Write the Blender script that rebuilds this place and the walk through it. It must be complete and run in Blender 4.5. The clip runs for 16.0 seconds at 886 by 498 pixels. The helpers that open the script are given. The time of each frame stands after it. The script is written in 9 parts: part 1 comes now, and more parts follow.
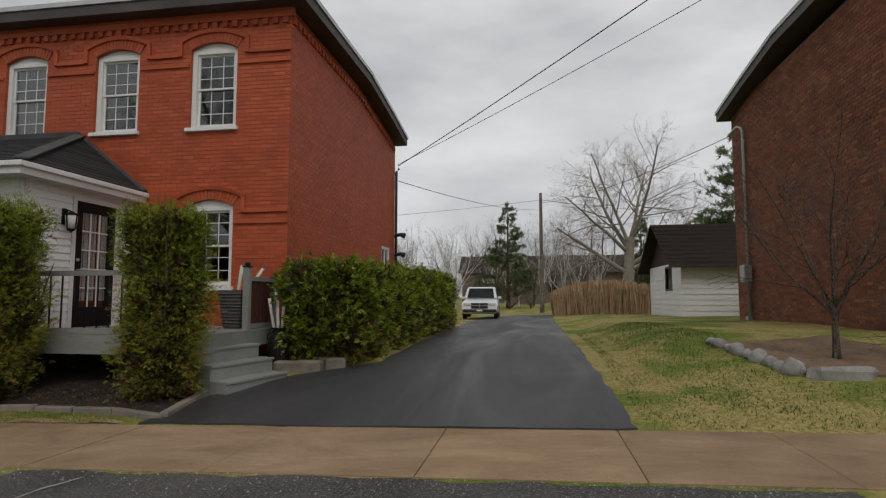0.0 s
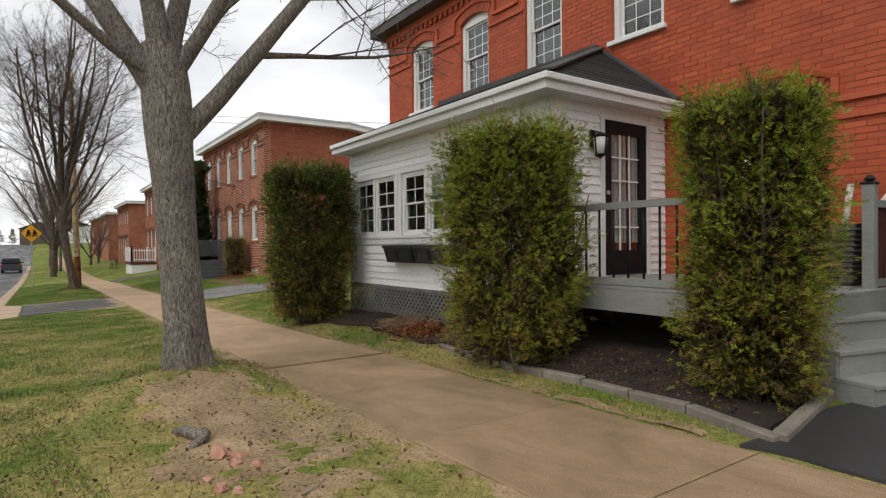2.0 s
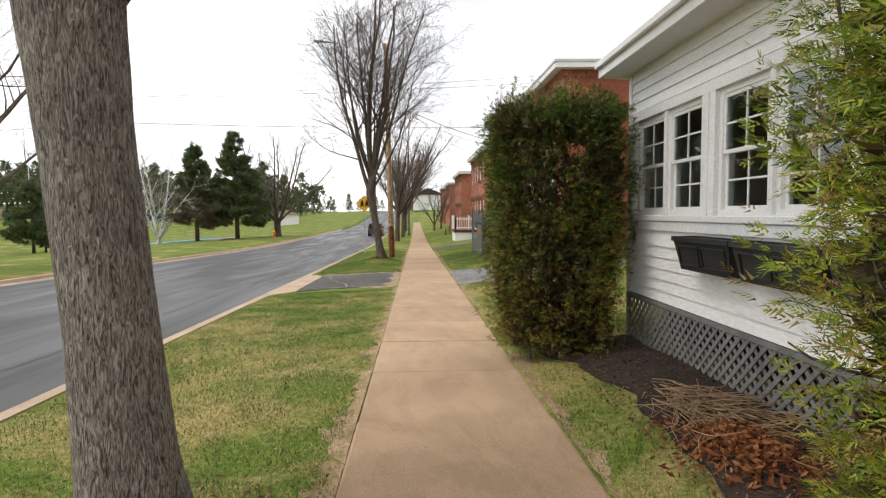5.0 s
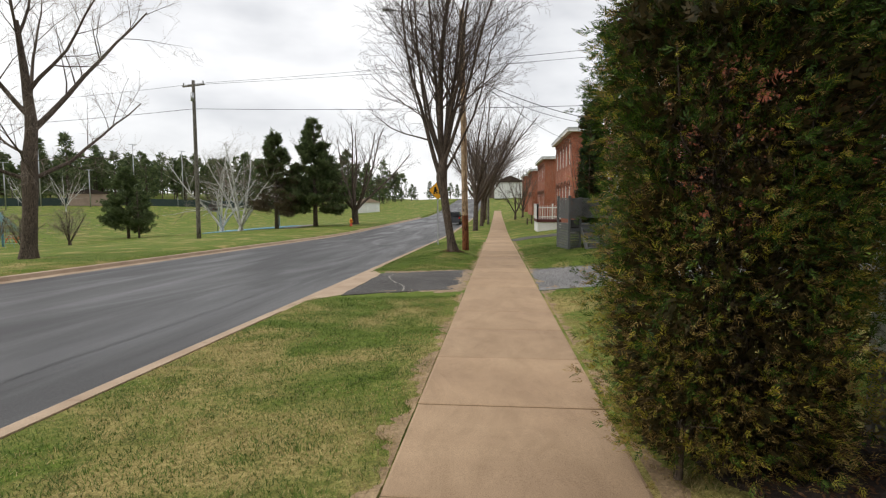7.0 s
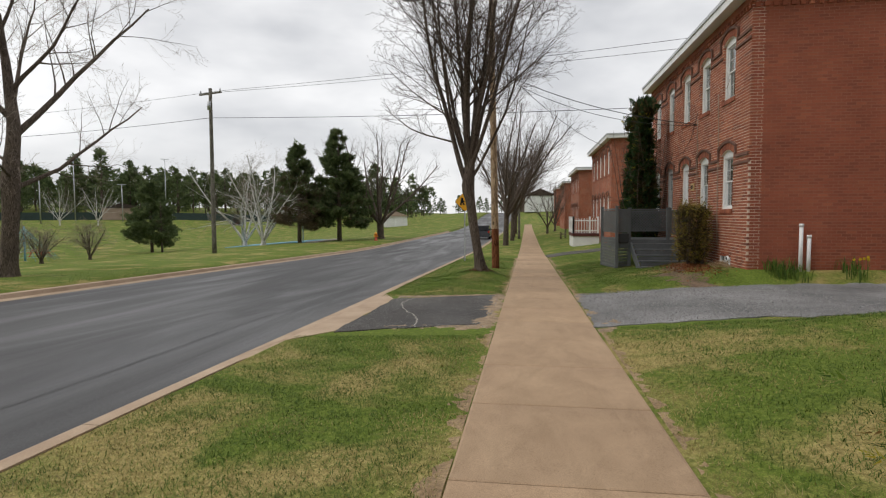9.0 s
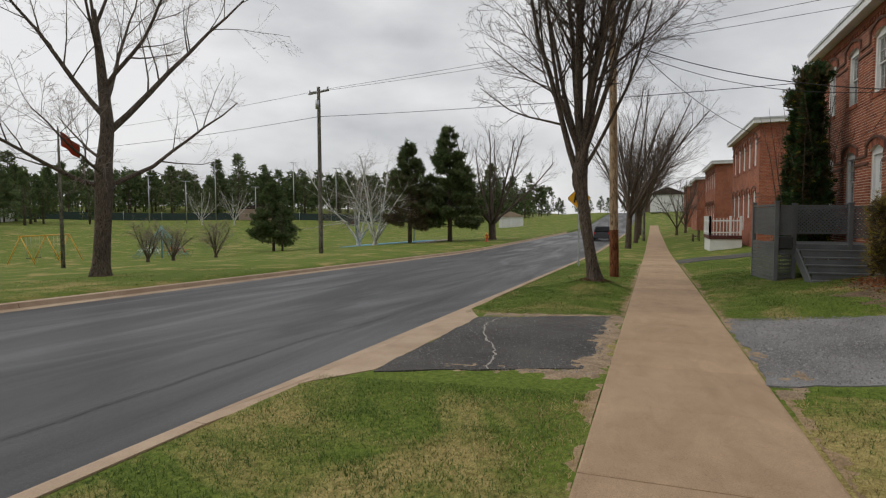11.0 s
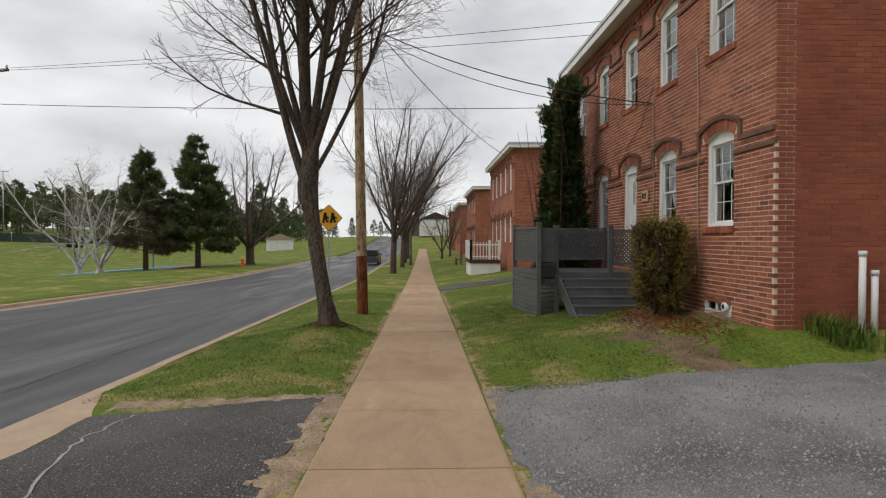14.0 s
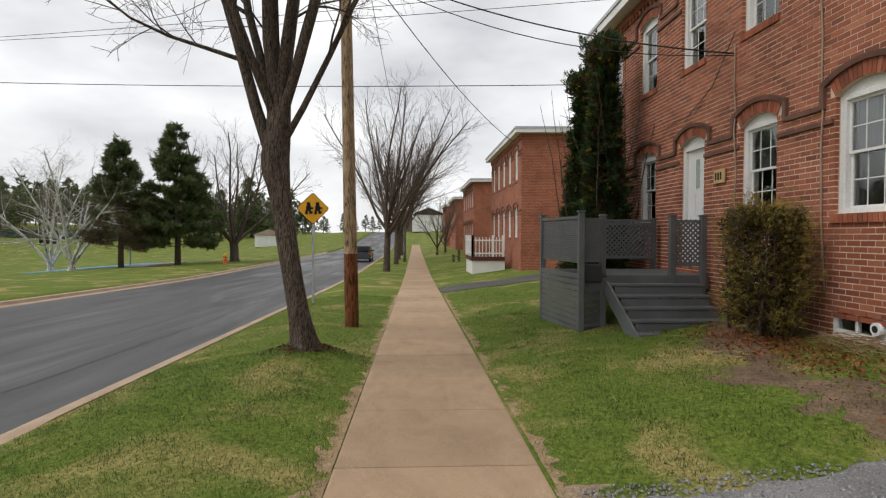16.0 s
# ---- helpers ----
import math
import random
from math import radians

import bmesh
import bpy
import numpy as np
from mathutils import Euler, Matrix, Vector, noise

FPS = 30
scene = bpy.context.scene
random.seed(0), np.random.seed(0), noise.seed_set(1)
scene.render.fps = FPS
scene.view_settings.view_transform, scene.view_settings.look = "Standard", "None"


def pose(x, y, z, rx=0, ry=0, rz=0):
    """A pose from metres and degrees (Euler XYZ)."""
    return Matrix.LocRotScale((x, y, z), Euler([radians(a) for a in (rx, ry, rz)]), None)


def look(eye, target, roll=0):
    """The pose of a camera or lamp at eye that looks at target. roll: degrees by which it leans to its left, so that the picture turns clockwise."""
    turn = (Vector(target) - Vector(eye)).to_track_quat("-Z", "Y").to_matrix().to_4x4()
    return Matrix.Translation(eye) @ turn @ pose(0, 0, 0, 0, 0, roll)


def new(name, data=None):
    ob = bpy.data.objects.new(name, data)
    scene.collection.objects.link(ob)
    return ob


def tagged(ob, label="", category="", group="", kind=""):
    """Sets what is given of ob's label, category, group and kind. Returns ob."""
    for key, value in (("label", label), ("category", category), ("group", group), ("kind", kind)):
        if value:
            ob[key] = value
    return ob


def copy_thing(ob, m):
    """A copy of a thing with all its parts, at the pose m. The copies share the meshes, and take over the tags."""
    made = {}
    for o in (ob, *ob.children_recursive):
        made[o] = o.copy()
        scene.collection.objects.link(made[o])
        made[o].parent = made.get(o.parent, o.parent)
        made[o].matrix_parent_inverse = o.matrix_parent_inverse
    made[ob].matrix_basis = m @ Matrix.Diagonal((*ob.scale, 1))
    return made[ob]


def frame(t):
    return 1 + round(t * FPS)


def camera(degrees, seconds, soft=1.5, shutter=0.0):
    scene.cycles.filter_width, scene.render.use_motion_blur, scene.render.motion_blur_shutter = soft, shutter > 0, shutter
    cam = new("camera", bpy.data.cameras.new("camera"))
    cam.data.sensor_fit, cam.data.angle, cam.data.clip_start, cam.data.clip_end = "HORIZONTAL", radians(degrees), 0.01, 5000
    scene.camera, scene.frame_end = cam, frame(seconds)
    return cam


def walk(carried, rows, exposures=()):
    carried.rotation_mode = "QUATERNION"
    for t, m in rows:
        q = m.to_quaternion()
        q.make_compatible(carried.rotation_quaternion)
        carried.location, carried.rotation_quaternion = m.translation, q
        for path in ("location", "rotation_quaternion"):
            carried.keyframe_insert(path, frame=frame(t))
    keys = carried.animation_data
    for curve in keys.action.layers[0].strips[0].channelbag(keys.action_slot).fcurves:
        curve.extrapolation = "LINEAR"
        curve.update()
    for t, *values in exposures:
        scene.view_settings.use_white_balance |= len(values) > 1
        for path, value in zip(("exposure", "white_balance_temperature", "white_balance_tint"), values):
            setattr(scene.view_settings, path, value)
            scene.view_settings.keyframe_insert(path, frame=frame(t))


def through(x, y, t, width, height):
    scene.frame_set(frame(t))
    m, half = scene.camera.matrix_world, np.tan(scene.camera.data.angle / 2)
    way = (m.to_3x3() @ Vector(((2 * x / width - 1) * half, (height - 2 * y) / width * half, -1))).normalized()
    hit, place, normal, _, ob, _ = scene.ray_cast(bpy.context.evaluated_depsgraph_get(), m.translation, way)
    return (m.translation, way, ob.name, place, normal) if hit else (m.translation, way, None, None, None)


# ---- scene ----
cam = camera(75.1, 16.0, soft=1.2)
METRES, EYE, TILT, LEAN, TURN = 24.02, 1.56, 0.0, 0.0, 9.1
ROWS = [
    (0.0, 0.0, 0.0, 0.0, 0.01, 4.8, 0.06),
    (0.5, -0.0187, 0.026, -0.002, 15.81, 4.35, 0.2),
    (1.0, -0.0392, 0.051, -0.0034, 29.52, 2.66, 0.29),
    (1.5, -0.0634, 0.0764, -0.0031, 41.58, 1.0, 0.41),
    (2.0, -0.083, 0.1033, -0.0019, 45.95, -0.49, 0.52),
    (2.5, -0.1008, 0.1297, 0.0002, 48.82, -2.34, 0.54),
    (3.0, -0.1191, 0.1559, 0.0014, 53.04, -3.5, 0.68),
    (3.5, -0.1399, 0.1818, 0.0042, 58.37, -4.01, 0.6),
    (4.0, -0.1633, 0.2035, 0.0068, 64.62, -4.01, 0.54),
    (4.5, -0.1909, 0.2218, 0.0074, 70.64, -4.14, 0.4),
    (5.0, -0.2214, 0.2347, 0.0065, 78.17, -3.58, 0.3),
    (7.5, -0.3728, 0.2672, 0.0055, 86.35, -4.7, 0.16),
    (8.0, -0.4022, 0.2686, 0.0042, 85.35, -3.6, 0.12),
    (8.5, -0.4325, 0.2717, 0.0034, 85.32, -3.37, 0.09),
    (9.0, -0.4634, 0.274, 0.002, 89.16, -3.33, 0.19),
    (9.5, -0.4937, 0.2766, 0.001, 94.34, -3.31, 0.18),
    (10.0, -0.5249, 0.2803, -0.0, 99.41, -2.92, 0.18),
    (12.5, -0.6678, 0.3154, -0.0014, 101.24, -3.31, 0.22),
    (13.0, -0.6965, 0.3258, -0.001, 92.8, -2.52, 0.05),
    (13.5, -0.7237, 0.3329, -0.001, 84.82, -1.77, -0.07),
    (14.0, -0.7534, 0.3371, -0.0017, 78.92, -0.94, -0.18),
    (14.5, -0.7842, 0.339, -0.0021, 76.99, -0.3, -0.23),
    (15.0, -0.8165, 0.3411, -0.0022, 76.35, -0.58, -0.32),
    (15.5, -0.8482, 0.343, -0.0031, 77.03, -1.07, -0.27),
    (16.0, -0.8801, 0.3462, -0.0036, 78.12, -1.35, -0.2),
]
walk(cam, [(t, pose(0, 0, EYE, TILT, LEAN, TURN) @ pose(METRES * x, METRES * y, METRES * z, 90 + pitch, roll, yaw)) for t, x, y, z, yaw, pitch, roll in ROWS],
     exposures=[(0.0, -0.26), (1.0, 0.08), (2.0, 0.4), (3.0, 0.6), (3.5, 0.79), (4.4, 0.93), (5.0, 0.89), (7.5, 0.35), (8.5, 0.27), (10.0, 0.06), (12.5, -0.2), (14.0, 0.12), (16.0, 0.32)])

# ---- world and light: an overcast spring day ----
world = bpy.data.worlds.new("overcast_sky")
scene.world = world
world.use_nodes = True
wt = world.node_tree
wt.nodes.clear()
w_out = wt.nodes.new("ShaderNodeOutputWorld")
w_bg = wt.nodes.new("ShaderNodeBackground")
w_sky = wt.nodes.new("ShaderNodeTexSky")
w_sky.sky_type, w_sky.sun_disc = "NISHITA", False
w_sky.sun_elevation, w_sky.sun_rotation = radians(48), radians(159)
w_co = wt.nodes.new("ShaderNodeTexCoord")
w_map = wt.nodes.new("ShaderNodeMapping")
w_map.inputs["Scale"].default_value = (1.0, 1.0, 2.6)
w_cl = wt.nodes.new("ShaderNodeTexNoise")
w_cl.inputs["Scale"].default_value, w_cl.inputs["Detail"].default_value, w_cl.inputs["Roughness"].default_value = 2.2, 5.0, 0.5
w_ramp = wt.nodes.new("ShaderNodeValToRGB")
w_ramp.color_ramp.elements[0].position, w_ramp.color_ramp.elements[0].color = 0.36, (5.2, 5.28, 5.5, 1)
w_ramp.color_ramp.elements[1].position, w_ramp.color_ramp.elements[1].color = 0.64, (9.1, 9.05, 9.05, 1)
w_mix = wt.nodes.new("ShaderNodeMixRGB")
w_mix.inputs[0].default_value = 0.93
wt.links.new(w_co.outputs["Generated"], w_map.inputs["Vector"])
wt.links.new(w_map.outputs[0], w_cl.inputs["Vector"])
wt.links.new(w_cl.outputs["Fac"], w_ramp.inputs[0])
wt.links.new(w_sky.outputs[0], w_mix.inputs[1])
wt.links.new(w_ramp.outputs[0], w_mix.inputs[2])
wt.links.new(w_mix.outputs[0], w_bg.inputs[0])
w_bg.inputs[1].default_value = 0.1
wt.links.new(w_bg.outputs[0], w_out.inputs[0])
sun = new("sun", bpy.data.lights.new("sun", "SUN"))
sun.data.energy, sun.data.angle, sun.data.color = 1.1, radians(30), (1.0, 0.96, 0.9)
sun.matrix_basis = look((14, -36, 45), (0, 0, 0))

# ---- materials ----
def mat_new(name):
    m = bpy.data.materials.new(name)
    m.use_nodes = True
    nt = m.node_tree
    return m, nt, nt.nodes["Principled BSDF"]


def noise_tex(nt, scale, detail=4.0, rough=0.55, stretch=(1, 1, 1), distort=0.0):
    co = nt.nodes.new("ShaderNodeTexCoord")
    mp = nt.nodes.new("ShaderNodeMapping")
    mp.inputs["Scale"].default_value = stretch
    tx = nt.nodes.new("ShaderNodeTexNoise")
    tx.inputs["Scale"].default_value, tx.inputs["Detail"].default_value = scale, detail
    tx.inputs["Roughness"].default_value, tx.inputs["Distortion"].default_value = rough, distort
    nt.links.new(co.outputs["Object"], mp.inputs["Vector"])
    nt.links.new(mp.outputs[0], tx.inputs["Vector"])
    return tx.outputs["Fac"]


def ramp(nt, fac, stops):
    r = nt.nodes.new("ShaderNodeValToRGB")
    els = r.color_ramp.elements
    while len(els) < len(stops):
        els.new(0.5)
    for e, (p, c) in zip(els, stops):
        e.position, e.color = p, (*c, 1)
    nt.links.new(fac, r.inputs[0])
    return r.outputs[0]


def mixc(nt, fac, a, b, kind="MIX"):
    m = nt.nodes.new("ShaderNodeMixRGB")
    m.blend_type = kind
    for i, v in enumerate((fac, a, b)):
        if isinstance(v, (int, float)):
            m.inputs[i].default_value = v
        elif isinstance(v, tuple):
            m.inputs[i].default_value = (*v, 1)
        else:
            nt.links.new(v, m.inputs[i])
    return m.outputs[0]


def bump(nt, bsdf, height, strength, dist, prev=None):
    b = nt.nodes.new("ShaderNodeBump")
    b.inputs["Strength"].default_value, b.inputs["Distance"].default_value = strength, dist
    nt.links.new(height, b.inputs["Height"])
    if prev is not None:
        nt.links.new(prev, b.inputs["Normal"])
    nt.links.new(b.outputs[0], bsdf.inputs["Normal"])
    return b.outputs[0]


def surface(name, low, high, scale=3.0, fine=60.0, rough=0.8, bumps=0.3, dist=0.004, metal=0.0, fine_amount=0.35, stretch=(1, 1, 1), spec=0.5):
    """A base colour between two tones at a broad and a fine scale, with fine relief."""
    m, nt, bs = mat_new(name)
    broad = ramp(nt, noise_tex(nt, scale, 5, 0.6, stretch), [(0.3, low), (0.7, high)])
    f = noise_tex(nt, fine, 4, 0.6, stretch)
    g = ramp(nt, f, [(0.25, (0.55, 0.55, 0.55)), (0.75, (1.3, 1.3, 1.3))])
    col = mixc(nt, fine_amount, broad, mixc(nt, 1.0, broad, g, "MULTIPLY"))
    nt.links.new(col, bs.inputs["Base Color"])
    bs.inputs["Roughness"].default_value, bs.inputs["Metallic"].default_value = rough, metal
    bs.inputs["Specular IOR Level"].default_value = spec
    if bumps:
        bump(nt, bs, f, bumps, dist)
    return m


def rand_value(nt):
    """A random number for each object and each loose piece of a mesh."""
    oi = nt.nodes.new("ShaderNodeObjectInfo")
    ge = nt.nodes.new("ShaderNodeNewGeometry")
    ad = nt.nodes.new("ShaderNodeMath")
    ad.operation = "ADD"
    fr = nt.nodes.new("ShaderNodeMath")
    fr.operation = "FRACT"
    nt.links.new(oi.outputs["Random"], ad.inputs[0])
    nt.links.new(ge.outputs["Random Per Island"], ad.inputs[1])
    nt.links.new(ad.outputs[0], fr.inputs[0])
    return fr.outputs[0]


def pieces(name, tones, stain=0.35, stain_low=(0.45, 0.42, 0.4), rough=0.85, bumps=0.5, scale=1.1, fine=70.0, spec=0.4, dist=0.004):
    """Single bricks, boards, leaves: a tone of its own for each, with stains across them."""
    m, nt, bs = mat_new(name)
    n = len(tones)
    col = ramp(nt, rand_value(nt), [(i / max(n - 1, 1), c) for i, c in enumerate(tones)])
    st = ramp(nt, noise_tex(nt, scale, 6, 0.65), [(0.38, stain_low), (0.62, (1.0, 1.0, 1.0))])
    col = mixc(nt, stain, col, mixc(nt, 1.0, col, st, "MULTIPLY"))
    f = noise_tex(nt, fine, 3, 0.6)
    g = ramp(nt, f, [(0.25, (0.7, 0.7, 0.7)), (0.75, (1.2, 1.2, 1.2))])
    col = mixc(nt, 0.6, col, mixc(nt, 1.0, col, g, "MULTIPLY"))
    nt.links.new(col, bs.inputs["Base Color"])
    bs.inputs["Roughness"].default_value = rough
    bs.inputs["Specular IOR Level"].default_value = spec
    if bumps:
        bump(nt, bs, f, bumps, dist)
    return m


def brick_far(name, c1, c2, mortar):
    m, nt, bs = mat_new(name)
    co = nt.nodes.new("ShaderNodeTexCoord")
    ge = nt.nodes.new("ShaderNodeNewGeometry")
    sep = nt.nodes.new("ShaderNodeSeparateXYZ")
    nt.links.new(co.outputs["Object"], sep.inputs[0])
    ad = nt.nodes.new("ShaderNodeMath")
    ad.operation = "ADD"
    nt.links.new(sep.outputs[0], ad.inputs[0])
    nt.links.new(sep.outputs[1], ad.inputs[1])
    cb = nt.nodes.new("ShaderNodeCombineXYZ")
    nt.links.new(ad.outputs[0], cb.inputs[0])
    nt.links.new(sep.outputs[2], cb.inputs[1])
    br = nt.nodes.new("ShaderNodeTexBrick")
    br.inputs["Scale"].default_value = 1.0
    br.inputs["Brick Width"].default_value, br.inputs["Row Height"].default_value = 0.215, 0.076
    br.inputs["Mortar Size"].default_value = 0.006
    for k, c in (("Color1", c1), ("Color2", c2), ("Mortar", mortar)):
        br.inputs[k].default_value = (*c, 1)
    nt.links.new(cb.outputs[0], br.inputs["Vector"])
    st = ramp(nt, noise_tex(nt, 0.9, 6, 0.65), [(0.35, (0.5, 0.46, 0.44)), (0.65, (1.1, 1.1, 1.1))])
    col = mixc(nt, 0.6, br.outputs["Color"], mixc(nt, 1.0, br.outputs["Color"], st, "MULTIPLY"))
    nt.links.new(col, bs.inputs["Base Color"])
    bs.inputs["Roughness"].default_value = 0.88
    bump(nt, bs, br.outputs["Fac"], -0.4, 0.006)
    return m


def glass_mat():
    m = bpy.data.materials.new("window_glass")
    m.use_nodes = True
    nt = m.node_tree
    nt.nodes.clear()
    out = nt.nodes.new("ShaderNodeOutputMaterial")
    tr = nt.nodes.new("ShaderNodeBsdfTransparent")
    tr.inputs[0].default_value = (0.82, 0.86, 0.85, 1)
    gl = nt.nodes.new("ShaderNodeBsdfGlossy")
    gl.inputs["Roughness"].default_value = 0.02
    lw, pw, fr = nt.nodes.new("ShaderNodeLayerWeight"), nt.nodes.new("ShaderNodeMath"), nt.nodes.new("ShaderNodeMapRange")
    lw.inputs[0].default_value = 0.5
    pw.operation = "POWER"
    pw.inputs[1].default_value = 3.5
    fr.inputs[3].default_value, fr.inputs[4].default_value = 0.09, 0.8
    nt.links.new(lw.outputs["Facing"], pw.inputs[0])
    nt.links.new(pw.outputs[0], fr.inputs[0])
    mx = nt.nodes.new("ShaderNodeMixShader")
    for a, b in ((fr.outputs[0], mx.inputs[0]), (tr.outputs[0], mx.inputs[1]), (gl.outputs[0], mx.inputs[2]), (mx.outputs[0], out.inputs[0])):
        nt.links.new(a, b)
    return m


def grass_ground():
    m, nt, bs = mat_new("turf")
    patch = noise_tex(nt, 0.55, 6, 0.62, distort=0.6)
    fine = noise_tex(nt, 18, 5, 0.7)
    tiny = noise_tex(nt, 95, 3, 0.7)
    green = ramp(nt, fine, [(0.25, (0.038, 0.065, 0.009)), (0.5, (0.105, 0.155, 0.02)), (0.8, (0.23, 0.27, 0.055))])
    straw = ramp(nt, fine, [(0.25, (0.13, 0.1, 0.035)), (0.5, (0.33, 0.26, 0.1)), (0.8, (0.5, 0.4, 0.18))])
    # drier towards the corner house
    tc, sx, mr, ad = [nt.nodes.new("ShaderNode" + k) for k in ("TexCoord", "SeparateXYZ", "MapRange", "Math")]
    nt.links.new(tc.outputs["Object"], sx.inputs[0])
    nt.links.new(sx.outputs[0], mr.inputs[0])
    mr.inputs[1].default_value, mr.inputs[2].default_value, mr.inputs[3].default_value, mr.inputs[4].default_value = -27.0, -12.0, -0.05, 0.045
    nt.links.new(patch, ad.inputs[0])
    nt.links.new(mr.outputs[0], ad.inputs[1])
    near = ramp(nt, ad.outputs[0], [(0.46, (0.03, 0.03, 0.03)), (0.6, (0.9, 0.9, 0.9))])
    col = mixc(nt, near, green, straw)
    g = ramp(nt, tiny, [(0.25, (0.35, 0.35, 0.35)), (0.75, (1.55, 1.55, 1.5))])
    col = mixc(nt, 0.9, col, mixc(nt, 1.0, col, g, "MULTIPLY"))
    nt.links.new(col, bs.inputs["Base Color"])
    bs.inputs["Roughness"].default_value = 0.95
    bs.inputs["Specular IOR Level"].default_value = 0.15
    bump(nt, bs, fine, 0.6, 0.03)
    return m


def bark(name, low, high, ridge=34.0, lichen=0.0):
    m, nt, bs = mat_new(name)
    r = noise_tex(nt, ridge, 5, 0.62, (1, 1, 0.2), 1.6)
    b = noise_tex(nt, 2.2, 5, 0.6)
    col = ramp(nt, r, [(0.36, tuple(0.3 * c for c in low)), (0.47, low), (0.64, high)])
    g = ramp(nt, b, [(0.3, (0.7, 0.7, 0.72)), (0.7, (1.2, 1.2, 1.15))])
    col = mixc(nt, 0.7, col, mixc(nt, 1.0, col, g, "MULTIPLY"))
    nt.links.new(col, bs.inputs["Base Color"])
    bs.inputs["Roughness"].default_value = 0.95
    bs.inputs["Specular IOR Level"].default_value = 0.2
    bump(nt, bs, r, 1.0, 0.035)
    return m


def asphalt(name, low, high, rough=0.75, stone=(0.3, 0.29, 0.28), speck=0.25, grain=42.0, relief=0.01, streak=(0.25, 1, 1), smooth=0.05):
    m, nt, bs = mat_new(name)
    broad = ramp(nt, noise_tex(nt, 0.5, 6, 0.62, streak), [(0.34, low), (0.66, high)])
    f = noise_tex(nt, grain, 3, 0.8)
    f2 = noise_tex(nt, grain * 3.2, 2, 0.8)
    sp = ramp(nt, f, [(0.5, (0, 0, 0)), (0.66, (speck, speck, speck))])
    col = mixc(nt, sp, broad, stone)
    dk = ramp(nt, f2, [(0.3, (0.55, 0.55, 0.55)), (0.6, (1.15, 1.15, 1.15))])
    col = mixc(nt, 0.8, col, mixc(nt, 1.0, col, dk, "MULTIPLY"))
    nt.links.new(col, bs.inputs["Base Color"])
    rr = ramp(nt, noise_tex(nt, 0.7, 5, 0.6, streak, 0.8), [(0.38, (rough - smooth,) * 3), (0.62, (rough + 0.12,) * 3)])
    nt.links.new(rr, bs.inputs["Roughness"])
    bump(nt, bs, f, 0.7, relief)
    return m


def worn_concrete(name):
    """Brown paving concrete: broad damp stains, a tone for each slab, exposed grit."""
    m, nt, bs = mat_new(name)
    base = ramp(nt, noise_tex(nt, 0.8, 6, 0.62, distort=0.5), [(0.3, (0.34, 0.235, 0.15)), (0.5, (0.4, 0.28, 0.178)), (0.72, (0.45, 0.32, 0.205))])
    slab = ramp(nt, rand_value(nt), [(0.0, (0.9, 0.9, 0.9)), (1.0, (1.05, 1.04, 1.03))])
    col = mixc(nt, 1.0, base, slab, "MULTIPLY")
    streak = ramp(nt, noise_tex(nt, 2.6, 7, 0.7, (0.45, 1, 1), 1.2), [(0.36, (0.8, 0.79, 0.77)), (0.56, (1.0, 1.0, 1.0)), (0.74, (1.06, 1.05, 1.04))])
    col = mixc(nt, 0.7, col, mixc(nt, 1.0, col, streak, "MULTIPLY"))
    # dirtier and greener-brown past the near tree
    tc, sx, mr = [nt.nodes.new("ShaderNode" + k) for k in ("TexCoord", "SeparateXYZ", "MapRange")]
    nt.links.new(tc.outputs["Object"], sx.inputs[0])
    nt.links.new(sx.outputs[0], mr.inputs[0])
    mr.inputs[1].default_value, mr.inputs[2].default_value, mr.inputs[3].default_value, mr.inputs[4].default_value = -12.0, -8.6, 0.0, 0.8
    col = mixc(nt, mr.outputs[0], col, mixc(nt, 1.0, col, ramp(nt, noise_tex(nt, 1.3, 6, 0.65, (0.6, 1, 1), 0.8), [(0.35, (0.5, 0.47, 0.42)), (0.65, (0.86, 0.84, 0.8))]), "MULTIPLY"))
    grit = noise_tex(nt, 120, 3, 0.75)
    g = ramp(nt, grit, [(0.28, (0.5, 0.48, 0.45)), (0.5, (1.0, 1.0, 1.0)), (0.72, (1.4, 1.38, 1.32))])
    col = mixc(nt, 0.75, col, mixc(nt, 1.0, col, g, "MULTIPLY"))
    nt.links.new(col, bs.inputs["Base Color"])
    bs.inputs["Roughness"].default_value = 0.9
    bs.inputs["Specular IOR Level"].default_value = 0.3
    bump(nt, bs, grit, 0.6, 0.004)
    return m


MAT = {}
MAT["turf"] = grass_ground()
MAT["concrete"] = worn_concrete("brown_concrete")
MAT["kerb"] = surface("kerb_concrete", (0.34, 0.24, 0.16), (0.48, 0.36, 0.25), 1.4, 60, 0.9, 0.4, 0.004)
MAT["joint_dirt"] = surface("joint_dirt", (0.1, 0.085, 0.06), (0.2, 0.16, 0.11), 6, 60, 0.95, 0.4, 0.004)
# soil tone, darkened further for the shade under deck and porch
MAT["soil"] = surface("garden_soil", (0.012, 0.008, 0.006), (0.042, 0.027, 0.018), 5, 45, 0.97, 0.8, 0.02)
MAT["bare_earth"] = surface("bare_earth", (0.23, 0.15, 0.08), (0.42, 0.3, 0.17), 3, 32, 0.97, 0.9, 0.02, fine_amount=1.0)
MAT["dark_earth"] = surface("dark_bare_earth", (0.11, 0.07, 0.042), (0.23, 0.15, 0.09), 3, 32, 0.97, 0.9, 0.02, fine_amount=1.0)
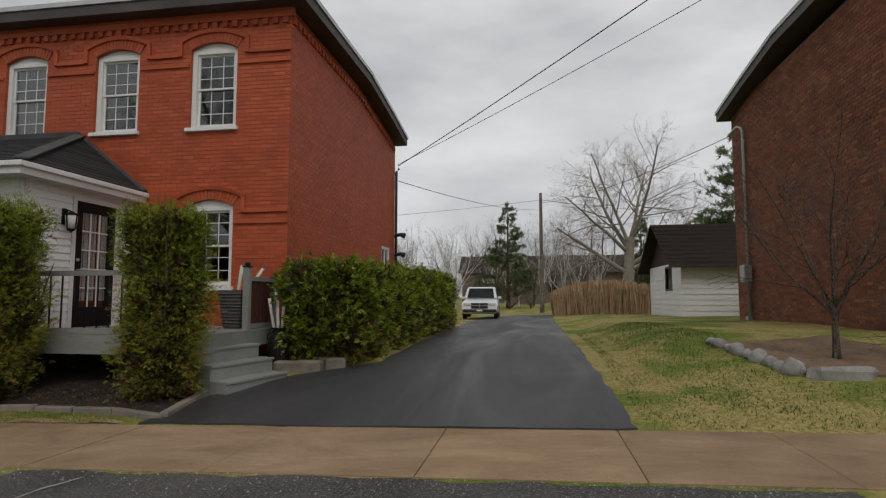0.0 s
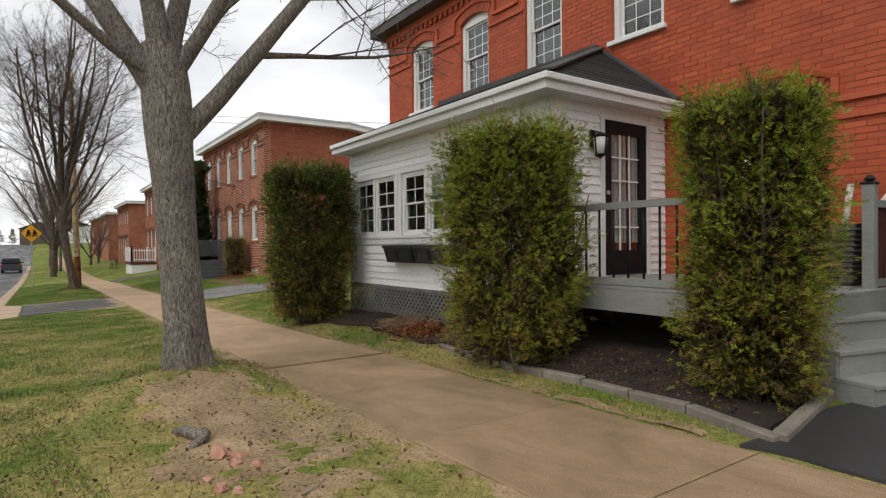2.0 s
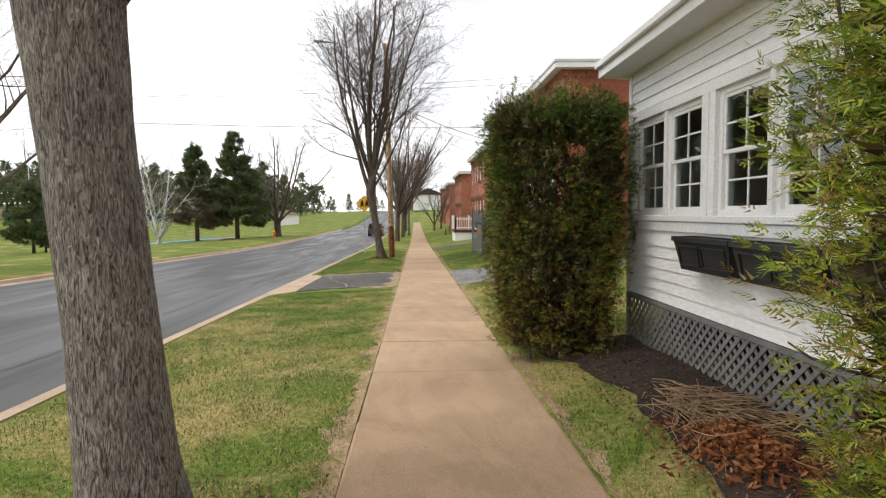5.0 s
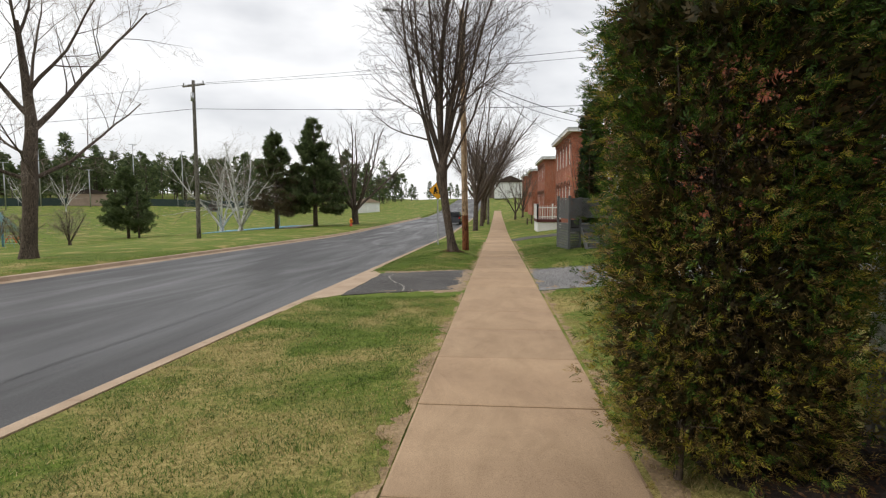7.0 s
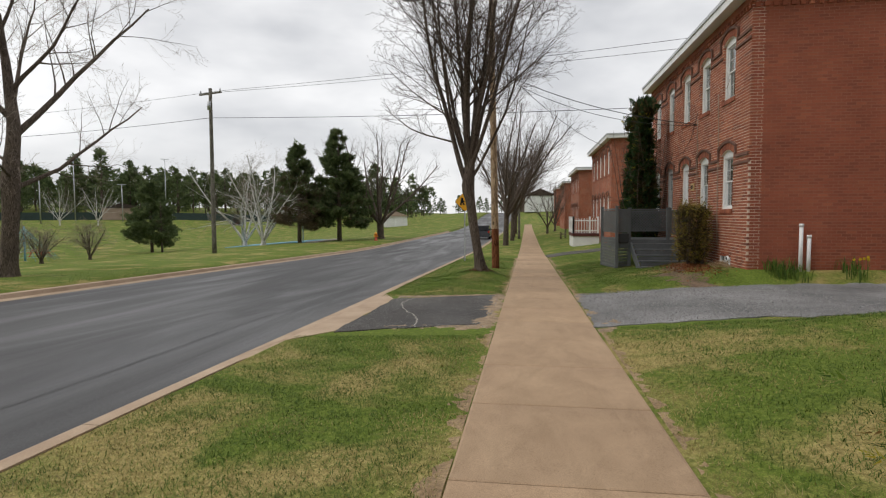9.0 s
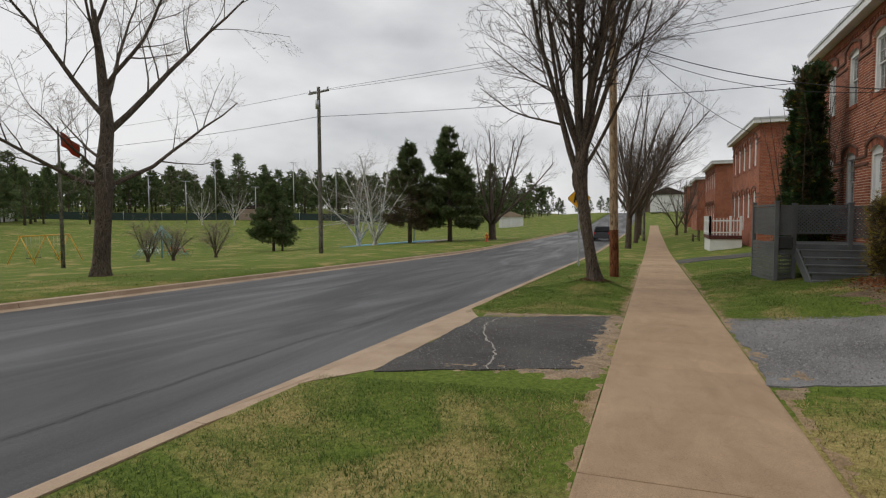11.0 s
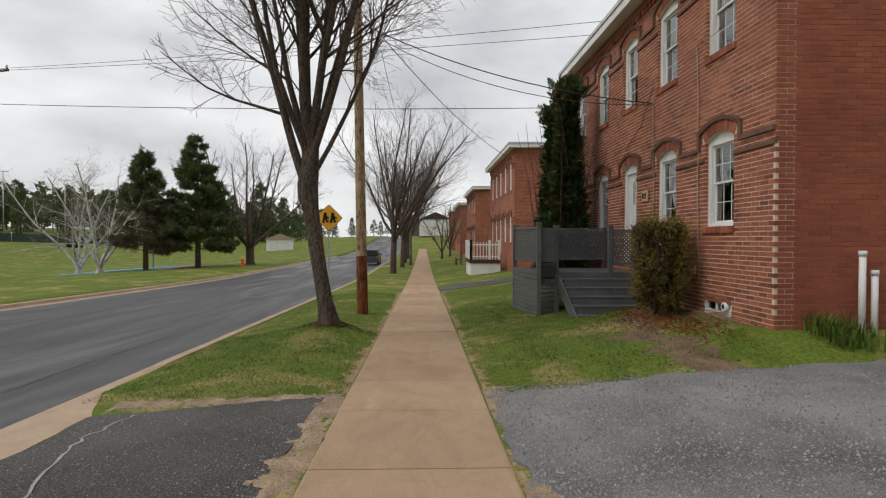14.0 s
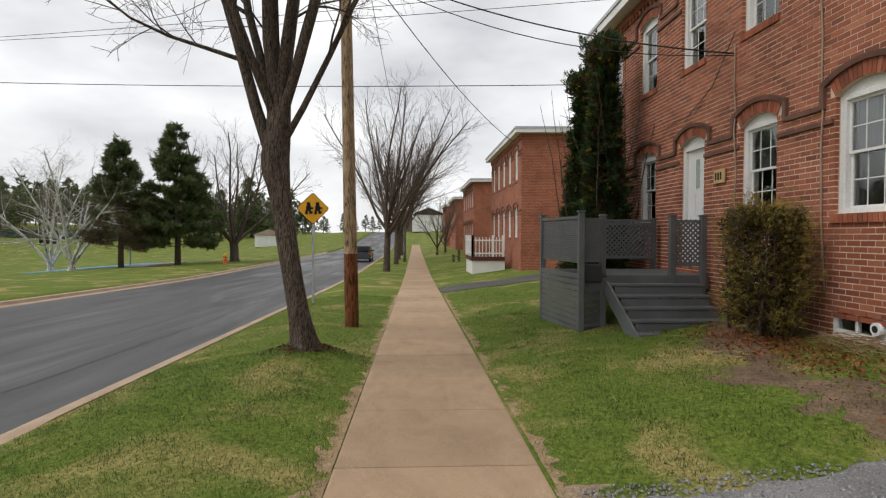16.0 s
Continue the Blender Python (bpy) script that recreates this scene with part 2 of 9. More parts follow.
MAT["sand"] = surface("sandy_soil", (0.2, 0.14, 0.085), (0.42, 0.31, 0.2), 5, 38, 0.97, 0.9, 0.02, fine_amount=1.0)
MAT["road"] = asphalt("old_road_asphalt", (0.022, 0.0215, 0.022), (0.056, 0.0545, 0.055), rough=0.53, speck=0.12, relief=0.003, streak=(0.12, 1, 1), smooth=0.12)
MAT["drive"] = asphalt("new_driveway_asphalt", (0.02, 0.02, 0.021), (0.045, 0.045, 0.047), rough=0.55, speck=0.1, stone=(0.16, 0.16, 0.16), relief=0.004, streak=(1, 0.2, 1), smooth=0.12)
MAT["patch"] = asphalt("worn_apron_asphalt", (0.018, 0.017, 0.016), (0.07, 0.064, 0.059), rough=0.85, speck=0.6, grain=55, stone=(0.26, 0.24, 0.22), streak=(1, 1, 1))
MAT["gravel"] = asphalt("grey_gravel", (0.07, 0.07, 0.07), (0.25, 0.245, 0.24), rough=0.95, stone=(0.46, 0.45, 0.44), speck=0.6, grain=60, relief=0.02, streak=(1, 1, 1))
MAT["crack_fill"] = surface("crack_filler", (0.25, 0.23, 0.2), (0.4, 0.37, 0.33), 8, 60, 0.9, 0.3)
MAT["brick_red"] = pieces("red_painted_brick", [(0.42, 0.08, 0.028), (0.5, 0.1, 0.034), (0.38, 0.072, 0.026), (0.54, 0.115, 0.042)], 0.45, (0.62, 0.55, 0.52), 0.6, 0.35, 0.8)
MAT["mortar_red"] = surface("painted_mortar", (0.3, 0.058, 0.023), (0.38, 0.075, 0.03), 2, 60, 0.7, 0.3)
MAT["brick_brown"] = pieces("weathered_brown_brick", [(0.33, 0.098, 0.05), (0.42, 0.135, 0.068), (0.27, 0.08, 0.044), (0.47, 0.17, 0.09), (0.37, 0.11, 0.055), (0.21, 0.068, 0.042)], 0.6, (0.5, 0.46, 0.44), 0.85, 0.5, 0.9)
MAT["mortar_pale"] = surface("pale_mortar", (0.56, 0.42, 0.32), (0.78, 0.67, 0.56), 2.2, 60, 0.95, 0.4)
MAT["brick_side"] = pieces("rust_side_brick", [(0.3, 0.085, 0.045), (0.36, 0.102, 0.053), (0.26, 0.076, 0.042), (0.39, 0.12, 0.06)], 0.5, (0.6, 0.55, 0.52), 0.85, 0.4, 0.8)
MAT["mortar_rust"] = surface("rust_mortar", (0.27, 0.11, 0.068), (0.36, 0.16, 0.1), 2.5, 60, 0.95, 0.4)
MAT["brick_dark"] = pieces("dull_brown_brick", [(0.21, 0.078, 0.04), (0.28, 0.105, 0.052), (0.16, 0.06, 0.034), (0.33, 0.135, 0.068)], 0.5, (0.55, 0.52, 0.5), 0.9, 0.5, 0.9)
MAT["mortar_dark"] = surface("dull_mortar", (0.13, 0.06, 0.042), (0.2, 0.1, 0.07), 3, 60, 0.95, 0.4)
MAT["brick_far"] = brick_far("far_brick", (0.4, 0.11, 0.05), (0.27, 0.078, 0.04), (0.42, 0.28, 0.2))
MAT["label_stone"] = surface("sooty_moulding", (0.1, 0.05, 0.035), (0.2, 0.1, 0.07), 3, 50, 0.9, 0.4)
MAT["white"] = surface("white_paint", (0.7, 0.7, 0.68), (0.8, 0.8, 0.79), 1.5, 40, 0.5, 0.08)
MAT["siding"] = surface("white_clapboard", (0.79, 0.785, 0.765), (0.87, 0.865, 0.85), 1.2, 30, 0.55, 0.1, stretch=(0.4, 0.4, 2))
MAT["soffit"] = surface("white_soffit", (0.66, 0.66, 0.64), (0.75, 0.75, 0.73), 1.5, 40, 0.6, 0.1)
MAT["dark_trim"] = surface("dark_eave_paint", (0.035, 0.03, 0.03), (0.075, 0.065, 0.06), 2, 40, 0.6, 0.2)
MAT["roof_edge"] = surface("grey_metal_edge", (0.4, 0.41, 0.42), (0.55, 0.56, 0.57), 2, 40, 0.45, 0.1, metal=0.3)
MAT["tar"] = surface("roof_membrane", (0.05, 0.05, 0.052), (0.09, 0.09, 0.09), 1.5, 50, 0.9, 0.3)
MAT["shingle"] = pieces("black_shingle", [(0.012, 0.013, 0.014), (0.022, 0.023, 0.024), (0.03, 0.03, 0.031)], 0.3, (0.7, 0.7, 0.7), 0.9, 0.5, 2.0, 120)
MAT["shingle_brown"] = pieces("brown_shingle", [(0.045, 0.032, 0.026), (0.06, 0.042, 0.033)], 0.3, (0.7, 0.7, 0.7), 0.9, 0.5, 2.0, 120)
MAT["deck_grey"] = surface("grey_deck_paint", (0.2, 0.205, 0.19), (0.27, 0.275, 0.255), 2, 50, 0.6, 0.2, stretch=(0.3, 1, 1))
MAT["deck_dark"] = surface("slate_grey_paint", (0.085, 0.091, 0.092), (0.13, 0.137, 0.138), 2, 50, 0.55, 0.25)
MAT["black"] = surface("black_paint", (0.006, 0.006, 0.007), (0.012, 0.012, 0.013), 4, 60, 0.6, 0.1, spec=0.25)
MAT["black_plastic"] = surface("black_plastic", (0.012, 0.013, 0.014), (0.03, 0.031, 0.033), 4, 60, 0.5, 0.2)
MAT["lattice"] = surface("grey_lattice", (0.13, 0.13, 0.125), (0.2, 0.2, 0.19), 5, 60, 0.8, 0.3)
MAT["glass"] = glass_mat()
MAT["curtain"] = surface("white_curtain", (0.55, 0.55, 0.52), (0.68, 0.68, 0.65), 6, 80, 0.9, 0.2, stretch=(8, 8, 0.5))
# indoor dimness put into the grey of inner walls, floors and porch ceiling
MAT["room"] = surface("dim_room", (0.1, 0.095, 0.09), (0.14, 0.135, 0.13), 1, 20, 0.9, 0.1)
MAT["bark_grey"] = bark("grey_brown_bark", (0.23, 0.2, 0.17), (0.5, 0.45, 0.395), 66)
MAT["bark_dark"] = bark("dark_bark", (0.085, 0.065, 0.05), (0.19, 0.15, 0.12))
MAT["bark_birch"] = bark("birch_bark", (0.48, 0.47, 0.44), (0.74, 0.73, 0.7), 7)
MAT["twig"] = surface("bare_twigs", (0.07, 0.05, 0.04), (0.13, 0.1, 0.08), 3, 30, 0.9, 0.0)
MAT["twig_pale"] = surface("pale_twigs", (0.2, 0.16, 0.13), (0.3, 0.25, 0.2), 3, 30, 0.9, 0.0)
MAT["concrete_grey"] = surface("edging_block", (0.13, 0.11, 0.09), (0.25, 0.215, 0.175), 3, 50, 0.95, 0.6, 0.008)

# ---- building helpers ----
def part(name, bm, material, parent=None, label=""):
    """Links a bmesh, or a ready mesh, as one object in world coordinates under a thing or a part."""
    if isinstance(bm, bmesh.types.BMesh):
        me = bpy.data.meshes.new(name)
        bm.normal_update()
        bm.to_mesh(me)
        bm.free()
    else:
        me = bm
    if material is not None and not me.materials:
        me.materials.append(material)
    ob = new(name, me)
    if parent is not None:
        ob.parent = parent
        ob.matrix_parent_inverse = parent.matrix_basis.inverted() if parent.parent is None else Matrix.Identity(4)
    if label:
        ob["label"] = label
    return ob


def thing(name, x, y, z, label, category, group="", kind=""):
    ob = new(name)
    ob.empty_display_size = 0.2
    ob.matrix_basis = pose(x, y, z)
    return tagged(ob, label, category, group, kind)


def box(bm, x0, x1, y0, y1, z0, z1, bev=0.0):
    vs = [bm.verts.new(p) for p in ((x0, y0, z0), (x1, y0, z0), (x1, y1, z0), (x0, y1, z0), (x0, y0, z1), (x1, y0, z1), (x1, y1, z1), (x0, y1, z1))]
    fs = [bm.faces.new([vs[i] for i in f]) for f in ((3, 2, 1, 0), (4, 5, 6, 7), (0, 1, 5, 4), (1, 2, 6, 5), (2, 3, 7, 6), (3, 0, 4, 7))]
    if bev:
        es = list({e for f in fs for e in f.edges})
        bmesh.ops.bevel(bm, geom=es, offset=bev, segments=1, affect="EDGES", profile=0.7)
    return vs


def boxes(*args, bev=0.0):
    bm = bmesh.new()
    for a in args:
        box(bm, *a, bev=bev)
    return bm


def beam(bm, a, b, w, h, bev=0.0):
    """A square bar from a to b, w wide and h high."""
    a, b = Vector(a), Vector(b)
    d = b - a
    L = d.length
    rot = d.to_track_quat("X", "Z").to_matrix().to_4x4()
    m = Matrix.Translation(a) @ rot
    n0 = len(bm.verts)
    vs = box(bm, 0, L, -w / 2, w / 2, -h / 2, h / 2)
    for v in vs:
        v.co = m @ v.co
    return vs


def tube(bm, pts, radii, sides=6, cap=True):
    """A tapered pipe along points."""
    rings = []
    pts = [Vector(p) for p in pts]
    for i, p in enumerate(pts):
        d = (pts[min(i + 1, len(pts) - 1)] - pts[max(i - 1, 0)]).normalized()
        u = d.cross(Vector((0.31, 0.17, 0.93)))
        if u.length < 0.05:
            u = d.cross(Vector((1, 0, 0)))
        u.normalize()
        v = d.cross(u)
        r = radii[i] if isinstance(radii, (list, tuple)) else radii
        rings.append([bm.verts.new(p + (u * math.cos(a) + v * math.sin(a)) * r) for a in (2 * math.pi * k / sides for k in range(sides))])
    for r0, r1 in zip(rings, rings[1:]):
        for k in range(sides):
            f = bm.faces.new((r0[k], r0[(k + 1) % sides], r1[(k + 1) % sides], r1[k]))
            f.smooth = True
    if cap:
        bm.faces.new(rings[0][::-1])
        bm.faces.new(rings[-1])
    return rings


def lathe(bm, cx, cy, profile, sides=16):
    """A turned shape from (radius, height) pairs."""
    rings = [[bm.verts.new((cx + r * math.cos(2 * math.pi * k / sides), cy + r * math.sin(2 * math.pi * k / sides), z)) for k in range(sides)] for r, z in profile]
    for r0, r1 in zip(rings, rings[1:]):
        for k in range(sides):
            bm.faces.new((r0[k], r0[(k + 1) % sides], r1[(k + 1) % sides], r1[k])).smooth = True
    bm.faces.new(rings[0][::-1])
    bm.faces.new(rings[-1])


def boxmesh(name, rows):
    """Many boxes (x0, x1, y0, y1, z0, z1) in one mesh."""
    a = np.array(rows, dtype=float).reshape(-1, 6)
    ix = np.array([(0, 2, 4), (1, 2, 4), (1, 3, 4), (0, 3, 4), (0, 2, 5), (1, 2, 5), (1, 3, 5), (0, 3, 5)])
    v = a[:, ix].reshape(-1, 3)
    f = np.array([(3, 2, 1, 0), (4, 5, 6, 7), (0, 1, 5, 4), (1, 2, 6, 5), (2, 3, 7, 6), (3, 0, 4, 7)])
    faces = (f[None] + 8 * np.arange(len(a))[:, None, None]).reshape(-1, 4)
    me = bpy.data.meshes.new(name)
    me.from_pydata(v.tolist(), [], faces.tolist())
    return me


def smooth(a, b, x):
    k = min(max((x - a) / (b - a), 0.0), 1.0)
    return k * k * (3 - 2 * k)


def lerp_rows(rows, x):
    for (x0, z0), (x1, z1) in zip(rows, rows[1:]):
        if x <= x1:
            k = min(max((x - x0) / (x1 - x0), 0.0), 1.0)
            return z0 + (z1 - z0) * k
    return rows[-1][1]


# ---- terrain ----
WALK_S, WALK_N = 4.25, 5.83     # edges of the pavement
KERB_N, KERB_S = 1.12, 0.66     # near kerb: lawn side, road side
FAR_N, FAR_S = -8.15, -8.6      # far kerb


def street(x):
    """Height of the pavement along the street, which falls gently, dips and climbs a far hill."""
    if x > -50:
        z = 0.275 + 0.022 * x
    else:
        k = min(-50 - x, 16.0)
        z = -0.825 - 0.022 * k + 0.022 * k * k / 32
    return z + 3.7 * smooth(-112, -225, x)


YARD = [(0, 0), (0.35, 0.05), (1.0, 0.17), (2.2, 0.3), (4.3, 0.6), (7, 0.62), (12, 0.55), (26, 0.28), (60, 0.1), (200, 2)]
DRIVE = [(0, 0), (1, 0.08), (2.5, 0.2), (4.5, 0.28), (9, 0.3), (14, 0.3), (30, 0.2)]
FIELD = [(0, 0.03), (4, 0.05), (12, -0.25), (22, -1.1), (32, -1.7), (42, -1.6), (60, -0.7), (85, 0.9), (110, 1.6), (135, 3.0), (200, 4.4), (400, 5)]


def ground_z(x, y):
    s = street(x)
    if y >= WALK_N:
        d = y - WALK_N
        z = lerp_rows(YARD, d)
        # the driveways lie lower than the lawns
        for c, h in ((-1.4, 2.6), (-23.7, 2.2)):
            k = smooth(h + 1.3, h, abs(x - c))
            if k > 0:
                z += (lerp_rows(DRIVE, d) - z) * k
        return s + z - 0.012
    if y >= WALK_S:
        return s - 0.012
    if y >= KERB_N:
        return s - 0.012 - 0.03 * (WALK_S - y)
    if y >= FAR_S:
        return s - 0.012 - 0.1
    r = FAR_S - y
    return s - 0.06 + lerp_rows(FIELD, r)


def grid_sheet(name, xs, ys, hf, uneven=0.0):
    vs, fs = [], []
    ny = len(ys)
    for x in xs:
        for y in ys:
            vs.append((x, y, hf(x, y) + (uneven * noise.noise((x * 0.9, y * 0.9, 0)) if uneven else 0)))
    for i in range(len(xs) - 1):
        for j in range(ny - 1):
            fs.append((i * ny + j, (i + 1) * ny + j, (i + 1) * ny + j + 1, i * ny + j + 1))
    me = bpy.data.meshes.new(name)
    me.from_pydata(vs, [], fs)
    me.polygons.foreach_set("use_smooth", [True] * len(me.polygons))
    return me


def spread(a, b, step):
    n = max(1, round((b - a) / step))
    return [a + (b - a) * i / n for i in range(n)]


def lawn_z(x, y):
    z = ground_z(x, y)
    if y > WALK_N + 0.05:
        z += 0.02 * noise.noise((x * 1.3, y * 1.3, 3)) * min(1, (y - WALK_N) * 2)
    elif KERB_N < y < WALK_S - 0.05:
        z += 0.015 * noise.noise((x * 1.3, y * 1.3, 3))
        z += 0.25 * math.exp(-((x + 8.7) ** 2 + (y - 3.35) ** 2) / 0.6)      # roots lift the ground round the near trees
        z += 0.17 * math.exp(-((x + 30.6) ** 2 + (y - 3.28) ** 2) / 0.5)
        z += 0.13 * smooth(-26.4, -29, x) * math.sin(math.pi * (y - KERB_N) / (WALK_S - KERB_N))
    if KERB_S - 0.3 < y < KERB_N - 0.02 or FAR_S + 0.02 < y < KERB_S:
        z = ground_z(x, y) - 0.15
    return z


xs = spread(-900, -230, 30) + spread(-230, -110, 6) + spread(-110, -42, 2) + spread(-42, 6, 0.4) + spread(6, 40, 3) + spread(40, 400, 30) + [400]
ys = spread(-700, -200, 30) + spread(-200, -60, 5) + spread(-60, -12, 2) + spread(-12, FAR_S, 0.6) + [FAR_S, FAR_S + 0.03, KERB_N - 0.04] + spread(KERB_N, WALK_S, 0.3) + [WALK_S, WALK_N] + spread(WALK_N + 0.15, 11, 0.35) + spread(11, 40, 2) + spread(40, 200, 12) + [200, 300, 500, 800]
GX, GY = list(xs), list(ys)
ground = tagged(part("ground", grid_sheet("ground", xs, ys, lawn_z), MAT["turf"]), "short patchy spring lawn with green and straw-coloured grass", "lawn", kind="structure")

# road, with a slight crown
rx = spread(-420, -110, 6) + spread(-110, 60, 2) + [60]
ry = [FAR_N - 0.02, -6, -3.7, -1.5, KERB_S + 0.02]
road = part("road", grid_sheet("road", rx, ry, lambda x, y: street(x) - 0.23 + 0.05 * (1 - ((y + 3.75) / 4.45) ** 2)), MAT["road"])
tagged(road, "worn grey asphalt road with dark seams", "road", kind="structure")
seam = bmesh.new()
for y0, w, xa, xb in ((-0.45, 0.009, -46, -6), (-3.9, 0.006, -48, -16)):
    pts = [(x, y0 + 0.12 * noise.noise((x * 0.35, y0, 1)) + 0.03 * noise.noise((x * 3, y0, 5))) for x in spread(xa, xb, 0.4)]
    for (x0, ya), (x1, yb) in zip(pts, pts[1:]):
        zz = [street(x) - 0.222 + 0.05 * (1 - ((y + 3.75) / 4.45) ** 2) for x, y in ((x0, ya), (x1, yb))]
        seam.faces.new([seam.verts.new(p) for p in ((x0, ya - w, zz[0]), (x1, yb - w, zz[1]), (x1, yb + w, zz[1]), (x0, ya + w, zz[0]))])
part("crack", seam, MAT["drive"], road, "dark cracks in the asphalt")


def kerb_line(name, y_lawn, y_road, height, xa, xb, step, label, lows=()):
    """A concrete kerb laid in lengths; it drops where driveways cross."""
    top = tagged(new(name), label, "kerb", kind="structure")
    top.matrix_basis = pose(0, 0, 0)
    x = xa
    sgn = 1 if y_lawn > y_road else -1
    while x < xb:
        x1 = min(x + step, xb)
        bm = bmesh.new()
        rows = []
        for xx in (x + 0.006, x1 - 0.006):
            low = max([smooth(h + 0.9, h, abs(xx - c)) for c, h in lows] or [0])
            hh = height * (1 - 0.8 * low)
            s = street(xx)
            prof = [(y_lawn, s - 0.4), (y_lawn, s - 0.23 + hh), (y_lawn - sgn * 0.14, s - 0.23 + hh), (y_lawn - sgn * 0.18, s - 0.24 + hh), (y_lawn - sgn * 0.22, s - 0.23 + 0.035), (y_road, s - 0.225), (y_road, s - 0.4)]
            rows.append([bm.verts.new((xx, a, b)) for a, b in prof])
        n = len(rows[0])
        for k in range(n):
            bm.faces.new((rows[0][k], rows[1][k], rows[1][(k + 1) % n], rows[0][(k + 1) % n]))
        bm.faces.new(rows[0][::-1])
        bm.faces.new(rows[1])
        bmesh.ops.recalc_face_normals(bm, faces=bm.faces)
        part("kerb_stone", bm, MAT["kerb"], top)
        x = x1
    return top


kerb_line("kerb_near", KERB_N, KERB_S, 0.14, -62, 14, 2.4, "tan concrete kerb with worn edges beside the lawn", ((-1.4, 3.2), (-23.4, 2.6), (-46.5, 2)))
kerb_line("kerb_near_far_stretch", KERB_N, KERB_S, 0.14, -110, -62, 6, "tan concrete kerb further along the street")
kerb_line("kerb_far", FAR_S, FAR_N, 0.15, -62, 14, 2.4, "weathered tan concrete kerb along the park")
kerb_line("kerb_far_far_stretch", FAR_S, FAR_N, 0.15, -110, -62, 6, "tan concrete kerb along the park, further on")

# pavement, slab by slab
pavement = tagged(new("pavement"), "brown concrete pavement with tooled joints", "pavement", kind="structure")
edges = [12.0 - 1.65 * i for i in range(7)] + [0.75, -0.9, -2.6, -4.2, -5.8, -7.4, -9.05, -10.68, -12.31, -13.94, -15.57, -17.2, -18.7, -20.32, -21.95, -23.57, -25.2, -26.6]
while edges[-1] > -64:
    edges.append(edges[-1] - 1.55)
rnd = random.Random(4)
for a, b in zip(edges, edges[1:]):
    lift = 0.018 if abs(a + 9.05) < 0.1 else rnd.uniform(-0.003, 0.004)
    bm = bmesh.new()
    g0 = 0.005
    ys_ = [WALK_S, WALK_S + 0.02, WALK_N - 0.02, WALK_N]
    rows = []
    for x in (a - g0, a - g0 - 0.018, b + g0 + 0.018, b + g0):
        end = x in (a - g0, b + g0)
        rows.append([bm.verts.new((x, y, street(x) + lift - (0.006 if end or y in (WALK_S, WALK_N) else 0))) for y in ys_])
    for i in range(3):
        for j in range(3):
            bm.faces.new((rows[i][j], rows[i][j + 1], rows[i + 1][j + 1], rows[i + 1][j]))
    rim = [rows[0][j] for j in range(4)] + [rows[i][3] for i in (1, 2, 3)] + [rows[3][j] for j in (2, 1, 0)] + [rows[i][0] for i in (2, 1)]
    low = [bm.verts.new((v.co.x, v.co.y, v.co.z - 0.1)) for v in rim]
    for k in range(len(rim)):
        bm.faces.new((rim[k], low[k], low[(k + 1) % len(rim)], rim[(k + 1) % len(rim)]))
    bmesh.ops.recalc_face_normals(bm, faces=bm.faces)
    part("slab", bm, MAT["concrete"], pavement)
# the far end of the pavement is too distant to tell slab from slab
part("far_slabs", grid_sheet("far_slabs", spread(-140, edges[-1], 3) + [edges[-1]], [WALK_S, WALK_N], lambda x, y: street(x)), MAT["concrete"], pavement)


def strip(name, outline, hf, mat, label, category, lift, rag=0.05, thick=0.1):
    """A paved patch with a ragged edge, laid on the ground: outline as corner points."""
    pts = []
    for (xa, ya), (xb, yb) in zip(outline, outline[1:] + outline[:1]):
        n = max(1, int(math.hypot(xb - xa, yb - ya) / 0.18))
        for i in range(n):
            x, y = xa + (xb - xa) * i / n, ya + (yb - ya) * i / n
            nx, ny = -(yb - ya), xb - xa
            L = math.hypot(nx, ny) or 1
            w = rag * (noise.noise((x * 2.1, y * 2.1, lift * 40)) + 0.5 * noise.noise((x * 7, y * 7, 2)))
            pts.append((x + nx / L * w, y + ny / L * w))
    bm = bmesh.new()
    top = [bm.verts.new((x, y, 0)) for x, y in pts]
    bm.faces.new(top)
    x0, x1 = min(p[0] for p in pts), max(p[0] for p in pts)
    y0, y1 = min(p[1] for p in pts), max(p[1] for p in pts)
    for n, k, lo, hi in (((1, 0, 0), 0, x0, x1), ((0, 1, 0), 1, y0, y1)):
        for c in spread(lo, hi, 0.8)[1:]:
            co = (c, 0, 0) if k == 0 else (0, c, 0)
            bmesh.ops.bisect_plane(bm, geom=bm.verts[:] + bm.edges[:] + bm.faces[:], plane_co=co, plane_no=n)
    for v in bm.verts:
        v.co.z = hf(v.co.x, v.co.y) + lift
    rim = [e for e in bm.edges if e.is_boundary]
    ext = bmesh.ops.extrude_edge_only(bm, edges=rim)
    for v in ext["geom"]:
        if isinstance(v, bmesh.types.BMVert):
            v.co.z -= thick
    bmesh.ops.recalc_face_normals(bm, faces=bm.faces)
    return tagged(part(name, bm, mat), label, category, kind="structure")


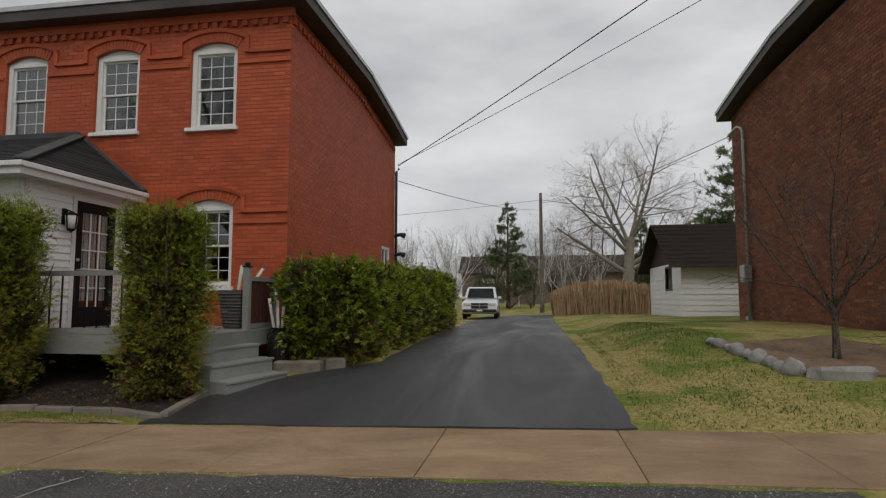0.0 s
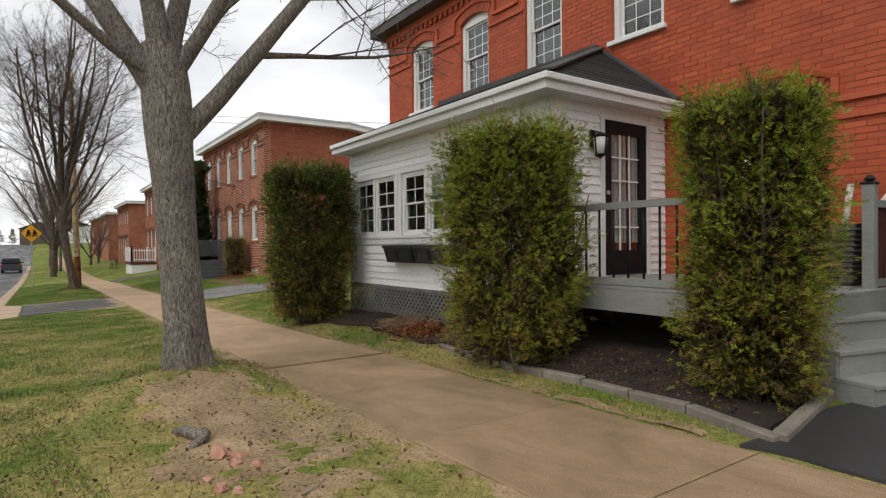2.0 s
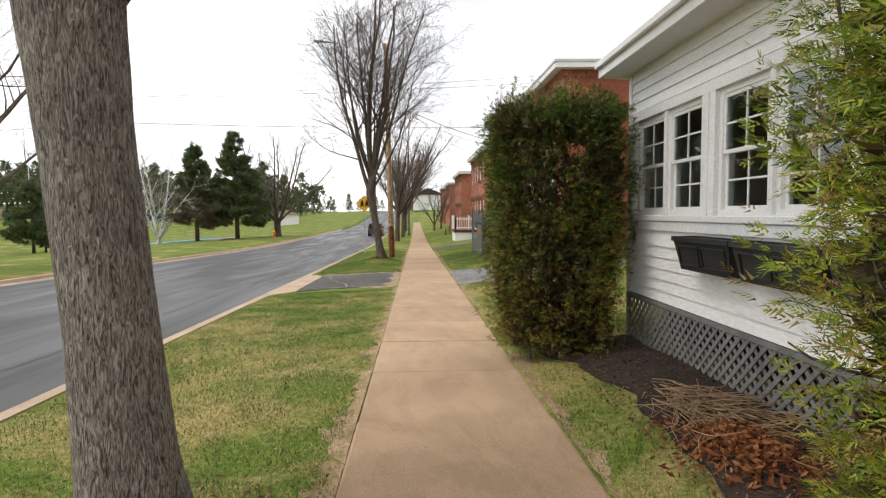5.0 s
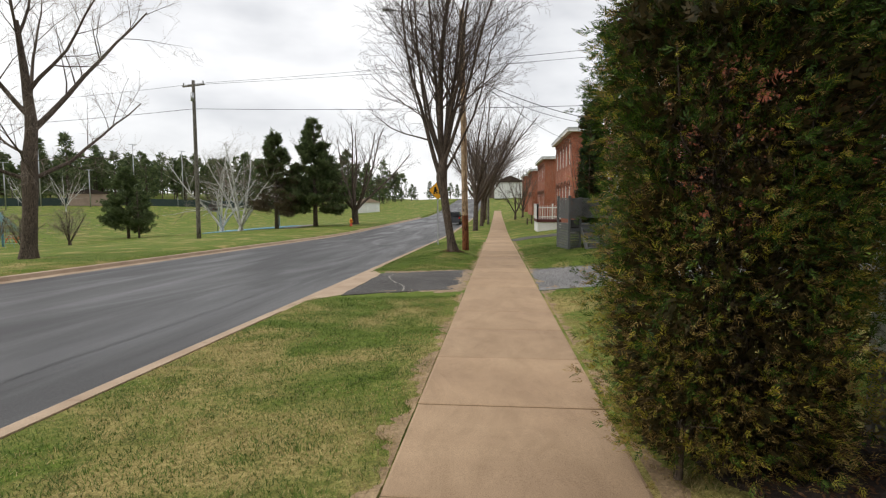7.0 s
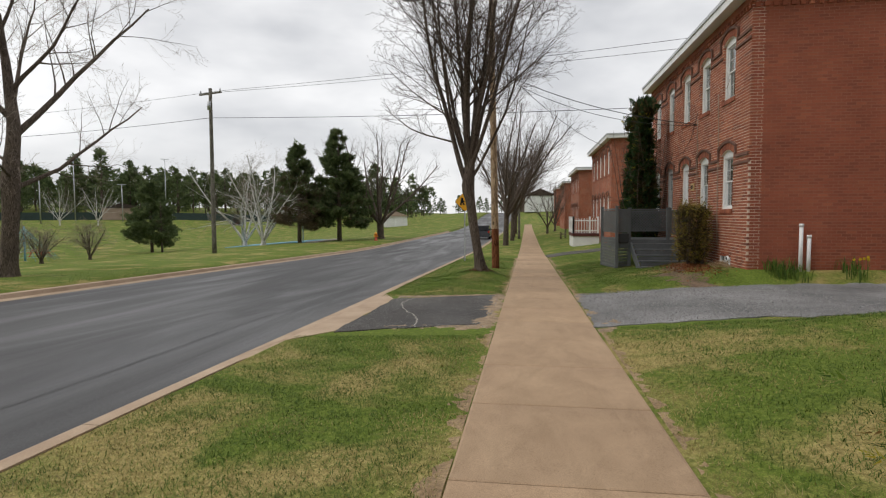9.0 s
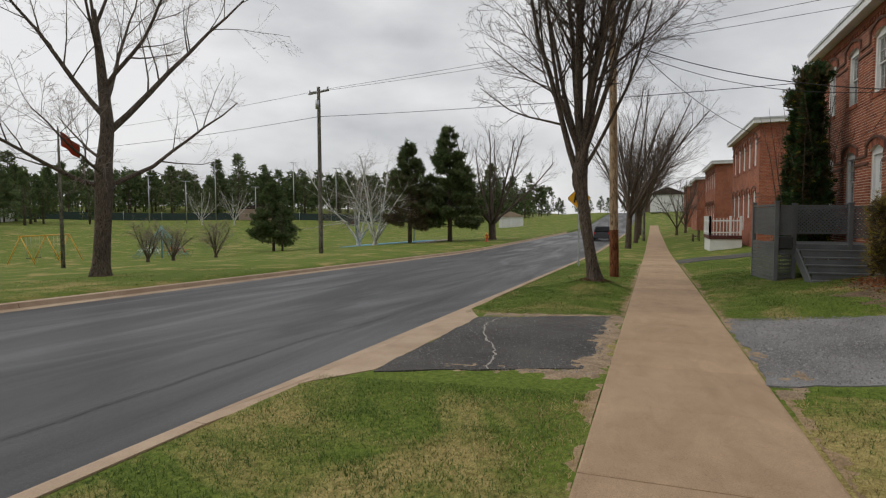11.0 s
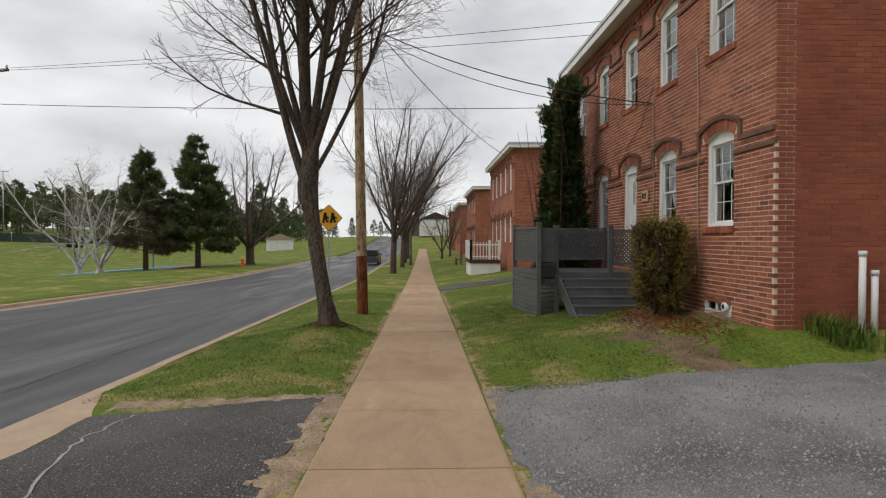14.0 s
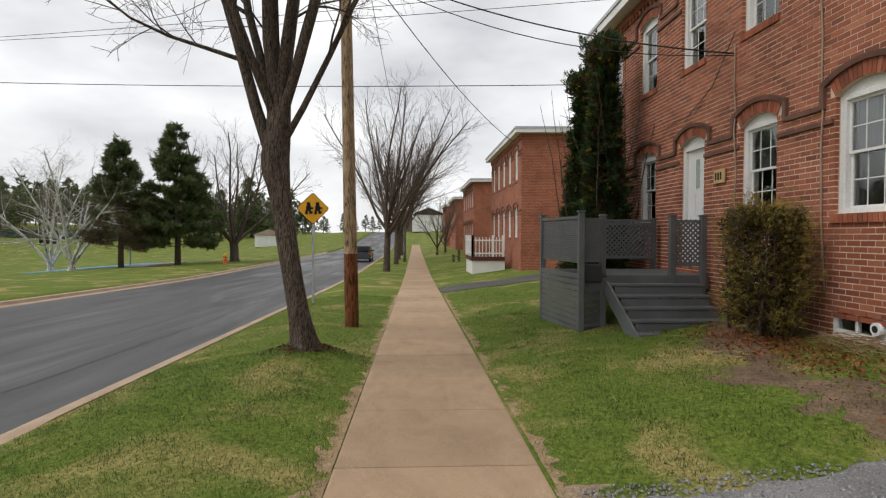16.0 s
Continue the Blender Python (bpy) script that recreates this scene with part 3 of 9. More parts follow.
strip("driveway", [(-4.35, 5.86), (-4.15, 7.1), (-3.6, 8.3), (-2.6, 9.6), (-2.75, 14), (-2.9, 24), (-2.9, 36), (0.9, 36), (0.75, 22), (0.8, 10), (0.95, 5.86)], ground_z, MAT["drive"], "fresh black asphalt driveway beside the red house", "driveway", 0.022, 0.06)
strip("driveway_apron", [(-4.6, 1.0), (-4.4, 3.0), (-4.1, 4.15), (2.0, 4.15), (2.0, 1.0)], ground_z, MAT["patch"], "dark worn asphalt apron between the pavement and the road", "driveway", 0.02, 0.09)
strip("driveway_apron_far", [(-20.9, 1.66), (-21.25, 2.6), (-21.6, 4.02), (-25.85, 4.0), (-25.3, 1.66)], ground_z, MAT["patch"], "cracked dark asphalt apron beside the kerb", "driveway", 0.015, 0.07)
strip("kerb_apron", [(-20.2, 1.1), (-21.0, 1.63), (-25.3, 1.63), (-26.5, 1.1)], ground_z, MAT["kerb"], "tan concrete apron strip along the dropped kerb", "kerb", 0.008, 0.03)
strip("gravel_drive", [(-25.75, 5.87), (-26.0, 8), (-26.2, 12), (-26.2, 30), (-21.7, 30), (-21.7, 12), (-21.6, 8), (-21.5, 5.87)], ground_z, MAT["gravel"], "grey gravel driveway beside the brown brick house", "driveway", 0.016, 0.16)
strip("side_drive", [(-43.5, 5.87), (-43.5, 20), (-46.5, 20), (-46.5, 5.87)], ground_z, MAT["patch"], "old asphalt driveway between two houses", "driveway", 0.016, 0.16)
strip("side_apron", [(-43.5, 1.2), (-43.5, 4.1), (-46.5, 4.1), (-46.5, 1.2)], ground_z, MAT["patch"], "old asphalt apron beside the kerb", "driveway", 0.016, 0.16)

# ---- brick houses ----
COURSE, BRICK_L, JOINT = 0.0745, 0.22, 0.0145


def arch_circle(a, rise):
    r = (a * a + rise * rise) / (2 * rise)
    return r, r - rise          # radius, depth of the centre under the spring line


def lay_bricks(u0, u1, v0, v1, gaps):
    """Running bond: (u, u, v, v) of every brick; gaps(v) gives the stretches to leave free."""
    out = []
    n = int((v1 - v0) / COURSE)
    for i in range(n):
        va, vb = v0 + i * COURSE, v0 + (i + 1) * COURSE - JOINT
        free = [(u0, u1)]
        for a, b in gaps(va, vb):
            nxt = []
            for p, q in free:
                if b <= p or a >= q:
                    nxt.append((p, q))
                else:
                    if a - p > 0.03:
                        nxt.append((p, a))
                    if q - b > 0.03:
                        nxt.append((b, q))
            free = nxt
        off = (i % 2) * BRICK_L / 2
        for p, q in free:
            k = math.floor((p - u0 - off) / BRICK_L)
            while True:
                a = max(p, u0 + off + k * BRICK_L)
                b = min(q, u0 + off + (k + 1) * BRICK_L)
                if b - p < 0.05 and b < q:
                    k += 1
                    a, b = p, min(q, u0 + off + (k + 1) * BRICK_L)
                if q - b < 0.05:
                    b = q
                out.append((a - 0.002 if a <= p + 1e-6 else a, b + 0.002 if b >= q - 1e-6 else b - JOINT, va, vb))
                if b >= q - 1e-6:
                    break
                k += 1
    return out


def wall_mesh(u0, u1, v0, v1, t0, t1, holes, along):
    """One closed mesh for a wall with holes; along 'x' or 'y', from t0 to t1 across."""
    us = sorted({u0, u1, *[h[0] for h in holes], *[h[1] for h in holes]})
    vs = sorted({v0, v1, *[h[2] for h in holes], *[h[3] for h in holes]})
    bm = bmesh.new()
    made = {}

    def vert(i, j, k):
        if (i, j, k) not in made:
            t = (t0, t1)[k]
            made[i, j, k] = bm.verts.new((us[i], t, vs[j]) if along == "x" else (t, us[i], vs[j]))
        return made[i, j, k]

    def solid(i, j):
        if not (0 <= i < len(us) - 1 and 0 <= j < len(vs) - 1):
            return False
        cu, cv = (us[i] + us[i + 1]) / 2, (vs[j] + vs[j + 1]) / 2
        return not any(h[0] < cu < h[1] and h[2] < cv < h[3] for h in holes)

    for i in range(len(us) - 1):
        for j in range(len(vs) - 1):
            if not solid(i, j):
                continue
            for k in (0, 1):
                bm.faces.new([vert(i, j, k), vert(i + 1, j, k), vert(i + 1, j + 1, k), vert(i, j + 1, k)])
            for di, dj, p, q in ((-1, 0, (0, 0), (0, 1)), (1, 0, (1, 0), (1, 1)), (0, -1, (0, 0), (1, 0)), (0, 1, (0, 1), (1, 1))):
                if not solid(i + di, j + dj):
                    bm.faces.new([vert(i + p[0], j + p[1], 0), vert(i + q[0], j + q[1], 0), vert(i + q[0], j + q[1], 1), vert(i + p[0], j + p[1], 1)])
    bmesh.ops.recalc_face_normals(bm, faces=bm.faces)
    return bm


def window(house, cx, yf, z0, zs, a, rise, cols, rows_, sill, curtain, lower_dark=True):
    """A white double-hung window with a segmental head, in a wall that faces -y."""
    yb = yf + 0.09
    bm = bmesh.new()
    fw = 0.095
    box(bm, cx - a, cx - a + fw, yb - 0.03, yb + 0.1, z0, zs, 0.006)
    box(bm, cx + a - fw, cx + a, yb - 0.03, yb + 0.1, z0, zs, 0.006)
    box(bm, cx - a + fw, cx + a - fw, yb - 0.028, yb + 0.1, z0, z0 + 0.06, 0.005)
    box(bm, cx - a + fw, cx + a - fw, yb - 0.028, yb + 0.1, zs - 0.07, zs, 0.005)
    r, dn = arch_circle(a, rise)
    top = []
    for k in range(13):
        x = -a + 2 * a * k / 12
        top.append((cx + x, zs - dn + math.sqrt(max(r * r - x * x, 0))))
    for ya, flip in ((yb - 0.02, False), (yb + 0.1, True)):
        vs = [bm.verts.new((x, ya, z)) for x, z in [(cx + a, zs), (cx - a, zs)] + top[1:-1]]
        bm.faces.new(vs if not flip else vs[::-1])
    win = part("window", bm, MAT["white"], house, "white double-hung window with a curved head")
    zm = (z0 + zs) / 2 + 0.02
    ia, ib = cx - a + fw, cx + a - fw
    for name, za, zb, dy in (("upper_sash", zm - 0.02, zs - 0.07, 0.02), ("lower_sash", z0 + 0.06, zm + 0.02, 0.05)):
        bm = bmesh.new()
        y0, y1 = yb + dy, yb + dy + 0.03
        t = 0.036
        box(bm, ia, ia + t, y0, y1, za, zb)
        box(bm, ib - t, ib, y0, y1, za, zb)
        box(bm, ia + t, ib - t, y0, y1, za, za + t)
        box(bm, ia + t, ib - t, y0, y1, zb - t, zb)
        for k in range(1, cols):
            x = ia + (ib - ia) * k / cols
            box(bm, x - 0.007, x + 0.007, y0 + 0.012, y1 - 0.006, za + t, zb - t)
        for k in range(1, rows_):
            z = za + (zb - za) * k / rows_
            box(bm, ia + t, ib - t, y0 + 0.013, y1 - 0.007, z - 0.007, z + 0.007)
        part(name, bm, MAT["white"], win)
        pane = part("pane", boxes((ia + t, ib - t, y0 + 0.016, y0 + 0.02, za + t, zb - t)), MAT["glass"], win, "clear glass pane")
        pane.visible_shadow = False
    if sill:
        part("sill", boxes((cx - a - 0.05, cx + a + 0.05, yf - 0.07, yb + 0.02, z0 - 0.075, z0 - 0.002), bev=0.008), MAT["white"], win)
    if curtain:
        bm = bmesh.new()
        n = 40
        zt, zb_ = zs - 0.05, (zm if curtain == "half" else z0 + 0.05)
        vs = [[bm.verts.new((ia + (ib - ia) * k / n, yb + 0.14 + 0.018 * math.sin(k * 1.3) + 0.008 * math.sin(k * 2.9), z)) for k in range(n + 1)] for z in (zt, zb_)]
        for k in range(n):
            bm.faces.new((vs[0][k], vs[1][k], vs[1][k + 1], vs[0][k + 1])).smooth = True
        geo = bmesh.ops.solidify(bm, geom=bm.faces[:], thickness=0.004)
        part("curtain", bm, MAT["curtain"], win, "pale sheer curtain")
    return win


VOUSSOIR = {}


def wedge(bm, cx, cz, y0, y1, r0, r1, t0, t1):
    vs = [bm.verts.new((cx + rr * math.sin(t), y, cz + rr * math.cos(t))) for y in (y0, y1) for rr, t in ((r0, t0), (r0, t1), (r1, t1), (r1, t0))]
    for f in ((0, 1, 2, 3), (7, 6, 5, 4), (0, 4, 5, 1), (1, 5, 6, 2), (2, 6, 7, 3), (3, 7, 4, 0)):
        bm.faces.new([vs[i] for i in f])


def arch(house, cx, yf, zs, a, rise, mat, mortar, single):
    """Ring of bricks on end over an opening."""
    r, dn = arch_circle(a, rise)
    half = math.asin(a / r)
    bm = bmesh.new()
    n = 15
    for k in range(n):
        wedge(bm, cx, zs - dn, yf - (0.004 if single else 0.012), yf + 0.13, r, r + 0.2, -half + 2 * half * k / n, -half + 2 * half * (k + 1) / n)
    bmesh.ops.remove_doubles(bm, verts=bm.verts, dist=0.0005)
    bmesh.ops.recalc_face_normals(bm, faces=bm.faces)
    ring = part("arch", bm, mortar if single else mat, house, "arch of bricks set on end")
    if single:
        for k in range(n):
            if (mat.name, k) not in VOUSSOIR:
                bm = bmesh.new()
                wedge(bm, 0, -dn, -0.014, 0.05, r + 0.003, r + 0.197, -half + 2 * half * k / n + 0.005, -half + 2 * half * (k + 1) / n - 0.005)
                bmesh.ops.recalc_face_normals(bm, faces=bm.faces)
                me = bpy.data.meshes.new("brick")
                bm.to_mesh(me)
                bm.free()
                me.materials.append(mat)
                VOUSSOIR[mat.name, k] = me
            b = new("brick", VOUSSOIR[mat.name, k])
            b.parent = ring
            b.matrix_basis = pose(cx, yf, zs)
    return ring


def hood(house, cx, yf, zs, mat, cap):
    """Projecting hood mould that follows the arch and drops at both sides."""
    a, rise = 0.71, 0.19
    r, dn = arch_circle(a, rise)
    half = math.asin(a / r)
    base = zs + 0.19
    bm = bmesh.new()
    n = 18
    prev = None
    for k in range(n + 1):
        t = -half + 2 * half * k / n
        ring = [bm.verts.new((cx + rr * math.sin(t), y, base - dn + rr * math.cos(t))) for rr, y in ((r - 0.07, yf + 0.02), (r - 0.07, yf - 0.045), (r - 0.01, yf - 0.06), (r, yf - 0.06), (r, yf + 0.02))]
        if prev:
            for i in range(5):
                bm.faces.new((prev[i], prev[(i + 1) % 5], ring[(i + 1) % 5], ring[i]))
        else:
            bm.faces.new(ring[::-1])
        prev = ring
    bm.faces.new(prev)
    for sx in (-1, 1):
        xx = sorted((cx + sx * (a - 0.075), cx + sx * a))
        box(bm, xx[0], xx[1], yf - 0.05, yf + 0.02, zs - 0.12, base + 0.02, 0.004)
    bmesh.ops.recalc_face_normals(bm, faces=bm.faces)
    return part("hood_mould", bm, cap, house, "projecting brick hood mould")


def brick_house(x_e, yf, label, brick, mortar, spacing, first, base, ground_floor, upper_curtains, cols, rows_, white_sill, detail, label_mat, eave_mat, depth=7.9, length=11.1, group="", single=None, side=True, side_holes=(), mirror_side=False, roof_top=7.15, group_gap=None):
    """A two-storey brick house whose long front faces the street (-y); x_e is its east corner."""
    x_w = x_e - length
    yb = yf + depth
    house = thing("house", (x_e + x_w) / 2, yf, base, label, "house", group)
    H = 6.86
    a, rise = 0.47, 0.13
    centres = [x_e - first - spacing * i for i in range(5)]
    low_s, low_t, up_s, up_t = 1.76, 3.22, 4.7, 6.2
    holes = []
    for i, c in enumerate(centres):
        holes.append((c - a, c + a, up_s, up_t + rise))
        if ground_floor[i] == "w":
            holes.append((c - a, c + a, low_s, low_t + rise))
        elif ground_floor[i] == "d":
            holes.append((c - a, c + a, 0.98, low_t + rise))
        elif ground_floor[i] == "c":
            holes.append((c - 0.5, c + 0.5, low_s, low_t + rise))
    if detail == "basement":
        holes.append((centres[0] - 0.47, centres[0] + 0.45, base - 0.08, base + 0.25))
    # walls: backing of mortar, openings through it
    bm = wall_mesh(x_w + 0.006, x_e - 0.006, base - 0.6, H + 0.1, yf + 0.0025, yf + 0.3, holes, "x")
    front = part("wall", bm, mortar, house, "front wall of " + ("weathered brick" if brick is not MAT["brick_red"] else "red-painted brick"))
    sh = [(p, q, r_, s) for p, q, r_, s in side_holes]
    bm = wall_mesh(yf + 0.3, yb, base - 0.6, H + 0.1, x_e - 0.3, x_e - 0.0025, sh, "y")
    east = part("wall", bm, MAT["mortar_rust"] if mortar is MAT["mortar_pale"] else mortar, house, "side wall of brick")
    west = part("wall", boxes((x_w + 0.006, x_w + 0.3, yf + 0.3, yb, base - 0.6, H + 0.1)), mortar, house, "side wall of brick")
    part("wall", boxes((x_w + 0.3, x_e - 0.3, yb - 0.3, yb, base - 0.6, H - 0.35)), mortar, house, "back wall of brick")
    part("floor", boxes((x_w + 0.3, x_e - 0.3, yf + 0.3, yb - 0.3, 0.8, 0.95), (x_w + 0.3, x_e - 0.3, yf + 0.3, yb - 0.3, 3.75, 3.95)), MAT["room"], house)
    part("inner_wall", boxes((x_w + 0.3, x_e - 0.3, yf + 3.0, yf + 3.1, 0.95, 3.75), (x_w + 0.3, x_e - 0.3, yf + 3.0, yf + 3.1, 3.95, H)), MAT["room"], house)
    # bricks of the front
    def gaps(va, vb):
        out = [(h[0], h[1]) for h in holes if h[2] < vb and h[3] - rise > va]
        for c, zs in [(c, up_t) for c in centres] + [(c, low_t) for c, g in zip(centres, ground_floor) if g in "wdc"]:
            r, dn = arch_circle(a, rise)
            if vb > zs - 0.001 and va < zs + rise + 0.2:
                zc = max((va + vb) / 2 - (zs - dn), 0)
                hh = math.sqrt(max((r + 0.2) ** 2 - zc * zc, 0))
                hh = min(hh, (r + 0.2) * a / r)
                hh = max(hh, a if vb < zs + 0.06 else 0)
                if hh > 0.02:
                    out.append((c - hh, c + hh))
        return out
    wobble = random.Random(7)
    near = []
    if side != "far":
        rows = lay_bricks(x_w, x_e, base - 0.4, H + 0.05, gaps)
        bb = []
        for p, q, va, vb in rows:
            d = wobble.uniform(-0.0022, 0.0018)
            if detail == "basement" and p > x_e - 2.2 and base + 0.1 < va < base + 2.6 and q - p > 0.2 and len(near) < 280:
                near.append((p, va, d))
                continue
            bb.append((p, q, yf - 0.002 + d, yf + 0.05, va, vb))
        ob = part("bricks", boxmesh("bricks", bb), brick, front)
        ob["kind"] = "stuff"
        bb = []
        def side_gaps(va, vb):
            return [(h[0], h[1]) for h in sh if h[2] < vb and h[3] > va]
        for wall_ob, xo in ((east, x_e), (west, x_w)):
            if wall_ob is west and not mirror_side:
                continue
            if wall_ob is east and mirror_side:
                continue
            bb = []
            for p, q, va, vb in lay_bricks(yf + 0.052, yb, base - 0.4, H + 0.05, side_gaps if wall_ob is east else lambda va, vb: []):
                d = wobble.uniform(-0.0022, 0.0018)
                bb.append((xo - 0.05, xo + 0.002 + d, p, q, va, vb) if wall_ob is east else (xo - 0.002 - d, xo + 0.05, p, q, va, vb))
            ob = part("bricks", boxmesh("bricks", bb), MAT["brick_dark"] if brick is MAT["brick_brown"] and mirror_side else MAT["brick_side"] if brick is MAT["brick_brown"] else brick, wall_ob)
            ob["kind"] = "stuff"
        if near:
            one = boxmesh("brick", [(0, BRICK_L - JOINT, -0.002, 0.05, 0, COURSE - JOINT)])
            one.materials.append(brick)
            for p, va, d in near:
                b = new("brick", one)
                b.parent = front
                b.matrix_basis = pose(p, yf + d, va)
    # openings
    for i, c in enumerate(centres):
        window(house, c, yf, up_s, up_t, a, rise, cols, rows_, white_sill, upper_curtains[i])
        arch(house, c, yf, up_t, a, rise, brick, mortar, side != "far" and not mirror_side)
        hood(house, c, yf, up_t, brick, label_mat)
        if ground_floor[i] in "w":
            window(house, c, yf, low_s, low_t, a, rise, cols, rows_, white_sill, "half" if brick is not MAT["brick_red"] else None)
        if ground_floor[i] in "wd":
            arch(house, c, yf, low_t, a, rise, brick, mortar, side != "far" and not mirror_side)
            hood(house, c, yf, low_t, brick, label_mat)
        if not white_sill:
            for zz in ([up_s] + ([low_s] if ground_floor[i] == "w" else [])):
                bm = bmesh.new()
                for k in range(13):
                    xx = c - 0.5 + k * 0.077
                    box(bm, xx, xx + 0.067, yf - 0.035, yf + 0.12, zz - 0.115, zz - 0.004)
                part("brick_sill", bm, brick, house, "sill of bricks on edge")
        if ground_floor[i] == "d":
            house_door(house, c, yf, 0.98, low_t, a, rise)
    # string courses between the hoods, in two lines
    for zs, use in ((up_t, [True] * 5), (low_t, [g in "wd" for g in ground_floor])):
        stops = [x_e + 0.0] + [v for c, u in zip(centres, use) if u for v in (c + 0.71, c - 0.71)] + ([x_w] if all(use) else [])
        stops2 = [x_e + 0.0] + [v for c, u in zip(centres, use) if u for v in (c + a + 0.02, c - a - 0.02)] + ([x_w] if all(use) else [])
        for st, z, h, d in ((stops, zs - 0.13, 0.07, 0.045), (stops2, zs - 0.33, 0.062, 0.035)):
            for p, q in zip(st[0::2], st[1::2]):
                if p - q > 0.05:
                    part("string_course", boxes((q, p - 0.002, yf - d, yf + 0.03, z, z + h), bev=0.004), label_mat, house, "projecting course of bricks")
    # toothed cornice
    tb = []
    x = x_e - 0.05
    while x > x_w:
        tb.append((x - 0.1, x, yf - 0.05, yf + 0.02, H - 0.27, H - 0.16))
        x -= 0.2
    y = yf + 0.05
    while y < yb - 0.1:
        tb.append((x_e - 0.02, x_e + 0.05, y, y + 0.1, H - 0.27 - max(0, 0.12 * (y - yf - 4)), H - 0.16 - max(0, 0.12 * (y - yf - 4))))
        y += 0.2
    part("dentil_course", boxmesh("dentil_course", tb), brick, house, "toothed row of bricks under the eave")["kind"] = "stuff"
    part("cornice", boxes((x_w - 0.05, x_e + 0.055, yf - 0.055, yf + 0.03, H - 0.155, H + 0.02)), brick, house, "brick cornice under the eave")
    # roof: flat to the middle, then falling to the back
    ov = 0.36
    prof = [(yf - ov, roof_top - 0.02), (yf + 3.9, roof_top + 0.02), (yf + 6, roof_top - 0.22), (yb + 0.15, roof_top - 0.5)]
    bm = bmesh.new()
    for lo, hi, inset in ((-0.26, -0.05, 0.0),):
        rowsv = []
        for xx in (x_w - ov, x_e + ov):
            rowsv.append([bm.verts.new((xx, y, z + hi)) for y, z in prof] + [bm.verts.new((xx, y, z + lo)) for y, z in prof[::-1]])
        n = len(rowsv[0])
        for k in range(n):
            bm.faces.new((rowsv[0][k], rowsv[0][(k + 1) % n], rowsv[1][(k + 1) % n], rowsv[1][k]))
        bm.faces.new(rowsv[0])
        bm.faces.new(rowsv[1][::-1])
    bmesh.ops.recalc_face_normals(bm, faces=bm.faces)
    roof = part("roof", bm, eave_mat, house, "low roof with boxed eaves")
    bm = bmesh.new()
    rowsv = []
    for xx in (x_w - ov - 0.03, x_e + ov + 0.03):
        ex = [(yf - ov - 0.03, roof_top - 0.02)] + prof[1:-1] + [(yb + 0.18, roof_top - 0.5)]
        rowsv.append([bm.verts.new((xx, y, z + 0.03)) for y, z in ex] + [bm.verts.new((xx, y, z - 0.06)) for y, z in ex[::-1]])
    n = len(rowsv[0])
    for k in range(n):
        bm.faces.new((rowsv[0][k], rowsv[0][(k + 1) % n], rowsv[1][(k + 1) % n], rowsv[1][k]))
    bm.faces.new(rowsv[0])
    bm.faces.new(rowsv[1][::-1])
    bmesh.ops.recalc_face_normals(bm, faces=bm.faces)
    part("roof_edge", bm, MAT["roof_edge"], roof, "pale metal roof edging")
    return house


def house_door(house, cx, yf, z0, zs, a, rise):
    bm = bmesh.new()
    yb = yf + 0.1
    box(bm, cx - a, cx - a + 0.07, yb - 0.03, yb + 0.12, z0, zs)
    box(bm, cx + a - 0.07, cx + a, yb - 0.03, yb + 0.12, z0, zs)
    box(bm, cx - a + 0.07, cx + a - 0.07, yb - 0.03, yb + 0.12, zs - 0.1, zs)
    r, dn = arch_circle(a, rise)
    for ya, flip in ((yb - 0.02, False), (yb + 0.1, True)):
        vs = [bm.verts.new((cx + x, ya, zs - dn + math.sqrt(max(r * r - x * x, 0)) if abs(x) < a - 1e-6 else zs)) for x in [a - 2 * a * k / 12 for k in range(13)]]
        bm.faces.new(vs if flip else vs[::-1])
    frame_ob = part("door_frame", bm, MAT["white"], house)
    bm = boxes((cx - a + 0.075, cx + a - 0.075, yb + 0.03, yb + 0.075, z0 + 0.01, zs - 0.105))
    for px_ in (-0.2, 0.2):
        for pz0, pz1 in ((z0 + 0.15, z0 + 0.75), (z0 + 0.9, z0 + 1.3)):
            box(bm, cx + px_ - 0.11, cx + px_ + 0.11, yb + 0.022, yb + 0.034, pz0, pz1, 0.006)
    d = part("door", bm, MAT["white"], house, "white panelled front door")
    p = part("pane", boxes((cx - 0.07, cx + 0.07, yb + 0.02, yb + 0.033, z0 + 1.4, z0 + 1.95)), MAT["glass"], d, "narrow glazed light")
    bm = bmesh.new()
    tube(bm, [(cx + 0.3, yb + 0.03, z0 + 1.0), (cx + 0.3, yb - 0.03, z0 + 1.0)], [0.012, 0.028], 8)
    part("door_handle", bm, MAT["roof_edge"], d, "metal door knob")


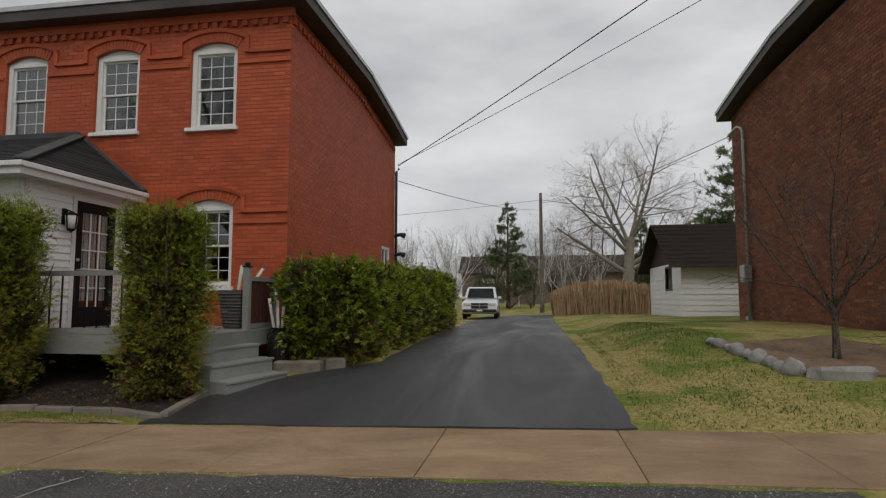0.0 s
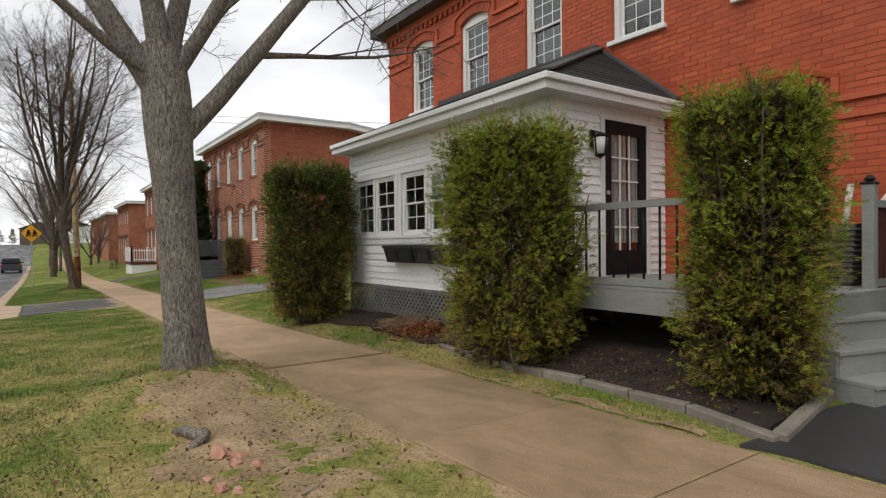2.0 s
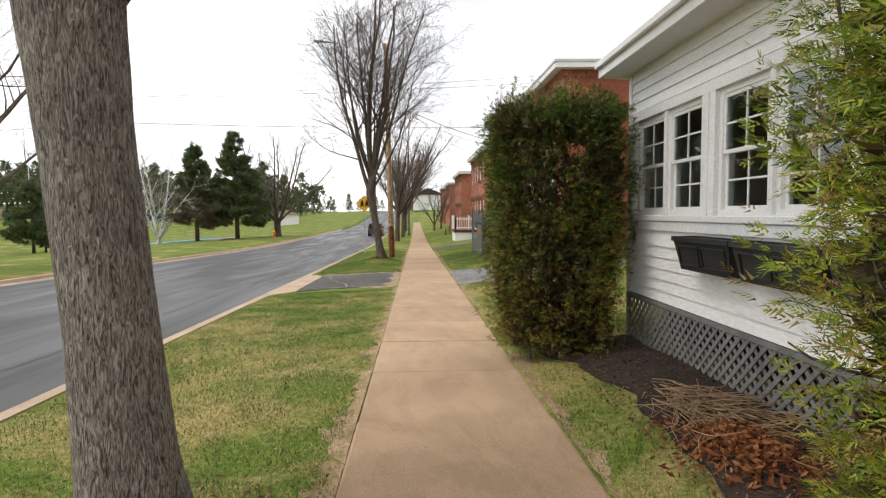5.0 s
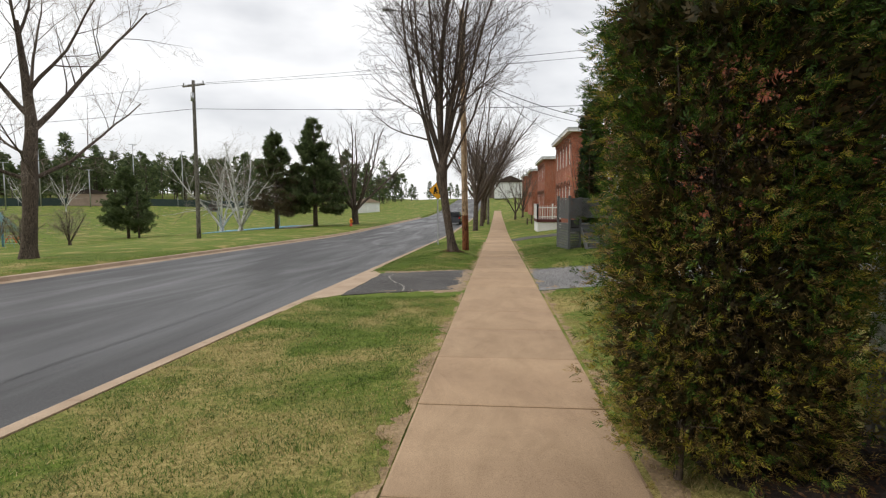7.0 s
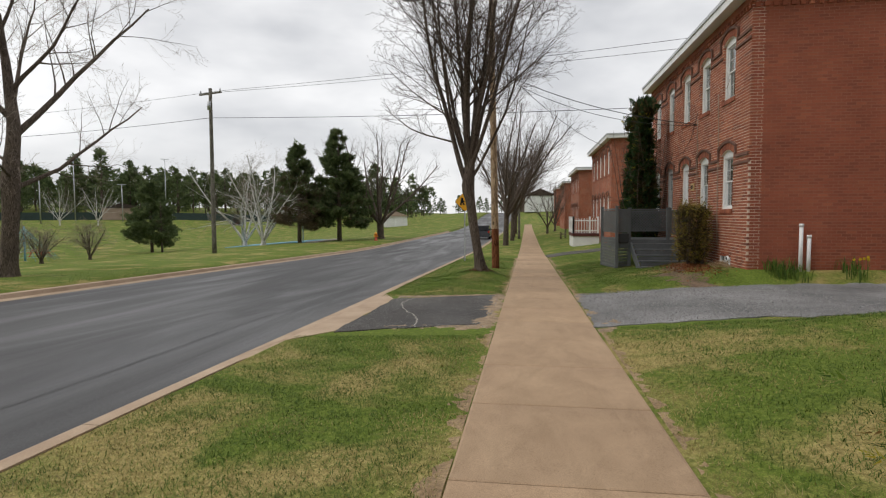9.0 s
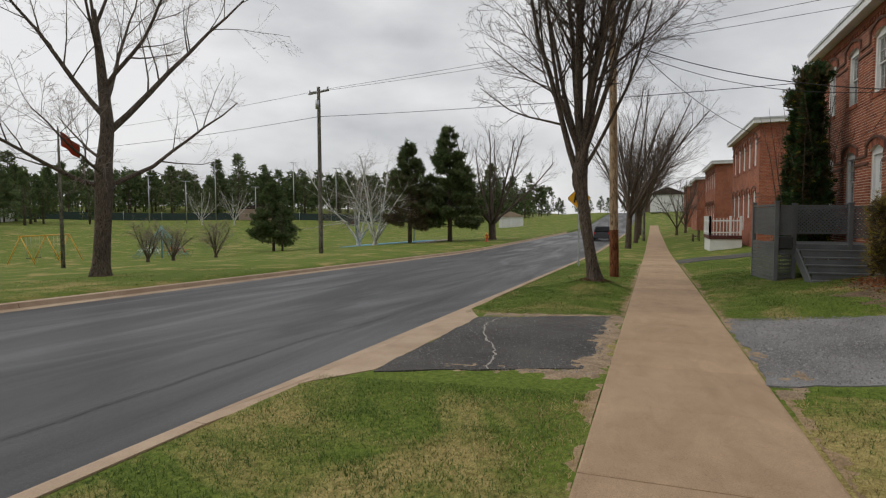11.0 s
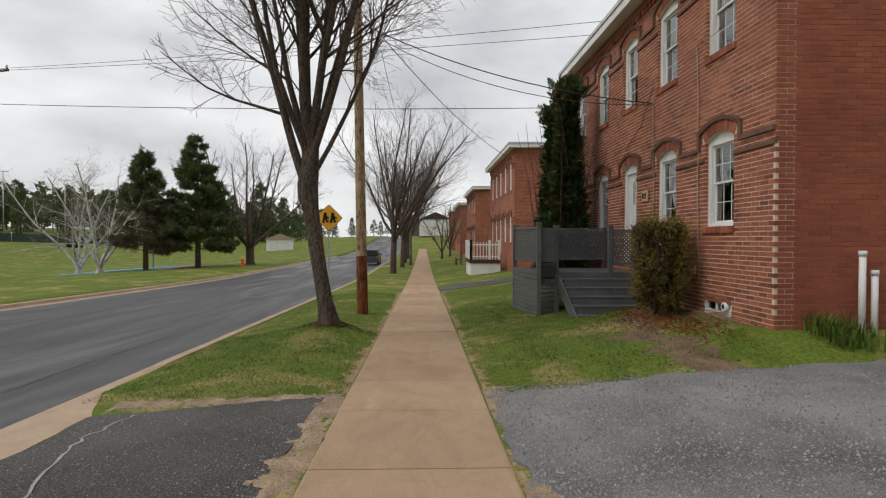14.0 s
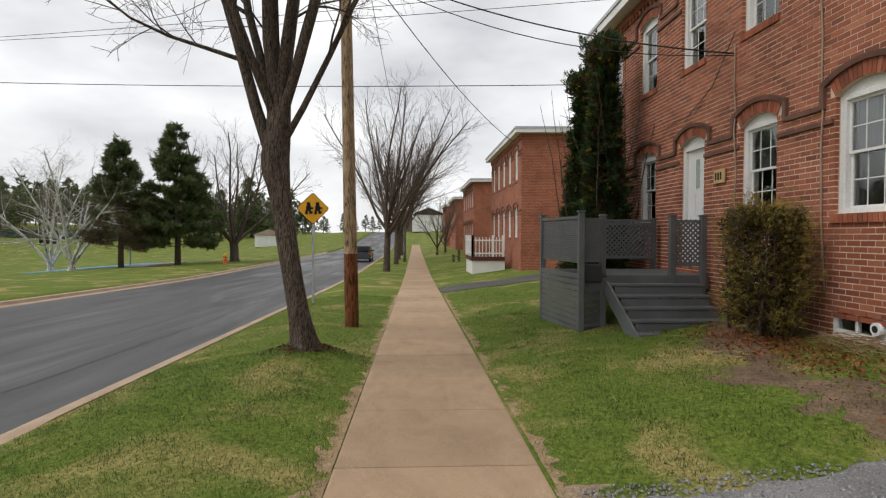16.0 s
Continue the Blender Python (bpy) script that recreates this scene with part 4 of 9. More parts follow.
HOUSE_A = brick_house(-4.35, 9.63, "two-storey house of red-painted brick with arched white windows", MAT["brick_red"], MAT["mortar_red"], 2.005, 1.52, 0.35, "w----", [None, None, None, None, None], 3, 3, True, "", MAT["brick_red"], MAT["dark_trim"], side_holes=[(16.0, 16.9, 2.2, 3.05)])
HOUSE_B = brick_house(-27.13, 10.1, "two-storey house of weathered brown brick with arched windows", MAT["brick_brown"], MAT["mortar_pale"], 2.1, 1.56, 0.35, "wwdww", ["half", "half", "half", "half", "half"], 3, 2, False, "basement", MAT["label_stone"], MAT["white"], length=11.15, group="brick houses along the street")
HOUSE_R = brick_house(5.68 + 11.1, 9.6, "two-storey house of dull brown brick with a bare side wall", MAT["brick_dark"], MAT["mortar_dark"], 2.005, 1.52, 0.6, "wwdww", [None] * 5, 3, 3, False, "", MAT["label_stone"], MAT["dark_trim"], group="brick houses along the street", mirror_side=True, roof_top=7.45)
for xx, drop in ((-50.4, 0.38), (-73.5, 0.62), (-96.5, 0.7), (-119, 0.5)):
    h = brick_house(xx, 10.1, "two-storey brown brick house with tall pale windows", MAT["brick_far"], MAT["brick_far"], 2.1, 1.56, 0.2, "wwdww", ["full", "half", "full", "half", "full"], 2, 2, False, "", MAT["label_stone"], MAT["white"], length=11.15, group="brick houses along the street", side="far")
    h.matrix_basis = pose(0, 0, -drop) @ h.matrix_basis

# ---- enclosed porch of the red house ----
PX0, PX1, PY = -12.97, -7.4, 7.28      # west end, east end, front
porch = thing("enclosed_porch", -10.2, 7.28, 0.3, "white clapboard porch with black shingle roof and lattice skirt", "porch")
front_wins = [(-12.72, -11.18), (-10.95, -9.42), (-9.2, -7.75)]
wz0, wz1 = 1.68, 2.74
holes = [(a, b, wz0, wz1) for a, b in front_wins]
door_y0, door_y1, door_z0, door_z1 = 8.27, 9.17, 1.08, 3.15
pw = part("wall", wall_mesh(PX0, PX1, 0.78, 3.42, PY + 0.014, PY + 0.14, holes, "x"), MAT["siding"], porch)
pe = part("wall", wall_mesh(PY + 0.14, 9.62, 0.78, 3.42, PX1 - 0.14, PX1 - 0.014, [(door_y0, door_y1, door_z0, door_z1)], "y"), MAT["siding"], porch)
pwest = part("wall", boxes((PX0 + 0.014, PX0 + 0.14, PY + 0.14, 9.62, 0.78, 3.42)), MAT["siding"], porch)
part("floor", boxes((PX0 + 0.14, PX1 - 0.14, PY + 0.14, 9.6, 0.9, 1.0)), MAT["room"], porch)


def board(u0, u1, z0, z1, along, at, out):
    """One lapped board; its foot stands proud."""
    bm = bmesh.new()
    prof = [(0.0, z0), (0.021 * out, z0), (0.003 * out, z1), (-0.004 * out, z1)]
    rows = [[bm.verts.new((u, at + d, z) if along == "x" else (at + d, u, z)) for d, z in prof] for u in (u0, u1)]
    for k in range(4):
        bm.faces.new((rows[0][k], rows[1][k], rows[1][(k + 1) % 4], rows[0][(k + 1) % 4]))
    bm.faces.new(rows[0][::-1])
    bm.faces.new(rows[1])
    bmesh.ops.recalc_face_normals(bm, faces=bm.faces)
    return bm


def clad(wall, u0, u1, z0, z1, cuts, along, at, out, step=0.115):
    z = z0
    while z < z1 - 0.02:
        zt = min(z + step, z1)
        free = [(u0, u1)]
        for a, b, c, d in cuts:
            if c < zt - 0.01 and d > z + 0.01:
                free = [pq for p, q in free for pq in ((p, min(q, a)), (max(p, b), q)) if pq[1] - pq[0] > 0.02]
        for p, q in free:
            part("board", board(p, q, z, zt, along, at, out), MAT["siding"], wall)
        z = zt


cut = 0.09
clad(pw, PX0 + 0.09, PX1 - 0.08, 0.78, 3.4, [(front_wins[0][0] - cut, front_wins[2][1] + cut, wz0 - 0.16, wz1 + 0.1)], "x", PY + 0.012, -1)
clad(pe, PY + 0.08, 9.62, 0.78, 3.4, [(door_y0 - 0.08, door_y1 + 0.08, door_z0 - 0.1, door_z1 + 0.08)], "y", PX1 - 0.012, 1)
for xx in (PX0, PX1 - 0.085):
    part("corner_board", boxes((xx, xx + 0.085, PY - 0.012, PY + 0.012, 0.76, 3.41), bev=0.004), MAT["white"], porch)
part("corner_board", boxes((PX1 - 0.012, PX1 + 0.012, PY + 0.013, PY + 0.085, 0.76, 3.41), bev=0.004), MAT["white"], porch)
# casing round the three pairs of windows
lo, hi = front_wins[0][0] - cut, front_wins[2][1] + cut
part("casing", boxes((lo, hi, PY - 0.02, PY + 0.013, wz1 + 0.0, wz1 + 0.1), bev=0.004), MAT["white"], porch)
part("casing", boxes((lo, hi, PY - 0.035, PY + 0.013, wz0 - 0.06, wz0), bev=0.006), MAT["white"], porch)
part("apron", boxes((lo, hi, PY - 0.016, PY + 0.013, wz0 - 0.16, wz0 - 0.062), bev=0.004), MAT["white"], porch)
posts = [(lo, front_wins[0][0])] + [(a[1], b[0]) for a, b in zip(front_wins, front_wins[1:])] + [(front_wins[2][1], hi)]
for a, b in posts:
    part("mullion", boxes((a, b, PY - 0.022, PY + 0.014, wz0, wz1), ((a + b) / 2 - 0.02, (a + b) / 2 + 0.02, PY - 0.034, PY - 0.02, wz0, wz1)), MAT["white"], porch)
for a, b in front_wins:
    m = (a + b) / 2
    for u0, u1 in ((a, m - 0.03), (m + 0.03, b)):
        fr = boxes((u0, u0 + 0.05, PY + 0.02, PY + 0.1, wz0, wz1), (u1 - 0.05, u1, PY + 0.02, PY + 0.1, wz0, wz1), (u0 + 0.05, u1 - 0.05, PY + 0.02, PY + 0.1, wz0, wz0 + 0.05), (u0 + 0.05, u1 - 0.05, PY + 0.02, PY + 0.1, wz1 - 0.05, wz1))
        win = part("window", fr, MAT["white"], porch, "white double-hung porch window")
        zm = (wz0 + wz1) / 2
        for name, z0, z1, yy in (("upper_sash", zm - 0.015, wz1 - 0.05, PY + 0.03), ("lower_sash", wz0 + 0.05, zm + 0.015, PY + 0.055)):
            i0, i1, t = u0 + 0.05, u1 - 0.05, 0.032
            bm = boxes((i0, i0 + t, yy, yy + 0.024, z0, z1), (i1 - t, i1, yy, yy + 0.024, z0, z1), (i0 + t, i1 - t, yy, yy + 0.024, z0, z0 + t), (i0 + t, i1 - t, yy, yy + 0.024, z1 - t, z1))
            box(bm, (i0 + i1) / 2 - 0.008, (i0 + i1) / 2 + 0.008, yy + 0.006, yy + 0.02, z0 + t, z1 - t)
            box(bm, i0 + t, i1 - t, yy + 0.007, yy + 0.019, (z0 + z1) / 2 - 0.008, (z0 + z1) / 2 + 0.008)
            part(name, bm, MAT["white"], win)
            part("pane", boxes((i0 + t, i1 - t, yy + 0.011, yy + 0.015, z0 + t, z1 - t)), MAT["glass"], win).visible_shadow = False
    part("mullion", boxes((m - 0.03, m + 0.03, PY - 0.012, PY + 0.1, wz0, wz1), bev=0.004), MAT["white"], porch)
# door
bm = boxes((PX1 - 0.02, PX1 + 0.022, door_y0 - 0.075, door_y0, door_z0 - 0.03, door_z1 + 0.075), (PX1 - 0.02, PX1 + 0.022, door_y1, door_y1 + 0.075, door_z0 - 0.03, door_z1 + 0.075), (PX1 - 0.02, PX1 + 0.022, door_y0, door_y1, door_z1, door_z1 + 0.075))
part("door_frame", bm, MAT["white"], porch)
w = 0.15
bm = boxes((PX1 - 0.05, PX1 + 0.004, door_y0, door_y0 + w, door_z0, door_z1), (PX1 - 0.05, PX1 + 0.004, door_y1 - w, door_y1, door_z0, door_z1), (PX1 - 0.05, PX1 + 0.004, door_y0 + w, door_y1 - w, door_z1 - 0.17, door_z1), (PX1 - 0.05, PX1 + 0.004, door_y0 + w, door_y1 - w, door_z0, door_z0 + 0.33))
pdoor = part("door", bm, MAT["black"], porch, "black glazed door with white glazing bars")
g0, g1, h0, h1 = door_y0 + w, door_y1 - w, door_z0 + 0.33, door_z1 - 0.17
bm = bmesh.new()
for k in (1, 2):
    yy = g0 + (g1 - g0) * k / 3
    box(bm, PX1 - 0.035, PX1 - 0.012, yy - 0.011, yy + 0.011, h0, h1)
for k in range(1, 5):
    zz = h0 + (h1 - h0) * k / 5
    box(bm, PX1 - 0.034, PX1 - 0.013, g0, g1, zz - 0.01, zz + 0.01)
part("glazing_bar", bm, MAT["white"], pdoor)
part("pane", boxes((PX1 - 0.026, PX1 - 0.022, g0, g1, h0, h1)), MAT["glass"], pdoor).visible_shadow = False
bm = bmesh.new()
for k in range(24):
    ya, yb_ = g0 + (g1 - g0) * k / 24, g0 + (g1 - g0) * (k + 1) / 24
    if k != 15:
        box(bm, PX1 - 0.052 + 0.01 * math.sin(k * 1.7), PX1 - 0.047 + 0.01 * math.sin(k * 1.7), ya, yb_, h0 + 0.1, h1)
part("curtain", bm, MAT["curtain"], pdoor, "pale door curtain")
bm = bmesh.new()
tube(bm, [(PX1, door_y0 + 0.07, 2.02), (PX1 + 0.05, door_y0 + 0.07, 2.02), (PX1 + 0.055, door_y0 + 0.16, 2.02)], 0.011, 8)
tube(bm, [(PX1, door_y0 + 0.07, 2.18), (PX1 + 0.025, door_y0 + 0.07, 2.18)], 0.028, 10)
part("door_handle", bm, MAT["roof_edge"], pdoor, "chrome lever and lock")
# roof: lean-to with a hip over the east end
EZ, TZ = 3.51, 4.65
fx0, fx1, fy = PX0 - 0.1, PX1 + 0.26, PY - 0.33
bm = bmesh.new()
A_, B_, C_, D_, E_ = (fx0, fy, EZ), (fx1, fy, EZ), (fx1, 9.63, EZ), (-8.6, 9.61, TZ), (fx0, 9.61, TZ)
top = [bm.verts.new(p) for p in (A_, B_, C_, D_, E_)]
bm.faces.new((top[0], top[1], top[3], top[4]))
bm.faces.new((top[1], top[2], top[3]))
low = [bm.verts.new((p[0], p[1], p[2] - 0.05)) for p in (A_, B_, C_, D_, E_)]
bm.faces.new((low[4], low[3], low[1], low[0]))
bm.faces.new((low[3], low[2], low[1]))
for k in range(5):
    j = (k + 1) % 5
    bm.faces.new((top[k], low[k], low[j], top[j]))
bmesh.ops.recalc_face_normals(bm, faces=bm.faces)
proof = part("roof", bm, MAT["shingle"], porch, "black shingled lean-to roof")
# shingle courses as thin lapped strips
n = 16
for k in range(n):
    f0, f1 = k / n, (k + 1) / n + 0.01
    def slope(f, x, y0=fy):
        return (x, fy + (9.61 - fy) * f, EZ + (TZ - EZ) * f)
    bm = bmesh.new()
    xe0, xe1 = fx1 + (-8.6 - fx1) * f0, fx1 + (-8.6 - fx1) * min(f1, 1)
    f1 = min(f1, 1)
    a0, b0, b1, a1 = slope(f0, fx0), slope(f0, xe0), slope(f1, xe1), slope(f1, fx0)
    vs = [bm.verts.new((p[0], p[1], p[2] + d)) for p, d in ((a0, 0.014), (b0, 0.014), (b1, 0.004), (a1, 0.004))]
    bm.faces.new(vs)
    vb = [bm.verts.new((p[0], p[1], p[2] - 0.01)) for p in (a0, b0)]
    bm.faces.new((vb[0], vb[1], vs[1], vs[0]))
    part("shingle_course", bm, MAT["shingle"], proof)
    bm = bmesh.new()
    p0, p1 = Vector(B_).lerp(Vector(D_), f0), Vector(B_).lerp(Vector(D_), f1)
    q0, q1 = Vector(C_).lerp(Vector(D_), f0), Vector(C_).lerp(Vector(D_), f1)
    vs = [bm.verts.new((p.x + 0.004, p.y, p.z + d)) for p, d in ((p0, 0.014), (q0, 0.014), (q1, 0.004), (p1, 0.004))]
    bm.faces.new(vs)
    vb = [bm.verts.new((p.x + 0.004, p.y, p.z - 0.01)) for p in (p0, q0)]
    bm.faces.new((vb[0], vb[1], vs[1], vs[0]))
    part("shingle_course", bm, MAT["shingle"], proof)
bm = bmesh.new()
beam(bm, Vector(B_) + Vector((0, 0, 0.02)), Vector(D_) + Vector((0, 0, 0.02)), 0.2, 0.025)
beam(bm, Vector(C_) + Vector((0, -0.06, 0.03)), Vector(D_) + Vector((0, -0.03, 0.03)), 0.12, 0.04)
beam(bm, Vector(D_) + Vector((0, -0.04, 0.02)), Vector(E_) + Vector((0, -0.04, 0.02)), 0.1, 0.1)
part("flashing", bm, MAT["tar"], proof, "grey ridge cap and flashing against the brick")
# eaves: fascia with a gutter lip and a soffit
bm = boxes((fx0, fx1, fy - 0.02, fy + 0.004, EZ - 0.2, EZ - 0.045), (fx1 - 0.004, fx1 + 0.02, fy - 0.02, 9.6, EZ - 0.2, EZ - 0.045), (fx0 - 0.02, fx0 + 0.004, fy, 9.6, EZ - 0.2, EZ - 0.045), bev=0.004)
part("fascia", bm, MAT["white"], porch)
bm = boxes((fx0, fx1 + 0.07, fy - 0.07, fy - 0.022, EZ - 0.1, EZ - 0.02), (fx1 + 0.022, fx1 + 0.07, fy - 0.02, 9.6, EZ - 0.1, EZ - 0.02), bev=0.01)
part("gutter", bm, MAT["white"], porch)
part("soffit", boxes((fx0, fx1, fy, PY + 0.02, EZ - 0.19, EZ - 0.17), (PX1 - 0.02, fx1, PY + 0.02, 9.6, EZ - 0.19, EZ - 0.17), (fx0, PX0 + 0.02, PY + 0.02, 9.6, EZ - 0.19, EZ - 0.17)), MAT["soffit"], porch)
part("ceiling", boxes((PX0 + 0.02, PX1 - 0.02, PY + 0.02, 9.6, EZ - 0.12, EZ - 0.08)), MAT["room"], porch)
# lattice skirt: crossed slats in a frame, a dark sheet behind for the shade
sk0, sk1 = 0.12, 0.77
part("skirt_rail", boxes((PX0, PX1, PY - 0.01, PY + 0.02, sk1 - 0.045, sk1), (PX0, PX0 + 0.06, PY - 0.008, PY + 0.02, sk0, sk1 - 0.045)), MAT["lattice"], porch, "grey frame of the lattice")
# soil-dark sheet in place of the shade under the porch
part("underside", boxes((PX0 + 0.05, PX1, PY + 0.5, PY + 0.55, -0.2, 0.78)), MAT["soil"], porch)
step = 0.115
for sgn in (1, -1):
    x = PX0 - 0.7
    while x < PX1:
        xa, za, xb, zb = (x, sk0, x + (sk1 - sk0), sk1) if sgn > 0 else (x, sk1, x + (sk1 - sk0), sk0)
        if xb > PX0 + 0.05 and xa < PX1:
            if xa < PX0 + 0.03:
                k = (PX0 + 0.03 - xa) / (xb - xa)
                xa, za = PX0 + 0.03, za + (zb - za) * k
            if xb > PX1:
                k = (PX1 - xa) / (xb - xa)
                xb, zb = PX1, za + (zb - za) * k
            bm = bmesh.new()
            beam(bm, (xa, PY + (0.004 if sgn > 0 else 0.011), za), (xb, PY + (0.004 if sgn > 0 else 0.011), zb), 0.007, 0.036)
            part("slat", bm, MAT["lattice"], porch)
        x += step

# window boxes on the porch front
def flower_box(x0, x1):
    ob = thing("window_box", (x0 + x1) / 2, PY - 0.14, 1.2, "black plastic window box under the porch windows, without flowers", "planter", "window boxes on the porch")
    bm = bmesh.new()
    lo_ = [(x0 + 0.06, PY - 0.03), (x1 - 0.06, PY - 0.03), (x1 - 0.06, PY - 0.2), (x0 + 0.06, PY - 0.2)]
    hi_ = [(x0 + 0.015, PY - 0.03), (x1 - 0.015, PY - 0.03), (x1 - 0.015, PY - 0.25), (x0 + 0.015, PY - 0.25)]
    rim_ = [(x0, PY - 0.028), (x1, PY - 0.028), (x1, PY - 0.27), (x0, PY - 0.27)]
    inn = [(x0 + 0.035, PY - 0.05), (x1 - 0.035, PY - 0.05), (x1 - 0.035, PY - 0.235), (x0 + 0.035, PY - 0.235)]
    loops = [(lo_, 1.21), (hi_, 1.455), (rim_, 1.46), (rim_, 1.5), (inn, 1.5), (inn, 1.45)]
    rings = [[bm.verts.new((x, y, z)) for x, y in pts] for pts, z in loops]
    for r0, r1 in zip(rings, rings[1:]):
        for k in range(4):
            bm.faces.new((r0[k], r0[(k + 1) % 4], r1[(k + 1) % 4], r1[k]))
    bm.faces.new(rings[0])
    bmesh.ops.recalc_face_normals(bm, faces=bm.faces)
    part("trough", bm, MAT["black_plastic"], ob)
    w_ = (x1 - x0)
    for k in range(2):
        xa, xb = x0 + 0.1 + k * (w_ - 0.16) / 2, x0 + 0.02 + (k + 1) * (w_ - 0.1) / 2
        bm = bmesh.new()
        for pa, pb in (((xa, 1.26), (xb, 1.26)), ((xb, 1.26), (xb, 1.42)), ((xb, 1.42), (xa, 1.42)), ((xa, 1.42), (xa, 1.26))):
            ya, yb_ = [PY - 0.2 - 0.05 * (z - 1.21) / 0.245 - 0.008 for z in (pa[1], pb[1])]
            beam(bm, (pa[0], ya, pa[1]), (pb[0], yb_, pb[1]), 0.012, 0.014)
        part("moulding", bm, MAT["black_plastic"], ob)
    part("earth", boxes((x0 + 0.035, x1 - 0.035, PY - 0.234, PY - 0.051, 1.4, 1.465)), MAT["soil"], ob, "dry potting soil")


for a, b in ((-11.2, -10.27), (-10.25, -9.3), (-9.28, -8.35)):
    flower_box(a, b)

# wall lantern by the porch door
lamp = thing("wall_lantern", PX1 + 0.12, 8.03, 2.75, "black wall lantern with glass sides by the porch door", "lamp")
bm = boxes((PX1 - 0.0, PX1 + 0.02, 7.98, 8.08, 2.72, 2.98), bev=0.005)
tube(bm, [(PX1 + 0.02, 8.03, 2.9), (PX1 + 0.08, 8.03, 2.95), (PX1 + 0.14, 8.03, 2.92)], 0.012, 6)
part("bracket", bm, MAT["black"], lamp)
bm = bmesh.new()
lathe(bm, PX1 + 0.14, 8.03, [(0.025, 2.93), (0.12, 2.88), (0.12, 2.865), (0.02, 2.862)], 4)
for k in range(4):
    an = math.pi / 2 * k
    beam(bm, (PX1 + 0.14 + 0.1 * math.cos(an), 8.03 + 0.1 * math.sin(an), 2.87), (PX1 + 0.14 + 0.075 * math.cos(an), 8.03 + 0.075 * math.sin(an), 2.64), 0.014, 0.014)
lathe(bm, PX1 + 0.14, 8.03, [(0.08, 2.65), (0.08, 2.63), (0.03, 2.61), (0.01, 2.59)], 4)
part("cage", bm, MAT["black"], lamp)
bm = bmesh.new()
lathe(bm, PX1 + 0.14, 8.03, [(0.068, 2.65), (0.09, 2.86)], 8)
part("glass", bm, MAT["curtain"], lamp, "frosted glass")

# ---- deck with rail and steps ----
deck = thing("deck", -5.9, 8.3, 0.4, "grey-painted wooden deck with a rail of black balusters", "deck")
DX0, DX1, DY0, DY1, DZ = -7.36, -4.45, 7.06, 9.6, 1.06
y = DY0
while y < DY1 - 0.02:
    part("plank", boxes((DX0, DX1 + 0.03, y, min(y + 0.134, DY1), DZ - 0.035, DZ), bev=0.003), MAT["deck_grey"], deck)
    y += 0.14
part("fascia", boxes((DX0, DX1, DY0 - 0.03, DY0 + 0.0, DZ - 0.26, DZ - 0.036)), MAT["deck_grey"], deck)
part("fascia", boxes((DX1 - 0.002, DX1 + 0.028, DY0 - 0.03, DY1, DZ - 0.26, DZ - 0.036)), MAT["deck_grey"], deck)
for xx in (DX0 + 0.1, -5.9, DX1 - 0.12):
    part("pier", boxes((xx - 0.06, xx + 0.06, DY0 + 1.1, DY0 + 1.22, -0.1, DZ - 0.036)), MAT["bark_dark"], deck)


def deck_post(x, y, h=0.98):
    post = part("post", boxes((x - 0.05, x + 0.05, y - 0.05, y + 0.05, DZ - 0.24, DZ + h), bev=0.005), MAT["deck_grey"], deck)
    bm = boxes((x - 0.062, x + 0.062, y - 0.062, y + 0.062, DZ + h, DZ + h + 0.02), bev=0.004)
    lathe(bm, x, y, [(0.03, DZ + h + 0.02), (0.05, DZ + h + 0.05), (0.02, DZ + h + 0.085)], 8)
    part("finial", bm, MAT["black"], post, "dark post cap")


def railing(a, b, z0, z1, mat_rail, mat_bal, n, flat=False):
    (xa, ya), (xb, yb_) = a, b
    bm = bmesh.new()
    beam(bm, (xa, ya, z1), (xb, yb_, z1), 0.075, 0.07)
    part("top_rail", bm, mat_rail, deck)
    bm = bmesh.new()
    beam(bm, (xa, ya, z0), (xb, yb_, z0), 0.06, 0.07)
    part("bottom_rail", bm, mat_rail, deck)
    for k in range(n):
        f = (k + 0.5) / n
        x, yy = xa + (xb - xa) * f, ya + (yb_ - ya) * f
        bm = bmesh.new()
        if flat:
            box(bm, x - 0.012, x + 0.012, yy - 0.035, yy + 0.035, z0, z1 - 0.03)
        else:
            tube(bm, [(x, yy, z0), (x, yy, z1 - 0.03)], 0.0125, 8)
        part("baluster", bm, mat_bal, deck)


